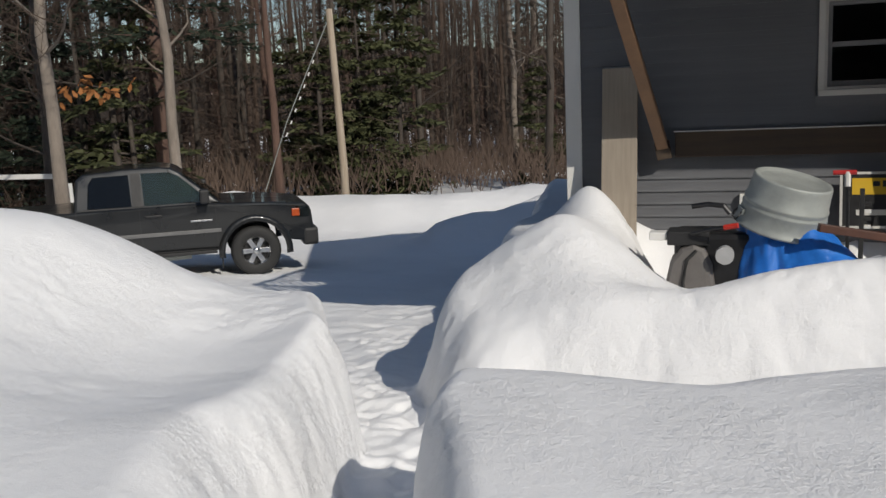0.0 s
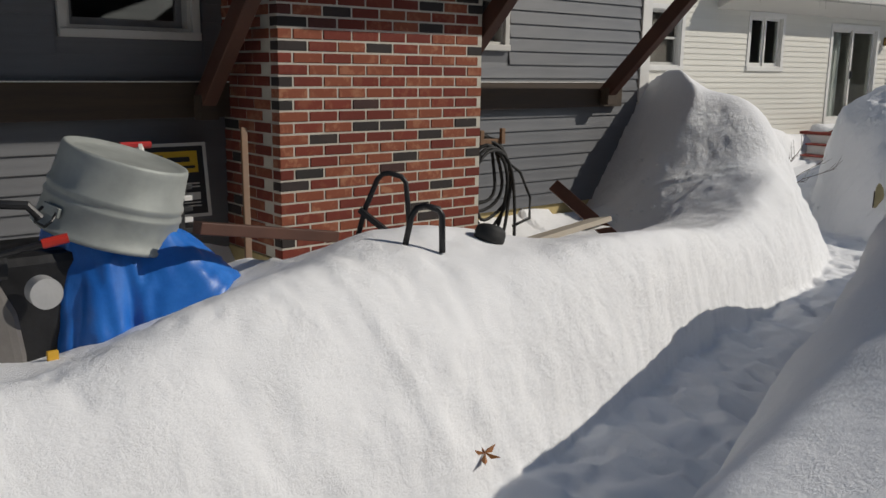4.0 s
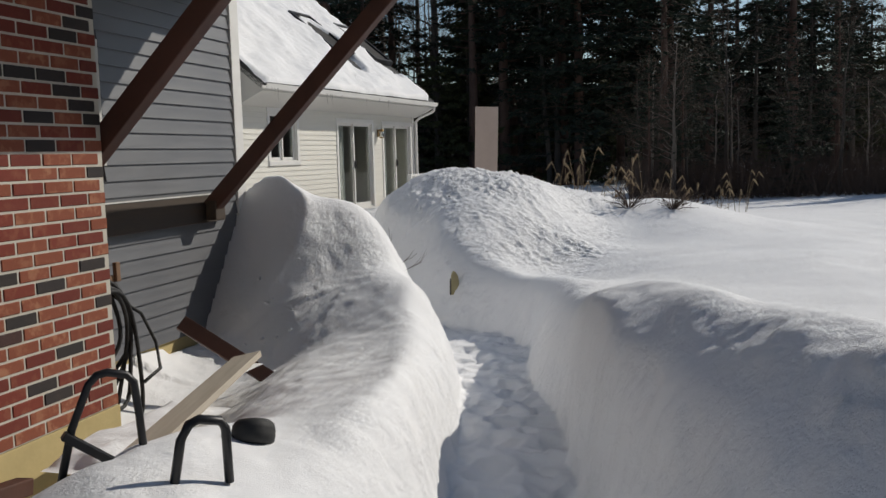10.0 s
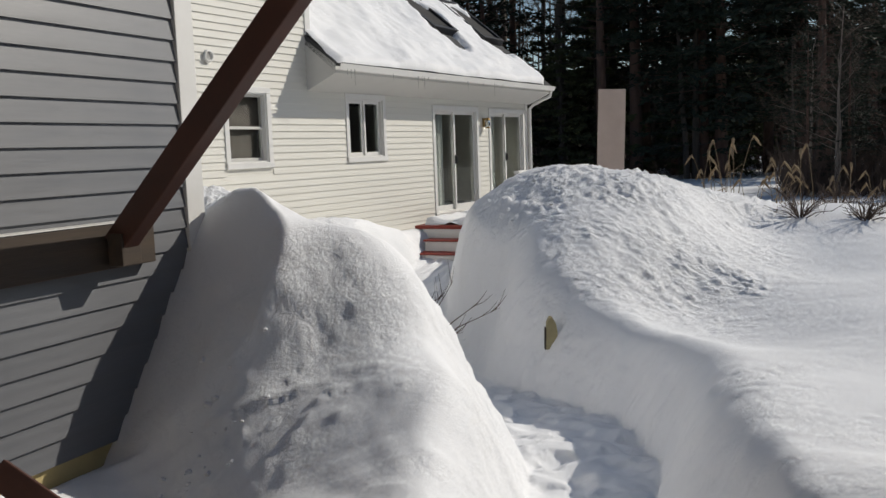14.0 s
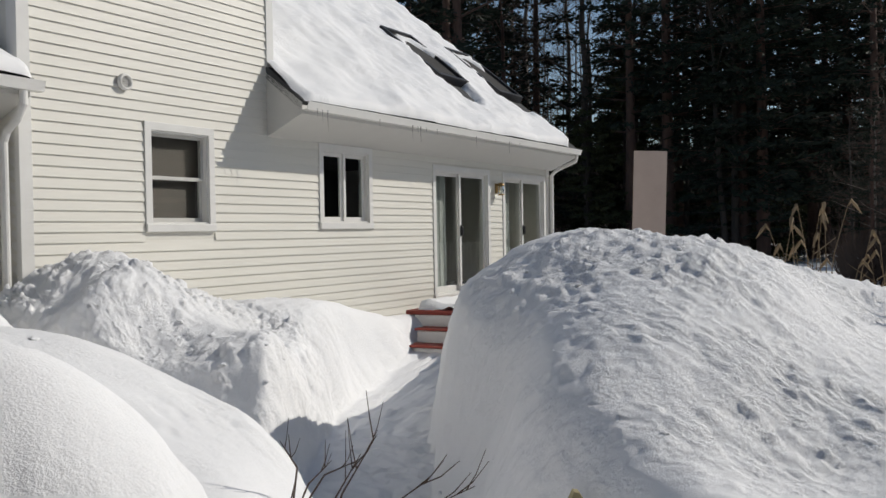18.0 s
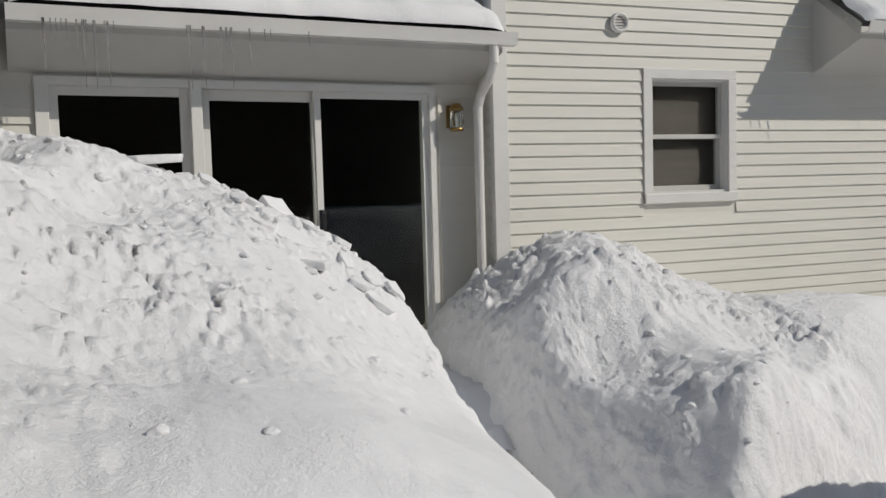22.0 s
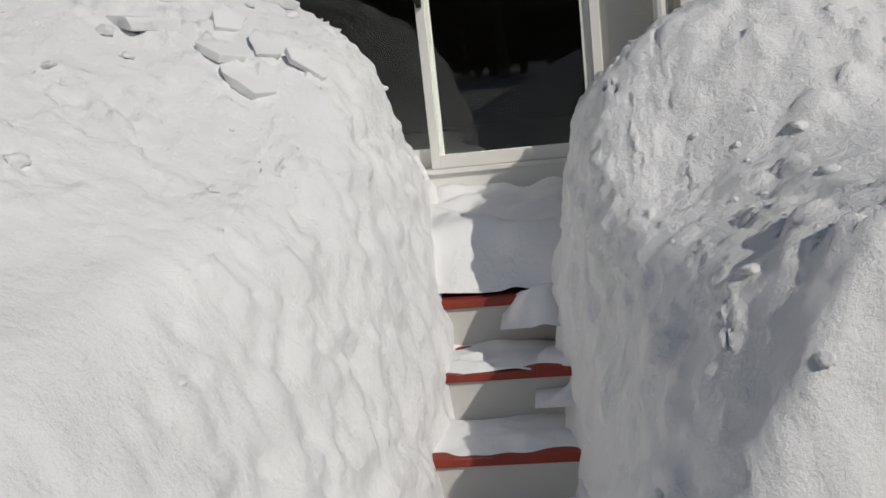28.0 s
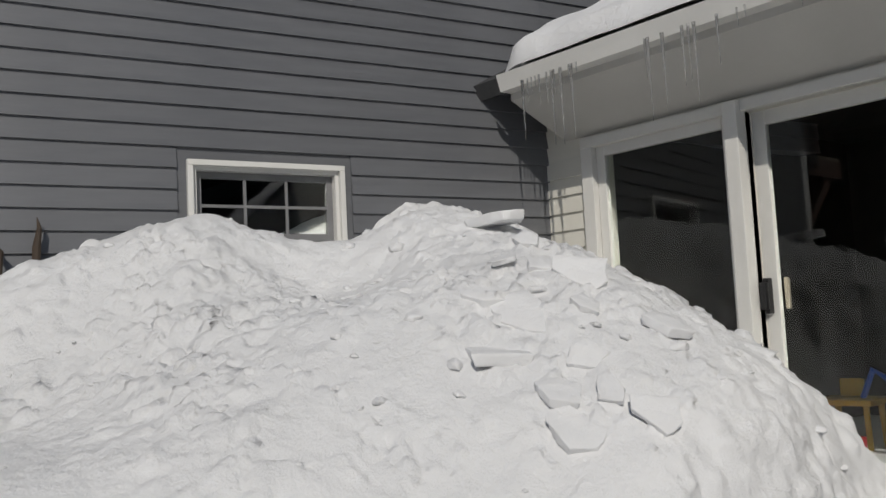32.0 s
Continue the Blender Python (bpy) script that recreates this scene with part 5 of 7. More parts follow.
def pine_tree(seed, height, radius, spread, first, bark, needles, density=1.0):
    """A conifer: straight trunk, whorls of drooping boughs with tufts of needles in loose sprays."""
    r = random.Random(seed)
    wood = bmesh.new()
    tube_bm(wood, [(0, 0, -0.5), (0.02, 0.01, height * 0.3), (0.05, -0.03, height * 0.65), (0, 0, height)], [radius * 1.2, radius * 0.8, radius * 0.45, 0.02], 8)
    v, f = [], []
    levels = int(height * 2.1 * (1 - first))
    for k in range(levels):
        t = first + (1 - first) * (k + r.random()) / levels
        z = height * t
        reach = spread * (1 - t) ** 0.75 * r.uniform(0.6, 1.1) + 0.25
        for b in range(r.randint(4, 6)):
            a = r.uniform(0, 2 * math.pi)
            d = Vector((math.cos(a), math.sin(a), 0))
            side = Vector((-d.y, d.x, 0))
            drop = r.uniform(-0.05, 0.22)
            line = [Vector((0, 0, z)) + d * reach * s + Vector((0, 0, 0.14 * s - drop * s * s * 1.3)) * reach for s in (0, 0.35, 0.7, 1.0)]
            tube_bm(wood, line, [0.03, 0.022, 0.014, 0.006], 3, False)
            for n in range(int(15 * density * reach) + 6):
                s = r.uniform(0.22, 1.0)
                c = Vector((0, 0, z)) + d * reach * s + Vector((0, 0, 0.14 * s - drop * s * s * 1.3)) * reach + side * r.gauss(0, 0.22) * reach * (1.15 - s) * 1.2 + Vector((0, 0, r.uniform(-0.08, 0.10)))
                way = (d * r.uniform(0.3, 1) + side * r.uniform(-1, 1) + Vector((0, 0, r.uniform(-0.5, 0.35)))).normalized()
                w = way.cross(Vector((r.uniform(-1, 1), r.uniform(-1, 1), r.uniform(-1, 1)))).normalized() * r.uniform(0.035, 0.075)
                ln = way * r.uniform(0.16, 0.34)
                i = len(v)
                v += [c - w, c + w, c + ln + w * 0.35, c + ln - w * 0.35]
                f.append((i, i + 1, i + 2, i + 3))
    return mesh_of("trunk", wood, bark), mesh_from("crown", [tuple(p) for p in v], f, needles)


BARE = [bare_tree(1, 17, 0.19, BARK, 0.28), bare_tree(2, 15, 0.13, BARK, 0.22), bare_tree(3, 19, 0.24, BARK, 0.38), bare_tree(4, 12, 0.08, BARK, 0.15), bare_tree(5, 16, 0.17, PALE_BARK, 0.3), bare_tree(6, 18, 0.2, RED_BARK, 0.45)]
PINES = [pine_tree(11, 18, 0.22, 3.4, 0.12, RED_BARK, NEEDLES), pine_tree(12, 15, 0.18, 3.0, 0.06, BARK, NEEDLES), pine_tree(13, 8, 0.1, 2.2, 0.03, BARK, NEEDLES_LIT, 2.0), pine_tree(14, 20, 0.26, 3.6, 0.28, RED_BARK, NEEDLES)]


def plant(pair, x, y, turn, size, name, label, group, z=None):
    t = thing(name, label, "tree", Matrix.Translation((x, y, (ground_z(x, y) if z is None else z))) @ Matrix.Rotation(turn, 4, 'Z') @ Matrix.Diagonal((size, size, size, 1)), group)
    for nm, me in zip(("trunk", "crown"), pair):
        o = new(nm, me)
        o.parent = t
    return t


rng = random.Random(21)
# trees that stand out along the drive
for pair, x, y, s, nm, lab in ((BARE[4], -13.13, 12.34, 0.78, "bare_tree", "tall bare tree with a pale ridged trunk beside the drive"), (BARE[4], -12.66, 15.33, 0.74, "bare_tree", "straight bare tree with a pale trunk beside the drive"), (BARE[5], -12.26, 19.1, 0.55, "bare_tree", "slender bare tree with a reddish trunk"), (BARE[3], -14.6, 13.6, 1.1, "bare_tree", "thin crooked bare tree beside the drive"), (BARE[1], -10.6, 25.3, 0.8, "bare_tree", "slender bare tree at the wood's edge"), (BARE[1], -6.4, 24.4, 0.9, "bare_tree", "dark bare tree near the house corner"), (BARE[3], -16.5, 19.0, 1.2, "bare_tree", "thin bare tree at the wood's edge"), (BARE[4], -8.2, 28.0, 0.7, "bare_tree", "pale-trunked bare tree at the wood's edge")):
    plant(pair, x, y, rng.uniform(0, 6), s, nm, lab, "trees by the drive")
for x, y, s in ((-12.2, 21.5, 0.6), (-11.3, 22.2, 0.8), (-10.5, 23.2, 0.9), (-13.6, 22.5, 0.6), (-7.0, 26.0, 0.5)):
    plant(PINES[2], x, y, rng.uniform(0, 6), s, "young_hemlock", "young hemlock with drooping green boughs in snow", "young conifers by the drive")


def wood(n, place, mix, group, lo, hi):
    for _ in range(n):
        x, y = place()
        pine = rng.random() < mix
        pair = rng.choice(PINES) if pine else rng.choice(BARE)
        plant(pair, x, y, rng.uniform(0, 6.28), rng.uniform(lo, hi), "pine_tree" if pine else "bare_tree", "dark pine with hanging boughs in a winter wood" if pine else "bare gray-brown tree in a winter wood", group, 0.3 if abs(x) + abs(y) > 60 else None)


def behind_drive():
    a, d = radians(rng.uniform(-2, 62)), rng.uniform(27, 56)
    return -1.2 - d * math.sin(a), -1.1 + d * math.cos(a)


def behind_house():
    a, d = radians(rng.uniform(-13, 36)), rng.uniform(37, 62)
    d = d + 12 * max(0.0, min(1.0, (radians(3) - a) / radians(8)))
    return 1.0 + d * math.cos(a), 3.0 + d * math.sin(a)


def left_of_drive():
    a, d = radians(rng.uniform(33, 56)), rng.uniform(21, 30)
    return -1.2 - d * math.sin(a), -1.1 + d * math.cos(a)


def dead_limbed_tree(seed, height, radius):
    """A slender conifer whose low limbs are dead: level, drooping boughs with bare twigs."""
    r = random.Random(seed)
    stem, fine = bmesh.new(), bmesh.new()
    tube_bm(stem, [(0, 0, -0.5), (0.03, 0.02, height * 0.4), (0, 0, height)], [radius * 1.15, radius * 0.8, 0.02], 7)
    for k in range(52):
        z = height * (0.08 + 0.9 * k / 52)
        a = r.uniform(0, 2 * math.pi)
        ln = r.uniform(0.9, 2.7) * (1.1 - 0.6 * z / height)
        d, droop = Vector((math.cos(a), math.sin(a), 0)), r.uniform(0.05, 0.4)
        line = [Vector((0, 0, z)) + d * ln * q + Vector((r.uniform(-0.06, 0.06), r.uniform(-0.06, 0.06), ln * (0.14 * q - droop * q * q))) for q in (0, 0.33, 0.66, 1)]
        tube_bm(fine, line, [0.016, 0.012, 0.008, 0.003], 3, False)
        for b in range(9):
            q = r.uniform(0.25, 1.0) * 3
            p = line[int(min(q, 2.99))].lerp(line[int(min(q, 2.99)) + 1], q - int(min(q, 2.99)))
            e = (d * r.uniform(0.2, 1) + Vector((-d.y, d.x, 0)) * r.choice((-1, 1)) * r.uniform(0.4, 1) + Vector((0, 0, r.uniform(-0.7, 0.15)))).normalized() * ln * r.uniform(0.12, 0.34)
            tube_bm(fine, [p, p + e * 0.5 + Vector((0, 0, 0.02)), p + e], [0.006, 0.004, 0.002], 3, False)
    return mesh_of("trunk", stem, BARK), mesh_of("crown", fine, TWIG)


DEAD_LIMBED = [dead_limbed_tree(61, 10, 0.09), dead_limbed_tree(62, 12, 0.12), dead_limbed_tree(63, 9, 0.07)]
for k in range(34):
    x, y = left_of_drive() if k < 15 else behind_drive()
    if k >= 15:
        x, y = x * 0.8, y * 0.8
    plant(rng.choice(DEAD_LIMBED), x, y, rng.uniform(0, 6.28), rng.uniform(0.75, 1.15), "bare_conifer", "slender conifer with bare drooping brown boughs", "bare conifers by the drive")
wood(22, left_of_drive, 0.3, "winter wood beside the drive", 0.5, 0.8)
wood(165, behind_drive, 0.05, "winter wood beyond the drive", 0.42, 0.85)
wood(114, behind_house, 0.68, "winter wood behind the house", 0.75, 1.2)
def field_edge():
    a, d = radians(rng.uniform(-15, 6)), rng.uniform(26, 31)
    return 1.0 + d * math.cos(a), 3.0 + d * math.sin(a)


wood(34, field_edge, 0.45, "young trees at the field's edge", 0.2, 0.34)


# trees added out of view, for the door and window glass to reflect
def unseen_wood():
    a, d = radians(rng.uniform(205, 292)), rng.uniform(24, 44)
    return 7.0 + d * math.cos(a), 4.0 + d * math.sin(a)


wood(70, unseen_wood, 0.6, "winter wood across the yard", 0.9, 1.35)
# undergrowth and far stems too many to count
und = bmesh.new()
for k in range(900):
    if k % 2:
        x, y = behind_drive()
        x, y = x * 1.25, y * 1.25
    else:
        x, y = behind_house()
        x, y = x * 1.3, y * 1.3
    h = rng.uniform(5, 17)
    q = Vector((x + rng.uniform(-0.6, 0.6), y + rng.uniform(-0.6, 0.6), h))
    rr = rng.uniform(0.03, 0.13)
    tube_bm(und, [(x, y, -0.5), ((x + q.x) / 2, (y + q.y) / 2, h / 2), q], [rr, rr * 0.7, 0.015], 5, False)
    for b in range(3):
        z = h * rng.uniform(0.2, 0.9)
        a = rng.uniform(0, 6.28)
        ln = rng.uniform(0.6, 2.6)
        p = Vector((x, y, -0.5)).lerp(q, (z + 0.5) / (h + 0.5))
        tube_bm(und, [p, p + Vector((math.cos(a) * ln * 0.5, math.sin(a) * ln * 0.5, ln * 0.2)), p + Vector((math.cos(a) * ln, math.sin(a) * ln, ln * rng.uniform(0.1, 0.7)))], [0.03, 0.018, 0.006], 3, False)
tagged(link_mesh("far_stems", und, TWIG, True), "tangle of thin bare stems deep in the woods", "woods", kind="stuff")
sh = []
shf = []
for k in range(44000):
    x, y = behind_drive() if k % 2 else behind_house()
    s = 1.05 if k % 2 else 1.02
    x, y = x * s, y * s
    z = abs(rng.gauss(0, 2.3 if k % 2 else 1.1)) + 0.2
    c = Vector((x, y, z))
    w = Vector((rng.uniform(-1, 1), rng.uniform(-1, 1), rng.uniform(-1, 1))).normalized()
    u = w.orthogonal().normalized()
    ln = rng.uniform(0.3, 0.9)
    i = len(sh)
    sh += [tuple(c - u * 0.02), tuple(c + u * 0.02), tuple(c + w * ln)]
    shf.append((i, i + 1, i + 2))
for k in range(9000):
    a, d = radians(rng.uniform(-2, 62)), rng.uniform(23.5, 34)
    c = Vector((-1.2 - d * math.sin(a), -1.1 + d * math.cos(a), rng.uniform(0.0, 0.5)))
    w = Vector((rng.uniform(-0.6, 0.6), rng.uniform(-0.6, 0.6), 1.0)).normalized()
    u = w.orthogonal().normalized()
    i = len(sh)
    sh += [tuple(c - u * 0.016), tuple(c + u * 0.016), tuple(c + w * rng.uniform(0.4, 1.5))]
    shf.append((i, i + 1, i + 2))
for k in range(7000):
    x, y = field_edge()
    c = Vector((x, y, 0.9 + rng.uniform(-0.2, 0.3)))
    w = Vector((rng.uniform(-0.7, 0.7), rng.uniform(-0.7, 0.7), 1.0)).normalized()
    u = w.orthogonal().normalized()
    i = len(sh)
    sh += [tuple(c - u * 0.016), tuple(c + u * 0.016), tuple(c + w * rng.uniform(0.3, 1.6))]
    shf.append((i, i + 1, i + 2))
tagged(new("undergrowth", mesh_from("undergrowth", sh, shf, TWIG)), "brown brush between the trunks", "brush", kind="stuff")
# the wood goes on: a dim brown distance behind the stems
FAR_WOOD = surface("far_wood", (0.008, 0.006, 0.005), (0.03, 0.022, 0.017), 0.25, 1.0, grain=1.5, stretch=(1, 1, 0.15), bump=0.0)
bd = bmesh.new()
ring = []
for k in range(97):
    a = 2 * math.pi * k / 96
    x, y = 88 * math.cos(a), 5 + 88 * math.sin(a)
    h = 5.5 + 2.2 * noise.noise(Vector((k * 0.7, 0, 0))) + 1.2 * noise.noise(Vector((k * 2.3, 5, 0)))
    h = h + 36 * max(0.0, min(1.0, (abs(k / 96 - 0.67) - 0.14) / -0.03)) + 2.0 * (20 < k < 50) + 9.0 * (52 < k < 93) + 3.5 * (k < 12 or k > 92)     # raised unseen across the yard to keep bright sky out of the glass reflections
    ring.append((bd.verts.new((x, y, -2)), bd.verts.new((x, y, h))))
for c0, c1 in zip(ring, ring[1:]):
    bd.faces.new((c0[0], c1[0], c1[1], c0[1]))
tagged(link_mesh("backdrop", bd, FAR_WOOD), "distant brown winter woods", "woods", kind="structure")

# oak leaves still hanging on a low bough
leaves = thing("oak_leaves", "cluster of dry orange oak leaves on a bough", "leaves", Matrix.Translation((-14.3, 14.6, 3.05)))
for k in range(46):
    p = Vector((rng.gauss(0, 0.5), rng.gauss(0, 0.3), rng.gauss(0, 0.14)))
    bm = bmesh.new()
    u = Vector((rng.uniform(-1, 1), rng.uniform(-1, 1), rng.uniform(-1, 1))).normalized()
    w = u.orthogonal().normalized()
    vs = [bm.verts.new(p + u * a * 0.11 + w * b * 0.06 + u.cross(w) * c * 0.02) for a, b, c in ((-1, 0, 0), (-0.3, 0.8, 1), (0.4, 0.6, 0), (1, 0, 1), (0.4, -0.6, 0), (-0.3, -0.8, 1))]
    bm.faces.new(vs)
    part("leaf", bm, DRY_LEAF, leaves)
part("bough", tube([(-1.0, -0.6, 0.5), (-0.4, -0.2, 0.2), (0.4, 0.1, 0.05), (1.0, 0.2, 0.1)], [0.03, 0.02, 0.012, 0.006], 5), BARK, leaves)

# white rail beyond the truck
rail = thing("white_rail", "white wooden rail on short posts behind a truck", "fence", Matrix.Translation((-14.17, 13.5, 0.0)))
part("top_rail", box((-4.2, -0.03, 1.30), (0.12, 0.03, 1.40), bevel=0.008), WHITE_TRIM, rail)
for x in (-2.6, -0.06, 0.25):
    part("post", box((x - 0.035, -0.035, 0.1), (x + 0.035, 0.035, 1.299 if x < 0.2 else 1.2), bevel=0.006), WHITE_TRIM, rail)

# utility pole with its guy wire
pole = thing("utility_pole", "pale weathered wooden pole with a guy wire", "pole", Matrix.Translation((-10.68, 19.59, -0.25)))
part("shaft", tube([(0, 0, -0.3), (0.0, 0, 1.2), (-0.08, 0, 3.4), (-0.14, 0.0, 5.1)], [0.105, 0.10, 0.09, 0.08], 12), surface("pale_pole_wood", (0.26, 0.20, 0.14), (0.46, 0.39, 0.31), 3.0, 0.85, grain=30, stretch=(6, 6, 0.5), bump=0.4), pole, smooth=True)
part("guy_wire", tube([(-0.14, -0.02, 4.9), (-1.2, -0.6, 2.4), (-1.9, -1.0, 0.3)], 0.012, 5), GALVANISED, pole, "steel guy wire")
for k in range(7):
    f = k / 7
    part("wire_guard", tube([(-0.14 - 1.3 * (0.3 + f * 0.6), -0.02 - 0.72 * (0.3 + f * 0.6), 4.9 - 3.4 * (0.3 + f * 0.6)), (-0.17 - 1.3 * (0.3 + f * 0.6), -0.04 - 0.72 * (0.3 + f * 0.6), 4.82 - 3.4 * (0.3 + f * 0.6))], 0.02, 5), WHITE_TRIM, pole)
# tall pale board standing behind the pile, and a snow stake
board = thing("standing_board", "tall pale insulation board standing in the snow", "board", Matrix.Translation((18.9, 8.68, 0.6)) @ Matrix.Rotation(radians(-66), 4, 'Z') @ Matrix.Rotation(radians(2), 4, 'Y'))
part("panel", box((-0.03, -0.03, 0), (0.52, 0.03, 2.96), bevel=0.006), surface("raw_board", (0.46, 0.36, 0.30), (0.58, 0.47, 0.40), 2.0, 0.9, bump=0.2), board)
# frozen grass plumes and bare stalks beyond the pile
DRY_GRASS = surface("dry_grass", (0.16, 0.11, 0.06), (0.34, 0.25, 0.15), 3.0, 0.9, bump=0.0)
clump_rng = random.Random(33)
for cx, cy, n, tall in ((13.6, 5.55, 12, 1.0), (14.2, 4.7, 13, 0.95), (14.9, 3.9, 8, 0.8), (15.8, 3.2, 6, 0.7), (19.5, 2.6, 8, 0.9)):
    g = thing("grass_clump", "tall dry ornamental grass with feathery plumes in snow", "grass", Matrix.Translation((cx, cy, ground_z(cx, cy) - 0.05)), "dry grass clumps")
    stems, plumes = bmesh.new(), bmesh.new()
    for k in range(n):
        a, h = clump_rng.uniform(0, 6.28), tall * clump_rng.uniform(0.55, 1.1)
        o = Vector((clump_rng.gauss(0, 0.22), clump_rng.gauss(0, 0.22), 0))
        d = Vector((math.cos(a), math.sin(a), 0)) * h * clump_rng.uniform(0.05, 0.3)
        top = o + d + Vector((0, 0, h))
        tube_bm(stems, [o, o + d * 0.35 + Vector((0, 0, h * 0.55)), top], [0.006, 0.005, 0.003], 4, False)
        bend = top + d.normalized() * 0.08 + Vector((0, 0, -0.02))
        tube_bm(plumes, [top, top + (bend - top) * 0.5 + Vector((0, 0, 0.07)), bend + Vector((0, 0, 0.03)), bend + d.normalized() * 0.06 - Vector((0, 0, 0.06))], [0.005, 0.022, 0.019, 0.003], 5, False)
        if k % 3 == 0:
            for b in range(3):
                p = o + Vector((0, 0, h * clump_rng.uniform(0.2, 0.7)))
                tube_bm(stems, [p, p + Vector((clump_rng.uniform(-0.3, 0.3), clump_rng.uniform(-0.3, 0.3), clump_rng.uniform(0, 0.25)))], [0.006, 0.003], 3, False)
    tagged(part("stalk", stems, DRY_GRASS, g), kind="stuff")
    tagged(part("plume_head", plumes, DRY_GRASS, g, "feathery seed plumes"), kind="stuff")
for cx, cy, s in ((11.6, 4.3, 0.5), (14.0, 4.0, 0.7), (15.6, 3.5, 0.6), (11.35, 3.65, 0.4)):
    bsh = bmesh.new()
    z0 = ground_z(cx, cy) - 0.05
    for k in range(26):
        p, d = Vector((0, 0, 0)), Vector((clump_rng.uniform(-1, 1), clump_rng.uniform(-1, 1), clump_rng.uniform(0.2, 1.1))).normalized()
        l1 = s * clump_rng.uniform(0.5, 1.1)
        q = p + d * l1
        tube_bm(bsh, [p, p + d * l1 * 0.5 + Vector((0, 0, 0.04)), q], [0.008, 0.006, 0.003], 3, False)
        for b in range(3):
            e = (d + Vector((clump_rng.uniform(-1, 1), clump_rng.uniform(-1, 1), clump_rng.uniform(-0.5, 0.8)))).normalized()
            m0 = p.lerp(q, clump_rng.uniform(0.35, 1))
            tube_bm(bsh, [m0, m0 + e * s * 0.35], [0.004, 0.002], 3, False)
    ob = link_mesh("low_bush", bsh, TWIG)
    ob.location = (cx, cy, z0)
    tagged(ob, "low bare bush with thin brown twigs in snow", "bush", "low bushes")

# ---------------------------------------------------------------- pickup truck on the drive
TRUCK_PAINT, _nt, _b = shader("dark_gray_paint")
_b.inputs["Base Color"].default_value = (0.018, 0.019, 0.020, 1)
_b.inputs["Metallic"].default_value = 0.4
_b.inputs["Roughness"].default_value = 0.32
_b.inputs["Coat Weight"].default_value = 0.6
_b.inputs["Coat Roughness"].default_value = 0.06
_n = tex_noise(_nt, 3.0, 5, 0.6)
_r = ramp(_nt, _n.outputs["Fac"], [(0.35, (0.26,) * 3), (0.7, (0.48,) * 3)])
_nt.links.new(_r.outputs["Color"], _b.inputs["Roughness"])
SMOKED = glass_material("smoked_glass", (0.10, 0.13, 0.12))
CAR_GLASS = glass_material("car_glass", (0.55, 0.68, 0.62))
CHROME = surface("bright_metal", (0.55, 0.55, 0.55), (0.72, 0.72, 0.72), 8.0, 0.22, metal=1.0, bump=0.0)
LAMP_RED = surface("amber_lens", (0.35, 0.05, 0.01), (0.5, 0.09, 0.02), 8.0, 0.25, bump=0.0)
TRIM_BLACK = surface("black_plastic", (0.012, 0.012, 0.013), (0.024, 0.024, 0.025), 8.0, 0.6)


def extrude_side(profile, y0, y1, bevel=0.02, taper=None):
    """A body from a side outline (x, z); taper(x, z) gives the inset of each side."""
    bm = bmesh.new()
    a = [bm.verts.new((x, y0 + (taper(x, z) if taper else 0), z)) for x, z in profile]
    b = [bm.verts.new((x, y1 - (taper(x, z) if taper else 0), z)) for x, z in profile]
    n = len(profile)
    for i in range(n):
        bm.faces.new((a[i], a[(i + 1) % n], b[(i + 1) % n], b[i]))
    fa, fb3 = bm.faces.new(a[::-1]), bm.faces.new(b)
    bmesh.ops.recalc_face_normals(bm, faces=bm.faces[:])
    if bevel:
        bmesh.ops.bevel(bm, geom=[e for e in bm.edges if fa in e.link_faces or fb3 in e.link_faces], offset=bevel, segments=3, affect='EDGES', profile=0.6)
    return bm


def arch_points(cx, cz, r, a0, a1, n=10):
    return [(cx + r * math.cos(radians(a0 + (a1 - a0) * k / n)), cz + r * math.sin(radians(a0 + (a1 - a0) * k / n))) for k in range(n + 1)]


# x runs from the rear bumper (0) to the nose (5.2); y is across; the side that is seen is y = -0.92
truck = thing("pickup_truck", "dark gray extended-cab pickup truck parked on a snowy drive", "truck", Matrix.Translation((-8.25, 10.88, -0.04)) @ Matrix.Rotation(radians(34), 4, 'Z') @ Matrix.Translation((-4.28, 0.92, 0.0)))
FW, RW, WZ, WR = 4.28, 1.08, 0.385, 0.385
low = [(0.08, 0.55), *arch_points(RW, WZ, 0.47, 165, 15), *arch_points(FW, WZ, 0.47, 168, 18), (5.12, 0.46), (5.2, 0.62), (5.17, 0.95), (5.10, 1.06), (4.6, 1.125), (3.72, 1.165), (3.55, 1.18), (1.95, 1.17), (1.94, 1.17), (0.02, 1.15), (0.0, 0.8)]
part("body", extrude_side(low, -0.91, 0.91, 0.045, lambda x, z: 0.06 * max(0, (x - 4.3)) ** 1.5 + 0.03 * max(0, z - 0.95)), TRUCK_PAINT, truck, smooth=False)
cab = [(1.70, 1.14), (1.75, 1.62), (1.86, 1.70), (2.4, 1.745), (2.95, 1.75), (3.1, 1.73), (3.2, 1.68), (3.82, 1.16)]
cab_tap = lambda x, z: 0.035 + 0.19 * max(0, z - 1.16) / 0.6
part("cab", extrude_side(cab, -0.90, 0.90, 0.05, cab_tap), TRUCK_PAINT, truck)
part("bed_floor", box((0.1, -0.78, 0.95), (1.65, 0.78, 1.0)), TRIM_BLACK, truck)


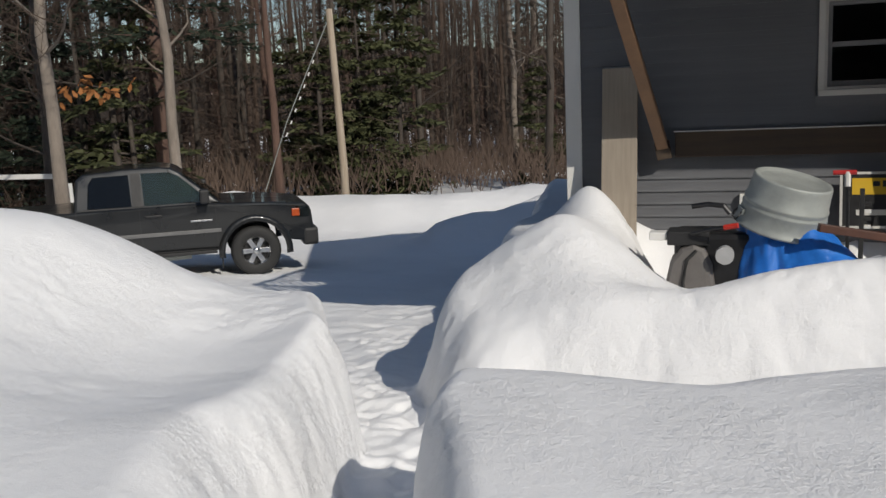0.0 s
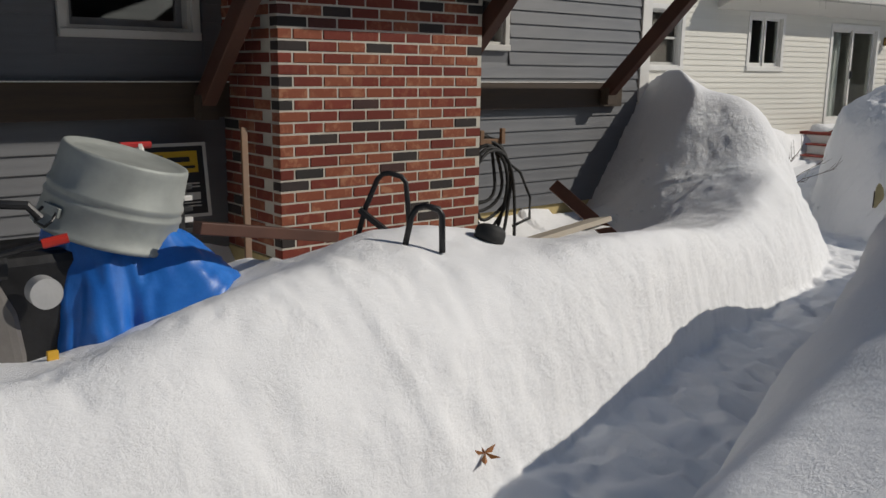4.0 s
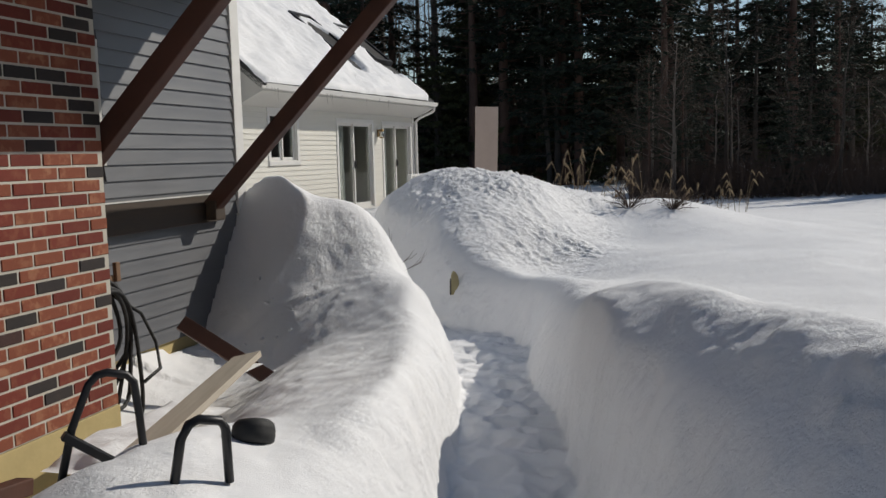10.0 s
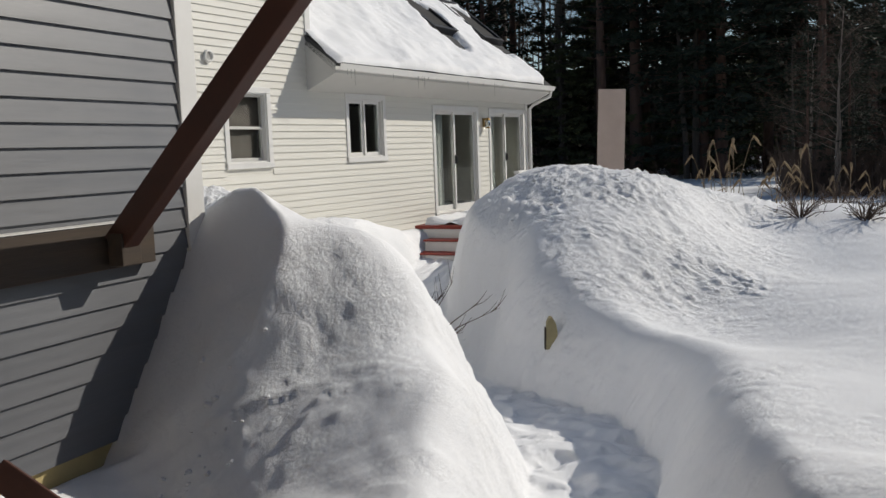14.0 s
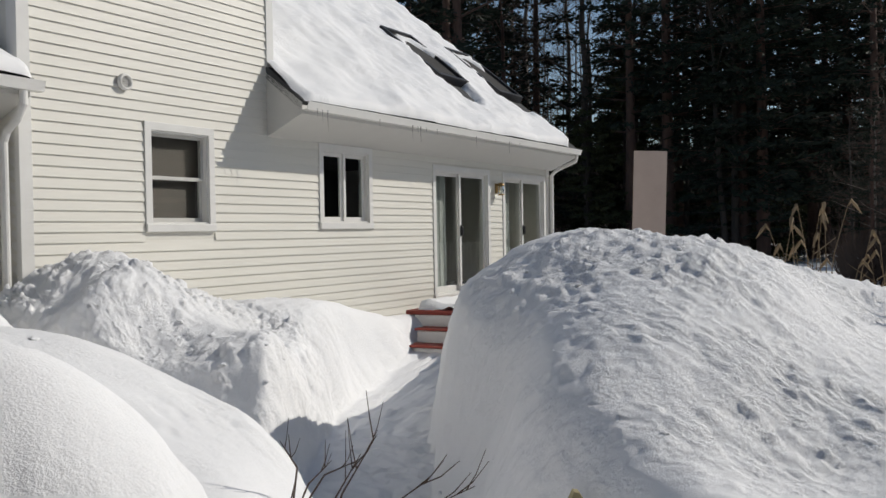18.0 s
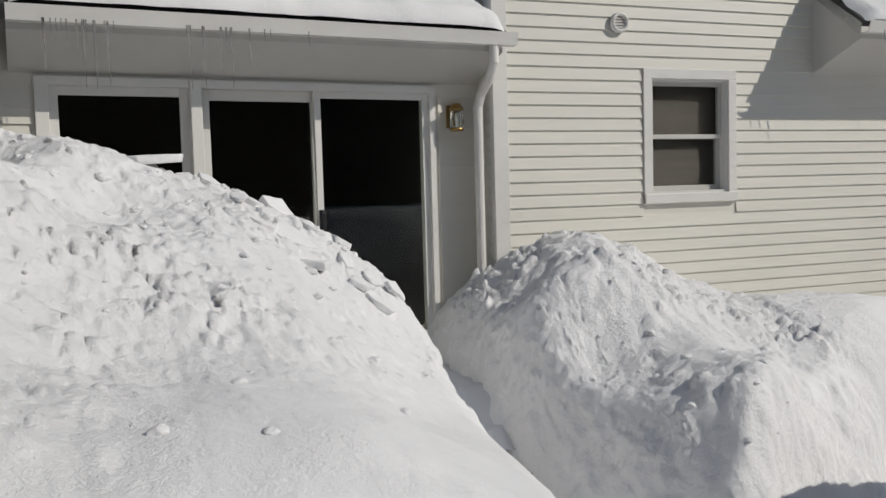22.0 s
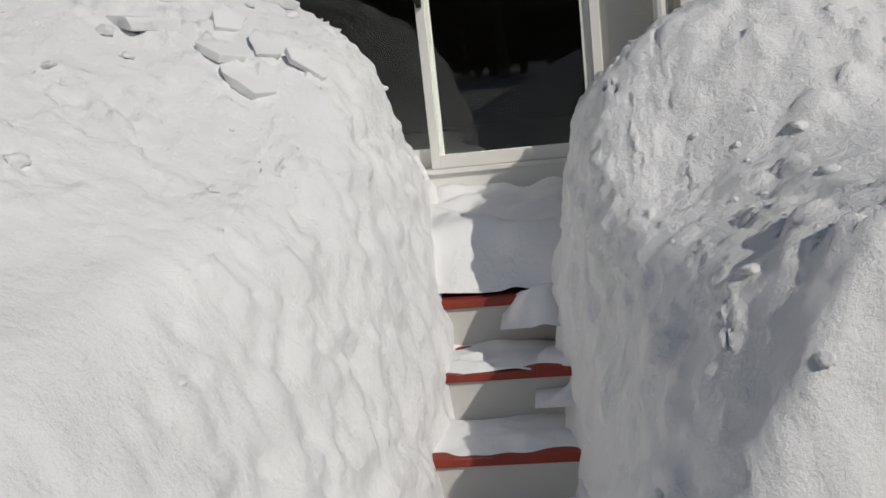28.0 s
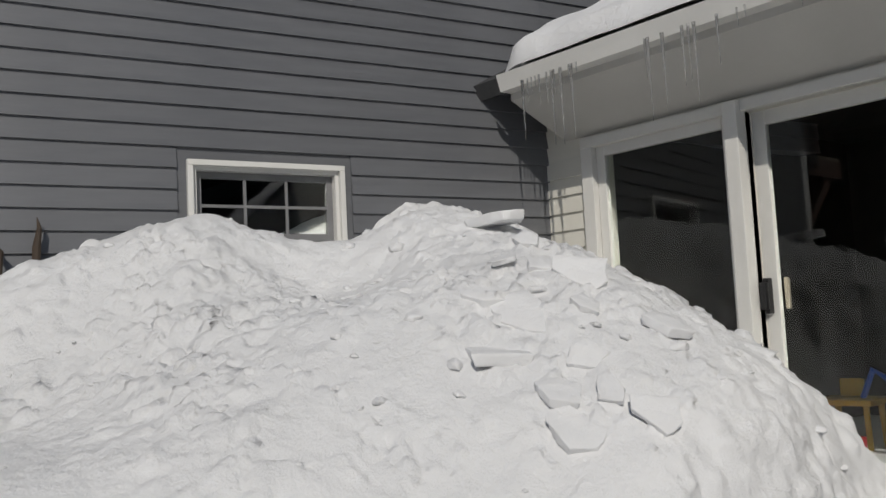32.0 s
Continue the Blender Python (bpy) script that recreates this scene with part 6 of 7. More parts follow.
def on_side(name, pts, out, thick, material, parent, label="", side=-1):
    """A panel lying on the sloping cab side, from outline points (x, z)."""
    bm = bmesh.new()
    rows = []
    for o in (out, out - thick):
        rows.append([bm.verts.new((x, side * (0.90 - cab_tap(x, z) + o) if z > 1.16 else side * (0.91 + o), z)) for x, z in pts])
    bm.faces.new(rows[0])
    bm.faces.new(rows[1][::-1])
    for i in range(len(pts)):
        bm.faces.new((rows[0][i], rows[0][(i + 1) % len(pts)], rows[1][(i + 1) % len(pts)], rows[1][i]))
    bmesh.ops.recalc_face_normals(bm, faces=bm.faces[:])
    return part(name, bm, material, parent, label)


for sd in (-1, 1):
    on_side("rear_side_window", [(1.9, 1.20), (2.52, 1.20), (2.50, 1.66), (2.0, 1.65), (1.93, 1.55)], 0.008, 0.006, SMOKED, truck, "dark tinted rear quarter window", sd)
    on_side("door_window", [(2.70, 1.20), (3.62, 1.20), (3.55, 1.30), (3.22, 1.60), (3.08, 1.665), (2.68, 1.67)], 0.008, 0.006, CAR_GLASS, truck, "pale greenish door window", sd)
    on_side("window_trim", [(2.54, 1.18), (2.685, 1.18), (2.665, 1.68), (2.525, 1.68)], 0.012, 0.008, TRIM_BLACK, truck, "", sd)
    on_side("belt_line", [(1.8, 1.172), (3.66, 1.172), (3.66, 1.192), (1.8, 1.192)], 0.012, 0.01, TRIM_BLACK, truck, "", sd)
    y = sd * 0.915
    for x in (1.74, 2.62, 3.72):
        part("door_gap", box((x - 0.005, y - 0.004, 0.56), (x + 0.005, y + 0.004, 1.165)), TRIM_BLACK, truck)
    part("side_moulding", box((1.8, min(y, y + sd * 0.025), 0.725), (3.78, max(y, y + sd * 0.025), 0.785), bevel=0.008), surface("gray_moulding", (0.10, 0.10, 0.10), (0.16, 0.16, 0.16), 8.0, 0.5), truck, "satin gray side moulding")
    hb = box((2.70, min(y, y + sd * 0.045), 1.02), (2.94, max(y, y + sd * 0.045), 1.055), bevel=0.015)
    hd = part("door_handle", hb, TRIM_BLACK, truck)
    part("name_badge", box((3.34, min(y, y + sd * 0.008), 0.905), (3.66, max(y, y + sd * 0.008), 0.93), bevel=0.004), CHROME, truck, "bright bar-shaped badge")
    mirror = part("wing_mirror", box((3.50, min(y, y + sd * 0.24), 1.19), (3.64, max(y, y + sd * 0.24), 1.40), bevel=0.035), TRIM_BLACK, truck, "black door mirror")
    for cx in (FW, RW):
        fl = bmesh.new()
        p0, p1 = arch_points(cx, WZ, 0.47, 188, -8, 16), arch_points(cx, WZ, 0.565, 186, -6, 16)
        ra = [[fl.verts.new((x, yy, z)) for x, z in p] for p, yy in ((p0, y - sd * 0.02), (p0, y + sd * 0.055), (p1, y + sd * 0.035), (p1, y - sd * 0.02))]
        for i in range(4):
            for k in range(16):
                fl.faces.new((ra[i][k], ra[i][k + 1], ra[(i + 1) % 4][k + 1], ra[(i + 1) % 4][k]))
        bmesh.ops.recalc_face_normals(fl, faces=fl.faces[:])
        part("wheel_flare", fl, TRUCK_PAINT, truck, smooth=True)
        part("mud_flap", box((cx - 0.52, min(y - sd * 0.26, y), 0.16), (cx - 0.505, max(y - sd * 0.26, y), 0.5)), BLACK_RUBBER, truck)
        wheel = new("wheel")
        wheel.parent = truck
        wheel.matrix_basis = Matrix.Translation((cx, sd * 0.80, WZ)) @ Matrix.Rotation(radians(90 * -sd), 4, 'X')
        wheel["label"] = "chunky tyre on a six-spoke alloy wheel"
        part("tyre", lathe([(0.22, -0.13), (0.33, -0.13), (0.372, -0.11), (0.385, -0.06), (0.385, 0.06), (0.372, 0.11), (0.33, 0.13), (0.24, 0.13), (0.215, 0.115)], 36), BLACK_RUBBER, wheel, smooth=True)
        rim = lathe([(0.225, -0.1), (0.225, 0.11), (0.215, 0.125), (0.20, 0.10), (0.19, 0.05), (0.19, -0.1)], 36)
        for k in range(6):
            box_bm(rim, (0.03, -0.038, 0.055), (0.205, 0.038, 0.095), Matrix.Rotation(radians(60 * k), 4, 'Z'), bevel=0.008)
        part("rim", rim, CHROME, wheel, "bright six-spoke alloy rim")
        part("hub_cap", lathe([(0.0, 0.118), (0.045, 0.115), (0.06, 0.09), (0.06, 0.05)], 18), CHROME, wheel, smooth=True)
        part("brake_disc", lathe([(0.0, 0.0), (0.18, 0.0), (0.18, 0.02), (0.0, 0.021)], 24), TRIM_BLACK, wheel)
    part("headlight", box((4.93, min(y - sd * 0.16, y - sd * 0.02), 0.86), (5.14, max(y - sd * 0.16, y - sd * 0.02), 1.03), bevel=0.03), CAR_GLASS, truck, "clear headlight")
    part("marker_light", box((4.86, min(y - sd * 0.04, y + sd * 0.006), 0.88), (4.98, max(y - sd * 0.04, y + sd * 0.006), 1.0), bevel=0.012), LAMP_RED, truck, "amber marker light")
part("front_bumper", box((5.02, -0.88, 0.40), (5.26, 0.88, 0.68), bevel=0.05), TRIM_BLACK, truck, "dark front bumper")
part("grille", box((5.12, -0.55, 0.72), (5.19, 0.55, 0.98), bevel=0.02), TRIM_BLACK, truck)
part("rear_bumper", box((-0.16, -0.86, 0.50), (0.06, 0.86, 0.66), bevel=0.03), CHROME, truck)
part("windscreen", box((0, -0.70, 0), (0.006, 0.70, 0.68), Matrix.Translation((3.80, 0, 1.20)) @ Matrix.Rotation(radians(-50), 4, 'Y')), CAR_GLASS, truck)
part("running_board", box((2.0, -0.9, 0.40), (3.7, -0.72, 0.45), bevel=0.01), TRIM_BLACK, truck)
part("rocker", box((1.7, -0.86, 0.44), (3.75, 0.86, 0.57), bevel=0.02), TRIM_BLACK, truck)
part("exhaust", tube([(2.4, -0.5, 0.34), (3.0, -0.5, 0.33), (3.3, -0.45, 0.33)], 0.05, 8), GALVANISED, truck)
# ladder rack of a second vehicle behind the bank
rack = thing("ladder_rack", "white striped metal rack standing behind a snow bank", "rack", Matrix.Translation((-14.4, 9.7, -0.1)) @ Matrix.Rotation(radians(38), 4, 'Z'))
part("crossbar", box((-2.6, -0.04, 1.62), (0.75, 0.04, 1.70), bevel=0.01), WHITE_TRIM, rack)
for x in (-1.3, 0.6, 1.05):
    up = part("upright", box((x - 0.04, -0.04, 0.0), (x + 0.04, 0.04, 1.62 if x < 1 else 1.35), bevel=0.008), WHITE_TRIM, rack)
    for k in range(5):
        part("stripe", box((x - 0.043, -0.043, 0.86 + k * 0.14), (x + 0.043, 0.043, 0.93 + k * 0.14)), BLACK_METAL, up, "black stripe")

# ---------------------------------------------------------------- things before the gray wall
tub = thing("washtub", "upturned dented galvanised steel washtub on a blue tarp", "tub", Matrix.Translation((-0.89, 5.14, 1.745)) @ Matrix.Rotation(radians(15), 4, 'Y') @ Matrix.Rotation(radians(9), 4, 'X'))
prof = [(0.0, 0.150), (0.20, 0.150), (0.218, 0.156), (0.238, 0.168), (0.247, 0.166), (0.251, 0.155)]
for z, r in ((0.13, 0.2525), (0.02, 0.263), (0.012, 0.270), (0.0, 0.272), (-0.012, 0.268), (-0.022, 0.266), (-0.032, 0.273), (-0.044, 0.275), (-0.056, 0.269), (-0.11, 0.277), (-0.15, 0.283), (-0.158, 0.292), (-0.17, 0.293), (-0.176, 0.284), (-0.16, 0.278), (0.0, 0.26), (0.14, 0.245)):
    prof.append((r, z))
part("shell", lathe(prof, 56), GALVANISED, tub, smooth=True)
for a in (200, 20):
    hm = Matrix.Rotation(radians(a), 4, 'Z') @ Matrix.Translation((0.285, 0, -0.09))
    part("handle_plate", box((-0.012, -0.05, -0.02), (0.004, 0.05, 0.02), hm, bevel=0.004), GALVANISED, tub)
    hb2 = tube([hm @ Vector(p) for p in ((0.004, -0.04, 0.0), (0.02, -0.05, -0.03), (0.03, -0.03, -0.06), (0.03, 0.03, -0.06), (0.02, 0.05, -0.03), (0.004, 0.04, 0.0))], 0.006, 6)
    part("ring_handle", hb2, BLACK_METAL, tub, "dark wire ring handle")

# tarp draped over the machine
bm = bmesh.new()
rows = []
NA, NR = 120, 20
for j in range(NR + 1):
    f = j / NR
    row = []
    for i in range(NA + 1):
        a = radians(-205 + 245 * i / NA)
        fold = 0.028 * math.sin(a * 5.3 + 1.5 * noise.noise(Vector((a * 1.4, 3, 0)))) + 0.016 * math.sin(a * 12 + 2.2 * noise.noise(Vector((a * 2, f * 2, 9)))) + 0.016 * noise.noise(Vector((a * 7, f * 6, 2)))
        flare = 0.19 * max(0.0, math.cos(a - radians(-28))) ** 3
        r = 0.20 + (0.12 + flare) * f ** 0.8 + fold * f ** 0.6
        drop = 0.56 - 0.26 * max(0.0, math.cos(a - radians(-20))) ** 2 + 0.05 * math.sin(a * 2.3) + 0.05 * noise.noise(Vector((a * 2, 7, 0)))
        z = 0.06 - drop * f - 0.05 * (math.cos(a) * 0.5) + 0.015 * noise.noise(Vector((a * 4, f * 9, 31)))
        row.append(bm.verts.new((r * math.cos(a) * 1.05, r * math.sin(a), z + 0.012 * noise.noise(Vector((a * 9, f * 8, 5))))))
    rows.append(row)
for r0, r1 in zip(rows, rows[1:]):
    for i in range(NA):
        bm.faces.new((r0[i], r0[i + 1], r1[i + 1], r1[i]))
bm.faces.new(rows[0][::-1])
tarp = link_mesh("tarp", bm, BLUE_TARP, True)
tarp.matrix_world = Matrix.Translation((-0.93, 5.17, 1.60))
sol = tarp.modifiers.new("thickness", 'SOLIDIFY')
sol.thickness = 0.003
tagged(tarp, "crumpled bright blue plastic tarp under a washtub", "tarp")

machine = thing("garden_machine", "gray and black garden machine half under a tarp", "machine", Matrix.Translation((-1.5, 5.05, 1.0)))
GRAY_PLASTIC = surface("gray_plastic", (0.11, 0.10, 0.095), (0.17, 0.16, 0.15), 5.0, 0.55)
gb = extrude_side([(-0.15, 0.0), (-0.155, 0.22), (-0.12, 0.38), (-0.05, 0.47), (0.03, 0.5), (0.10, 0.47), (0.15, 0.36), (0.17, 0.2), (0.17, 0.0)], -0.14, 0.16, 0.05)
hood = part("hood", gb, GRAY_PLASTIC, machine, "rounded gray plastic hood")
part("hood_rib", tube([(-0.02, -0.15, 0.03), (-0.035, -0.155, 0.25), (-0.01, -0.15, 0.40), (0.05, -0.14, 0.46)], 0.012, 6), BLACK_RUBBER, hood)
part("side_drum", lathe([(0.0, 0.0), (0.05, 0.0), (0.058, 0.015), (0.058, 0.09), (0.0, 0.095)], 28, Matrix.Translation((0.23, -0.12, 0.44)) @ Matrix.Rotation(radians(90), 4, 'X')), surface("pale_plastic", (0.36, 0.36, 0.36), (0.46, 0.46, 0.46), 5.0, 0.5), machine, "pale round drum")
part("core", box((-0.1, -0.05, 0.0), (0.85, 0.35, 0.56), bevel=0.04), BLACK_METAL, machine, "black engine block")
part("battery_box", box((-0.14, -0.12, 0.49), (0.13, 0.10, 0.585), bevel=0.012), TRIM_BLACK, machine)
part("white_cover", box((-0.26, -0.10, 0.52), (-0.142, 0.02, 0.575), bevel=0.01), WHITE_TRIM, machine, "white plastic cover")
lev = part("lever", tube([(0.02, -0.13, 0.57), (0.16, -0.2, 0.615), (0.24, -0.22, 0.63)], 0.014, 8), BLACK_METAL, machine)
part("grip", tube([(0.225, -0.217, 0.627), (0.31, -0.24, 0.645)], 0.018, 8), surface("red_rubber", (0.45, 0.02, 0.012), (0.62, 0.04, 0.02), 6.0, 0.5), lev, "red rubber grip")
part("crank", tube([(0.02, -0.02, 0.74), (0.12, -0.06, 0.76), (0.22, -0.08, 0.75), (0.26, -0.09, 0.70)], 0.017, 8), BLACK_METAL, machine)
part("stand", box((0.02, -0.28, -0.12), (0.6, -0.1, 0.02), bevel=0.01), TRIM_BLACK, machine)
part("front_plate", box((0.05, -0.32, 0.03), (0.46, -0.29, 0.14), bevel=0.006), GRAY_PLASTIC, machine, "gray front plate")
part("yellow_tab", box((0.20, -0.27, 0.14), (0.24, -0.25, 0.24), bevel=0.004), surface("yellow_paint", (0.55, 0.30, 0.02), (0.65, 0.38, 0.04), 6.0, 0.5), machine)
ORANGE = surface("orange_board", (0.42, 0.10, 0.025), (0.56, 0.16, 0.045), 5.0, 0.7)
ob = tagged(link_mesh("orange_board", box((-0.17, -0.06, -0.012), (0.17, 0.06, 0.012), bevel=0.004), ORANGE), "short orange painted board leaning among clutter", "board")
ob.matrix_world = Matrix.Translation((-1.82, 5.25, 1.10)) @ Matrix.Rotation(radians(22), 4, 'Y') @ Matrix.Rotation(radians(-62), 4, 'X')
ob = tagged(link_mesh("foam_sheet", box((-0.2, -0.08, -0.02), (0.2, 0.08, 0.02), bevel=0.008), SNOW_CHUNK), "broken white foam sheet dusted with snow", "foam")
ob.matrix_world = Matrix.Translation((-1.93, 5.10, 1.035)) @ Matrix.Rotation(radians(24), 4, 'Y') @ Matrix.Rotation(radians(-30), 4, 'X')
bag = bmesh.new()
bmesh.ops.create_icosphere(bag, subdivisions=4, radius=1.0)
for v in bag.verts:
    n = noise.noise(v.co * 2.1) * 0.16 + noise.noise(v.co * 5.5) * 0.06
    v.co = Vector((v.co.x * 0.2, v.co.y * 0.16, v.co.z * 0.085)) * (1 + n)
ob = tagged(link_mesh("paper_sack", bag, surface("brown_paper", (0.30, 0.17, 0.10), (0.42, 0.26, 0.16), 5.0, 0.85), True), "crumpled brown paper sack half under snow", "sack")
ob.location = (-2.02, 4.86, 1.03)
ob = tagged(link_mesh("cardboard_tray", box((-0.2, -0.12, -0.1), (0.2, 0.12, 0.1), bevel=0.01), TRIM_BLACK), "black plastic tray below a machine", "tray")
ob.location = (-1.25, 4.84, 1.0)

# yard sign leaning on the wall
sign = thing("yard_sign", "dark advertising sign with a yellow panel leaning on siding", "sign", Matrix.Translation((-0.42, 6.575, 1.36)) @ Matrix.Rotation(radians(-8), 4, 'X'))
SIGN_BLACK = surface("sign_black", (0.012, 0.012, 0.013), (0.02, 0.02, 0.021), 8.0, 0.4)
SIGN_YELLOW = surface("sign_yellow", (0.55, 0.34, 0.015), (0.62, 0.40, 0.025), 8.0, 0.45)
part("panel", box((0.0, 0.0, 0.0), (0.61, 0.012, 0.45), bevel=0.002), SIGN_BLACK, sign)
fr = bmesh.new()
for lo, hi in (((0, -0.006, 0), (0.61, 0.0, 0.02)), ((0, -0.006, 0.43), (0.61, 0.0, 0.45)), ((0, -0.006, 0.02), (0.02, 0.0, 0.43)), ((0.59, -0.006, 0.02), (0.61, 0.0, 0.43))):
    box_bm(fr, lo, hi)
part("border", fr, SHADED_WALL, sign, "pale gray border")
yp = part("yellow_panel", box((0.09, -0.005, 0.27), (0.55, -0.001, 0.40)), SIGN_YELLOW, sign)
for x0, x1, z0, z1 in ((0.24, 0.29, 0.335, 0.375), (0.31, 0.335, 0.33, 0.38), (0.36, 0.50, 0.335, 0.365), (0.40, 0.53, 0.295, 0.312)):
    part("mark", box((x0, -0.008, z0), (x1, -0.0055, z1)), SIGN_BLACK, yp)
for x0, x1, z0, z1 in ((0.12, 0.55, 0.105, 0.15), (0.44, 0.55, 0.20, 0.208), (0.40, 0.55, 0.18, 0.188), (0.42, 0.55, 0.085, 0.092), (0.46, 0.55, 0.065, 0.072)):
    part("text_bar", box((x0, -0.004, z0), (x1, -0.001, z1)), SHADED_WALL, sign, "pale bar of lettering")

# leaning timber
for nm, m, lo, hi, mat, lab, cat in (
        ("leaning_plank", Matrix.Translation((-2.28, 6.24, 0.98)) @ Matrix.Rotation(radians(-10), 4, 'X'), (0, 0, 0), (0.29, 0.05, 1.76), GRAY_WOOD, "wide weathered plank leaning on gray siding", "plank"),
        ("leaning_stick", Matrix.Translation((0.10, 5.92, 1.0)) @ Matrix.Rotation(radians(-19), 4, 'X') @ Matrix.Rotation(radians(9), 4, 'Y'), (-0.02, 0, 0), (0.02, 0.02, 0.98), PALE_BRACE, "thin tan wooden stick leaning beside a chimney", "stick")):
    tagged(link_mesh(nm, box(lo, hi, bevel=0.005), mat), lab, cat).matrix_world = m
metal_top = tagged(link_mesh("ribbed_metal", box((0.0, 0.055, 1.60), (0.26, 0.065, 1.78), bevel=0.003), GALVANISED), "strip of ribbed metal standing behind a plank", "metal")
metal_top.matrix_world = Matrix.Translation((-2.27, 6.24, 0.98)) @ Matrix.Rotation(radians(-10), 4, 'X')


def beam_between(name, a, b, w, t, material, label, category, roll=0.0):
    a, b = Vector(a), Vector(b)
    m = Matrix.Translation(a) @ (b - a).to_track_quat('X', 'Z').to_matrix().to_4x4() @ Matrix.Rotation(radians(roll), 4, 'X')
    ob = tagged(link_mesh(name, box((0, -w / 2, -t / 2), ((b - a).length, w / 2, t / 2), bevel=0.005), material), label, category)
    ob.matrix_world = m
    return ob


beam_between("brown_beam", (3.06, 6.42, 1.36), (3.24, 5.82, 0.93), 0.10, 0.045, BROWN_STAIN, "short dark brown beam propped in the snow", "beam", 60)
beam_between("pale_plank", (3.14, 5.98, 1.13), (1.15, 5.46, 1.11), 0.19, 0.04, surface("pale_knotty_wood", (0.34, 0.29, 0.23), (0.50, 0.45, 0.37), 3.0, 0.8, grain=25, stretch=(0.5, 7, 7), bump=0.3), "pale knotty plank lying beside a chimney", "plank", 12)
beam_between("sled_shaft", (-0.72, 4.76, 1.64), (0.02, 4.92, 1.50), 0.055, 0.05, BROWN_STAIN, "reddish-brown wooden shaft sticking out of snow", "shaft")
cap = snow_slab("snow_on_plank", 2.78, 3.1, 5.84, 6.0, 1.11, 0.05, 240, "lump of snow on a plank", 0.0, 0.02)
snow_slab("snow_by_plank", 1.2, 2.3, 5.62, 5.95, 1.05, 0.07, 250, "snow lying along a plank", 0.0, 0.03)

# tube handles standing out of the bank
frame1 = thing("cart_handle", "black tubular metal cart handle standing in snow", "handle", Matrix.Translation((0.22, 4.77, 1.455)) @ Matrix.Rotation(radians(-45), 4, 'Z'), "black tube handles")
part("loop", tube([(-0.17, -0.02, -0.05), (-0.11, 0.0, 0.18), (-0.055, 0.0, 0.31), (-0.03, 0, 0.335), (0.0, 0.0, 0.34), (0.055, 0.0, 0.325), (0.075, 0.0, 0.30), (0.085, 0.0, 0.2), (0.10, 0.0, -0.05)], 0.0125, 8), BLACK_METAL, frame1, smooth=True)
part("brace_bar", box((-0.012, -0.02, -0.02), (0.012, 0.02, 0.25), Matrix.Translation((-0.12, -0.02, 0.16)) @ Matrix.Rotation(radians(128), 4, 'Y'), bevel=0.003), BLACK_METAL, frame1)
frame2 = thing("cart_handle", "small black tubular handle half buried in snow", "handle", Matrix.Translation((0.13, 4.40, 1.55)) @ Matrix.Rotation(radians(-40), 4, 'Z'), "black tube handles")
part("loop", tube([(-0.085, 0.0, -0.05), (-0.055, 0.0, 0.10), (-0.03, 0.0, 0.14), (0.0, 0.0, 0.15), (0.06, 0.0, 0.135), (0.075, 0.0, 0.11), (0.078, 0.0, -0.05)], 0.014, 8), BLACK_METAL, frame2, smooth=True)
dz = ground_z(0.60, 4.50) + 0.02
disc = thing("small_tyre", "small black rubber tyre sunk in the snow", "tyre", Matrix.Translation((0.60, 4.50, dz)) @ Matrix.Rotation(radians(20), 4, 'Z') @ Matrix.Rotation(radians(28), 4, 'Y') @ Matrix.Diagonal((0.82, 0.82, 0.82, 1)))
part("tread", lathe([(0.03, -0.05), (0.07, -0.05), (0.085, -0.035), (0.09, -0.01), (0.088, 0.0), (0.09, 0.01), (0.085, 0.035), (0.07, 0.05), (0.03, 0.05)], 32), BLACK_RUBBER, disc, smooth=True)
part("hub", lathe([(0.0, 0.03), (0.03, 0.035), (0.032, 0.0)], 16), TRIM_BLACK, disc)

# garden hose on its hanger
hose = thing("hose_reel", "coiled black garden hose hanging by a chimney", "hose", Matrix.Translation((2.48, 6.68, 1.72)))
hr = random.Random(8)
for k in range(7):
    w, h = 0.17 + 0.018 * k * hr.uniform(0.7, 1.2), 0.27 + 0.03 * k * hr.uniform(0.7, 1.2)
    ox, oy = hr.uniform(-0.06, 0.07), -0.06 - 0.02 * k
    loop = []
    for i in range(29):
        a = 2 * math.pi * i / 28
        loop.append((ox + w * math.sin(a) + 0.02 * math.sin(3 * a + k), oy + 0.025 * math.sin(2 * a + k), -h + h * math.cos(a) - 0.02 * k + 0.06))
    part("coil", tube(loop, 0.0135, 7, False), BLACK_RUBBER, hose, smooth=True)
part("hose_end", tube([(0.1, -0.1, -0.1), (0.3, -0.16, -0.25), (0.38, -0.2, -0.45), (0.3, -0.28, -0.60), (0.1, -0.3, -0.64)], 0.0115, 7), BLACK_RUBBER, hose, smooth=True)
part("bracket", box((-0.11, -0.13, -0.02), (0.12, -0.02, 0.02), bevel=0.006), PALE_BRACE, hose, "tan hanger bracket")
part("hook", box((-0.12, -0.15, -0.02), (-0.08, -0.12, 0.09), bevel=0.006), PALE_BRACE, hose)
part("hook", box((0.10, -0.15, -0.02), (0.14, -0.12, 0.10), bevel=0.006), PALE_BRACE, hose)
part("tap", tube([(-0.2, -0.02, 0.12), (-0.2, -0.1, 0.12), (-0.2, -0.13, 0.06)], 0.014, 7), CHROME, hose)

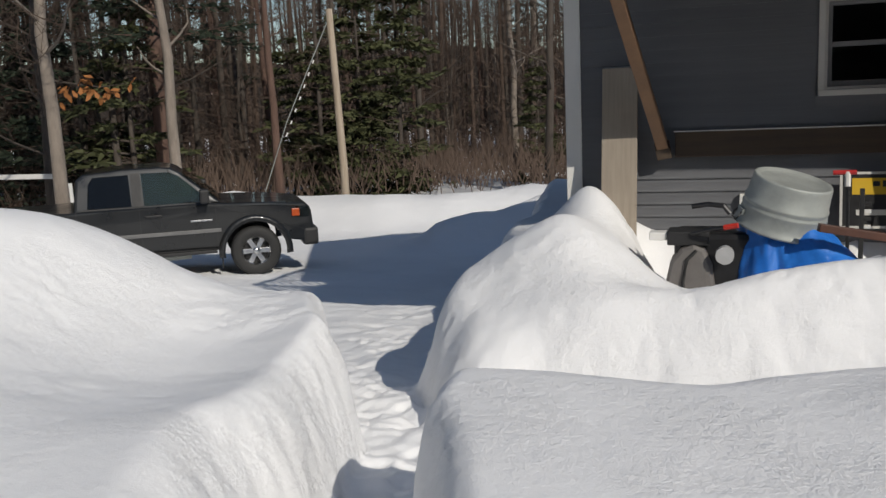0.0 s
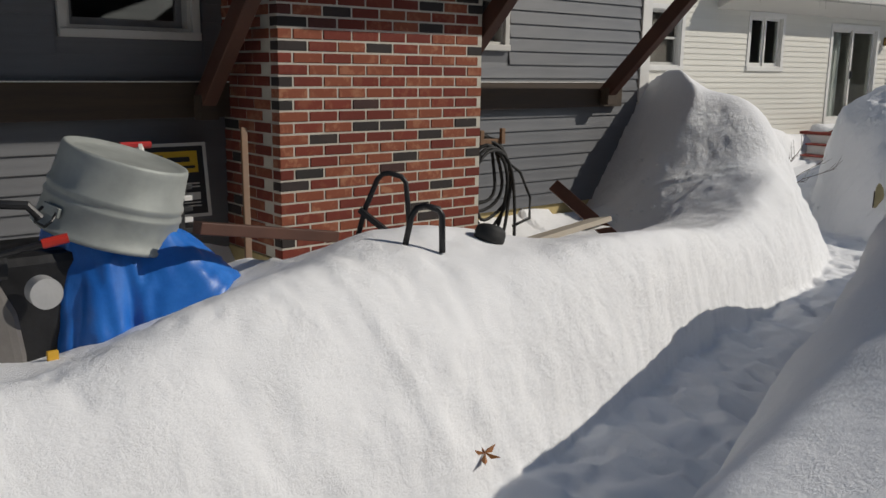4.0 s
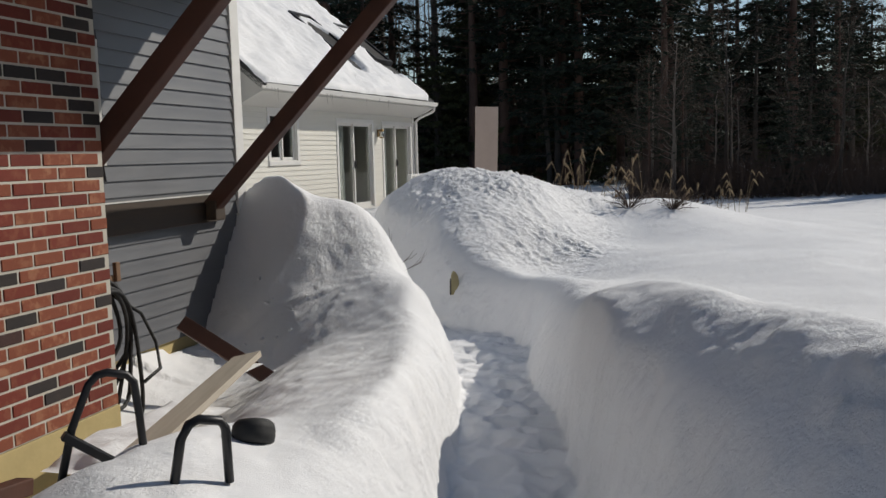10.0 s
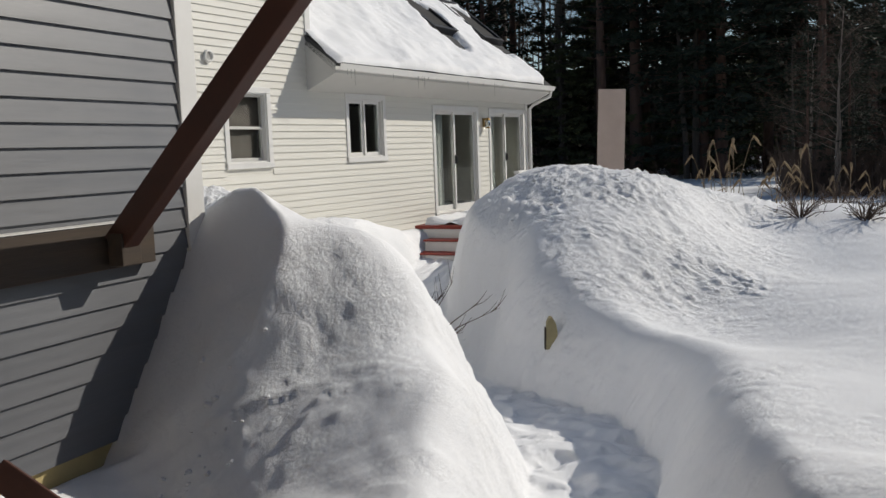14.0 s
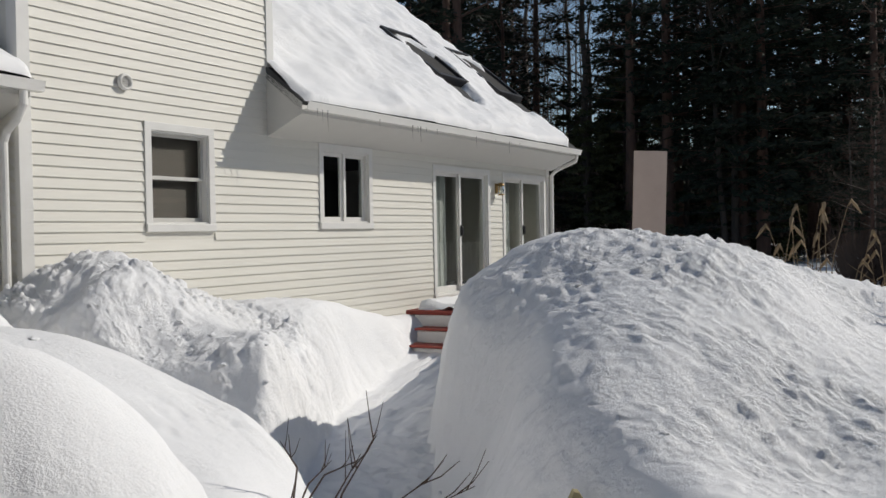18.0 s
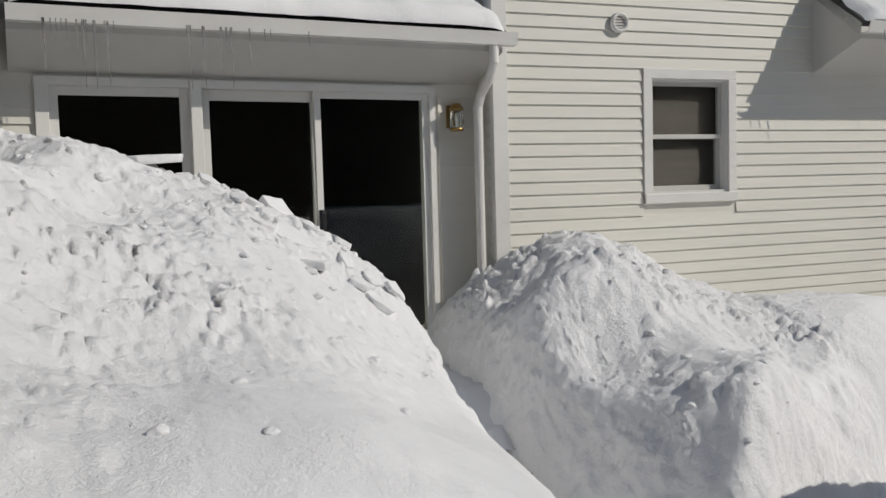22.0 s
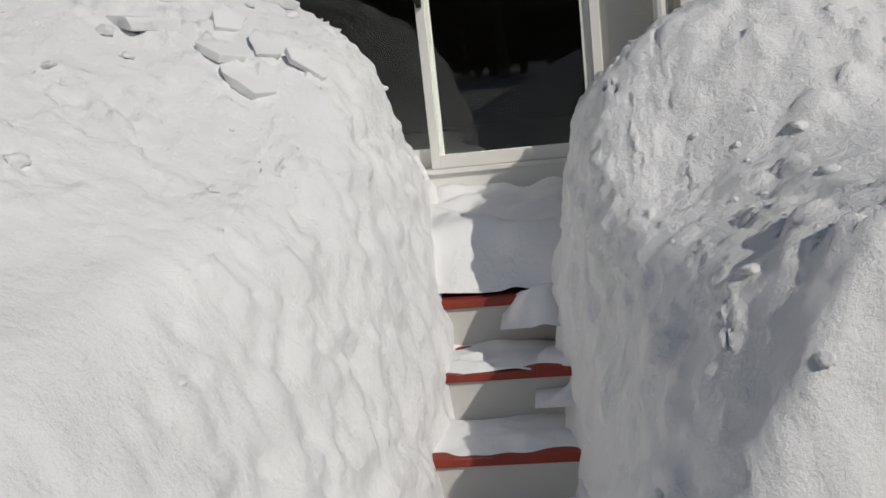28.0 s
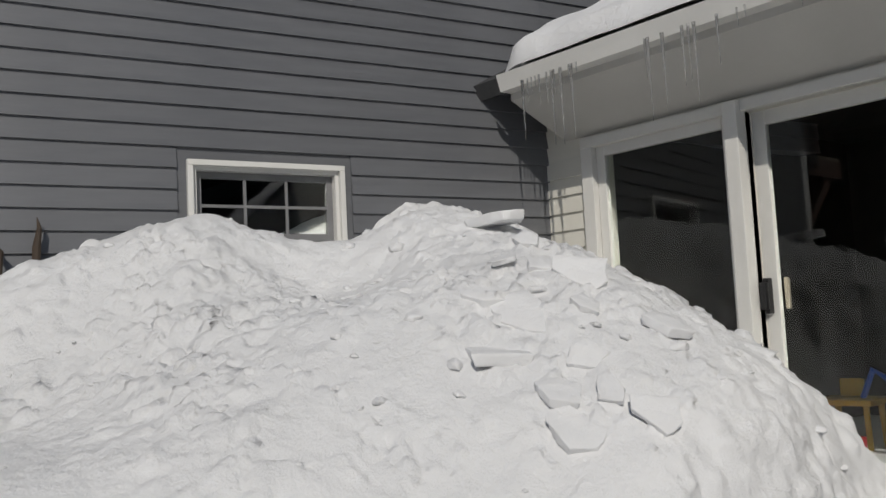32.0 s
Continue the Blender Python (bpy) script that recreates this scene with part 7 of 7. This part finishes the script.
# tools behind the tub
shovel = thing("snow_shovel", "shovel with a red grip leaning behind a washtub", "shovel", Matrix.Translation((-0.42, 5.95, 1.0)) @ Matrix.Rotation(radians(-10), 4, 'X'))
part("shaft", tube([(0, 0, 0), (0, 0, 0.85)], 0.014, 8), BLACK_METAL, shovel)
part("sleeve", tube([(0, 0, 0.76), (0, 0, 0.87)], 0.022, 8), WHITE_TRIM, shovel, "white sleeve")
part("grip", tube([(-0.10, 0, 0.865), (0.06, 0, 0.865)], 0.019, 8), surface("red_grip", (0.36, 0.015, 0.015), (0.5, 0.03, 0.03), 6.0, 0.5), shovel, "red cross grip")
part("blade", box((-0.17, -0.03, -0.2), (0.17, 0.02, 0.08), bevel=0.01), TRIM_BLACK, shovel)
bits = thing("tool_bracket", "black toothed metal bracket on a post by a sign", "bracket", Matrix.Translation((-0.36, 5.75, 1.45)))
part("post", box((-0.015, -0.015, -0.45), (0.015, 0.015, 0.32), bevel=0.003), TRIM_BLACK, bits)
for k in range(5):
    part("tooth", box((0.015, -0.012, -0.02 + k * 0.055), (0.06, 0.012, 0.005 + k * 0.055), bevel=0.003), WHITE_TRIM if k % 2 else TRIM_BLACK, bits)
outlet = tagged(link_mesh("outlet_box", box((-0.05, -0.06, -0.06), (0.05, 0.0, 0.06), bevel=0.006), WHITE_TRIM), "white outdoor outlet box on gray siding", "outlet")
outlet.matrix_world = FRONT @ Matrix.Translation((1.47, -0.016, 1.57))

# ---------------------------------------------------------------- small things in the snow
stub = thing("board_stub", "pale broken board end sticking out of a snow wall", "board", Matrix.Translation((7.60, 5.87, 0.925)) @ Matrix.Rotation(radians(-60), 4, 'Z') @ Matrix.Rotation(radians(6), 4, 'X') @ Matrix.Scale(0.82, 4))
part("stub", extrude_side([(-0.05, -0.1), (0.06, -0.1), (0.06, 0.08), (0.045, 0.16), (0.01, 0.22), (-0.02, 0.225), (-0.045, 0.17), (-0.05, 0.06)], -0.02, 0.03, 0.004), surface("yellowed_board", (0.30, 0.25, 0.13), (0.44, 0.38, 0.22), 8.0, 0.8, bump=0.3), stub)
part("dark_edge", box((-0.062, -0.022, -0.1), (-0.051, 0.028, 0.12)), DARK_WOOD, stub)
leaf = bmesh.new()
for k in range(5):
    a = radians(72 * k + 12)
    d, s = Vector((math.cos(a), math.sin(a), 0)), Vector((-math.sin(a), math.cos(a), 0))
    l = 0.075 if k != 3 else 0.1
    pts = [Vector((0, 0, 0.012)), d * l * 0.5 + s * 0.014 + Vector((0, 0, 0.006)), d * l + Vector((0, 0, 0.028)), d * l * 0.5 - s * 0.014 + Vector((0, 0, 0.006))]
    leaf.faces.new([leaf.verts.new(p) for p in pts])
    leaf.faces.new([leaf.verts.new(p + Vector((0, 0, 0.002))) for p in pts])
lz = ground_z(-0.09, 3.755)
ob = tagged(link_mesh("oak_leaf", leaf, DRY_LEAF), "curled brown oak leaf lying on the snow", "leaf")
ob.matrix_world = Matrix.Translation((-0.09, 3.755, lz + 0.012)) @ Matrix.Rotation(radians(22), 4, 'X') @ Matrix.Scale(0.8, 4)
tr = random.Random(17)
for bx, by, n, s, lab in ((6.42, 6.42, 6, 0.62, "bare thin branches sticking out of a snow bank"), (6.75, 6.75, 3, 0.35, "few bare twigs poking out of snow")):
    bsh = bmesh.new()
    for k in range(n):
        d = Vector((tr.uniform(-0.4, 1.0), tr.uniform(-1.0, 0.1), tr.uniform(0.05, 0.5))).normalized()
        l1 = s * tr.uniform(0.5, 1.0)
        p1 = d * l1 * 0.5 + Vector((0, 0, tr.uniform(0, 0.08)))
        q = d * l1 + Vector((tr.uniform(-0.08, 0.08), tr.uniform(-0.08, 0.08), tr.uniform(0.0, 0.15)))
        tube_bm(bsh, [(0, 0, -0.1), p1, q], [0.005, 0.004, 0.0015], 5, False)
        for b in range(3):
            f = tr.uniform(0.35, 0.95)
            m0 = p1.lerp(q, f)
            e = (d + Vector((tr.uniform(-0.8, 0.8), tr.uniform(-0.8, 0.8), tr.uniform(-0.1, 0.9)))).normalized()
            tube_bm(bsh, [m0, m0 + e * s * 0.12, m0 + e * s * 0.24 + Vector((0, 0, 0.03))], [0.0028, 0.002, 0.001], 4, False)
    ob = link_mesh("bare_bush", bsh, TWIG)
    ob.location = (bx, by, ground_z(bx, by))
    tagged(ob, lab, "bush", "bare bushes")

# clods and broken slabs thrown on the piles
def clod_mesh(seed, flat=1.0):
    r = random.Random(seed)
    bm = bmesh.new()
    bmesh.ops.create_icosphere(bm, subdivisions=3, radius=1.0)
    o = Vector((r.uniform(0, 50), r.uniform(0, 50), r.uniform(0, 50)))
    for v in bm.verts:
        k = 1 + 0.42 * noise.noise(v.co * 1.3 + o) + 0.16 * noise.noise(v.co * 3.7 + o)
        v.co = Vector((v.co.x * k, v.co.y * k * 0.8, max(-0.5, v.co.z) * k * flat))
    me = bpy.data.meshes.new("clod")
    bm.to_mesh(me)
    bm.free()
    me.materials.append(SNOW_CHUNK)
    me.polygons.foreach_set("use_smooth", [True] * len(me.polygons))
    return me


def plate_mesh(seed):
    """A broken crust of snow: an uneven angular plate."""
    r = random.Random(seed)
    bm = bmesh.new()
    n = r.randint(5, 7)
    rim = []
    for k in range(n):
        a = 2 * math.pi * (k + r.uniform(-0.3, 0.3)) / n
        d = r.uniform(0.65, 1.1)
        rim.append((math.cos(a) * d, math.sin(a) * d * 0.72))
    low = [bm.verts.new((x * 0.92, y * 0.92, -0.16)) for x, y in rim]
    top = [bm.verts.new((x, y, 0.12 + r.uniform(-0.03, 0.03))) for x, y in rim]
    for k in range(n):
        bm.faces.new((low[k], low[(k + 1) % n], top[(k + 1) % n], top[k]))
    bm.faces.new(top)
    bm.faces.new(low[::-1])
    bmesh.ops.bevel(bm, geom=bm.edges[:], offset=0.035, segments=2, affect='EDGES', profile=0.5)
    bmesh.ops.triangulate(bm, faces=bm.faces[:])
    bmesh.ops.subdivide_edges(bm, edges=bm.edges[:], cuts=2, use_grid_fill=True)
    for v in bm.verts:
        o = Vector((seed * 3.1, 0, 0))
        v.co += Vector((noise.noise(v.co * 3.1 + o), noise.noise(v.co * 3.1 - o), 0.35 * noise.noise(v.co * 2.3 + o) + 0.35 * noise.noise(v.co * 6 + o))) * 0.075
    me = bpy.data.meshes.new("slab")
    bm.to_mesh(me)
    bm.free()
    me.materials.append(SNOW_CHUNK)
    me.polygons.foreach_set("use_smooth", [True] * len(me.polygons))
    return me


def lay(x, y, turn, s, tip=0.0, sink=0.0):
    """A pose on the snow, tilted with its slope."""
    z, zx, zy = ground_z(x, y), ground_z(x + 0.12, y) - ground_z(x - 0.12, y), ground_z(x, y + 0.12) - ground_z(x, y - 0.12)
    n = Vector((-zx / 0.24, -zy / 0.24, 1.0)).normalized()
    return Matrix.Translation((x, y, z + sink)) @ n.to_track_quat('Z', 'Y').to_matrix().to_4x4() @ Matrix.Rotation(turn, 4, 'Z') @ Matrix.Rotation(tip, 4, 'X') @ Matrix.Diagonal((s, s, s, 1))


CLODS = [clod_mesh(k, 0.55 if k % 2 else 0.8) for k in range(7)]
PLATES = [plate_mesh(k) for k in range(6)]
cr = random.Random(77)
clods = thing("snow_clods", "clods and broken slabs of snow thrown on the piles", "snow")
spots = []
for n, cx, cy, sx, sy, lo, hi in ((90, 6.9, 10.3, 0.6, 0.7, 0.008, 0.034), (60, 6.1, 9.8, 0.6, 0.8, 0.008, 0.034), (35, 9.35, 10.4, 0.3, 0.6, 0.008, 0.035), (25, 9.4, 9.3, 0.3, 0.5, 0.008, 0.035), (40, 9.8, 6.6, 1.1, 0.6, 0.008, 0.03), (26, 3.85, 6.2, 0.22, 0.16, 0.008, 0.022)):
    spots += [(cr.gauss(cx, sx), cr.gauss(cy, sy), lo + (hi - lo) * cr.random() ** 2.2) for _ in range(n)]
zs_ = snow_height(np.array([s[0] for s in spots]), np.array([s[1] for s in spots]))
for (x, y, s), z in zip(spots, zs_):
    if 8.05 < x < 8.95 and 9.2 < y or y > 11.7 or x < 5.0 and 8 < y:
        continue
    piece("clod", cr.choice(CLODS), clods, Matrix.Translation((x, y, float(z) - s * 0.1)) @ Matrix.Rotation(cr.uniform(0, 6.28), 4, 'Z') @ Matrix.Rotation(cr.uniform(-0.5, 0.5), 4, 'X') @ Matrix.Diagonal((s * 1.2, s * 1.2, s, 1)))
for x, y, s, tip, sink in ((7.24, 10.15, 0.16, 0.15, -0.02), (7.08, 10.12, 0.14, -0.1, -0.03), (7.66, 9.93, 0.12, 0.2, -0.02), (7.82, 10.12, 0.11, 0.1, 0.0), (7.63, 10.47, 0.12, 0.15, 0.01), (7.54, 10.13, 0.1, -0.2, -0.02), (7.32, 9.95, 0.15, 0.5, -0.01),
                            (7.68, 10.09, 0.08, 0.3, 0.0), (7.25, 10.46, 0.15, 0.45, 0.0), (7.56, 9.97, 0.11, 0.2, -0.02), (7.1, 10.42, 0.1, 0.2, -0.02), (7.42, 10.3, 0.09, -0.2, -0.01), (6.9, 10.55, 0.09, 0.3, -0.01), (7.0, 10.3, 0.07, 0.2, -0.01), (6.5, 9.9, 0.06, 0.2, 0.0), (5.95, 9.55, 0.06, 0.2, 0.0)):
    piece("slab", cr.choice(PLATES), clods, lay(x, y, cr.uniform(0, 6.28), s * 1.05, tip, sink + 0.02))
piece("slab", PLATES[2], clods, Matrix.Translation((6.62, 10.62, ground_z(6.62, 10.62) + 0.05)) @ Matrix.Rotation(0.4, 4, 'Z') @ Matrix.Rotation(-0.06, 4, 'Y') @ Matrix.Diagonal((0.21, 0.15, 0.17, 1)))
prongs = thing("metal_prongs", "dark curved metal prongs standing by gray siding", "ornament", Matrix.Translation((5.25, 9.02, ground_z(5.25, 9.02))))
for y, h, lean in ((0.0, 0.20, 0.05), (-0.16, 0.12, -0.06)):
    part("prong", tube([(0, y, -0.25), (0, y + 0.012, h * 0.3), (0, y + lean * 0.5, h * 0.75), (0, y + lean * 0.3, h)], [0.016, 0.02, 0.012, 0.002], 8), DARK_WOOD, prongs)

# toys behind the sliding door
toy = thing("toy_table", "small yellow plastic toy table with blue and red parts", "toy", Matrix.Translation((6.72, 13.7, 1.22)) @ Matrix.Scale(0.8, 4))
YEL, BLU, REDP = surface("yellow_plastic", (0.36, 0.21, 0.012), (0.45, 0.28, 0.025), 6.0, 0.4), surface("blue_plastic", (0.01, 0.06, 0.35), (0.02, 0.10, 0.5), 6.0, 0.4), surface("red_plastic", (0.4, 0.02, 0.02), (0.5, 0.04, 0.03), 6.0, 0.4)
part("top", box((-0.25, -0.2, 0.42), (0.25, 0.2, 0.47), bevel=0.015), YEL, toy)
for x in (-0.2, 0.2):
    for y in (-0.15, 0.15):
        part("leg", tube([(x, y, 0), (x * 0.9, y * 0.9, 0.42)], 0.025, 8), YEL, toy)
part("back", box((-0.14, 0.1, 0.47), (0.06, 0.14, 0.62), bevel=0.02), YEL, toy)
part("arch", tube([(0.1, 0, 0.47), (0.2, 0, 0.7), (0.32, 0, 0.62)], 0.025, 8), BLU, toy)
ob = tagged(link_mesh("toy_box", box((-0.2, -0.15, 0), (0.2, 0.15, 0.16), bevel=0.02), REDP), "red plastic toy box on the floor indoors", "toy")
ob.location = (6.7, 13.35, 1.22)
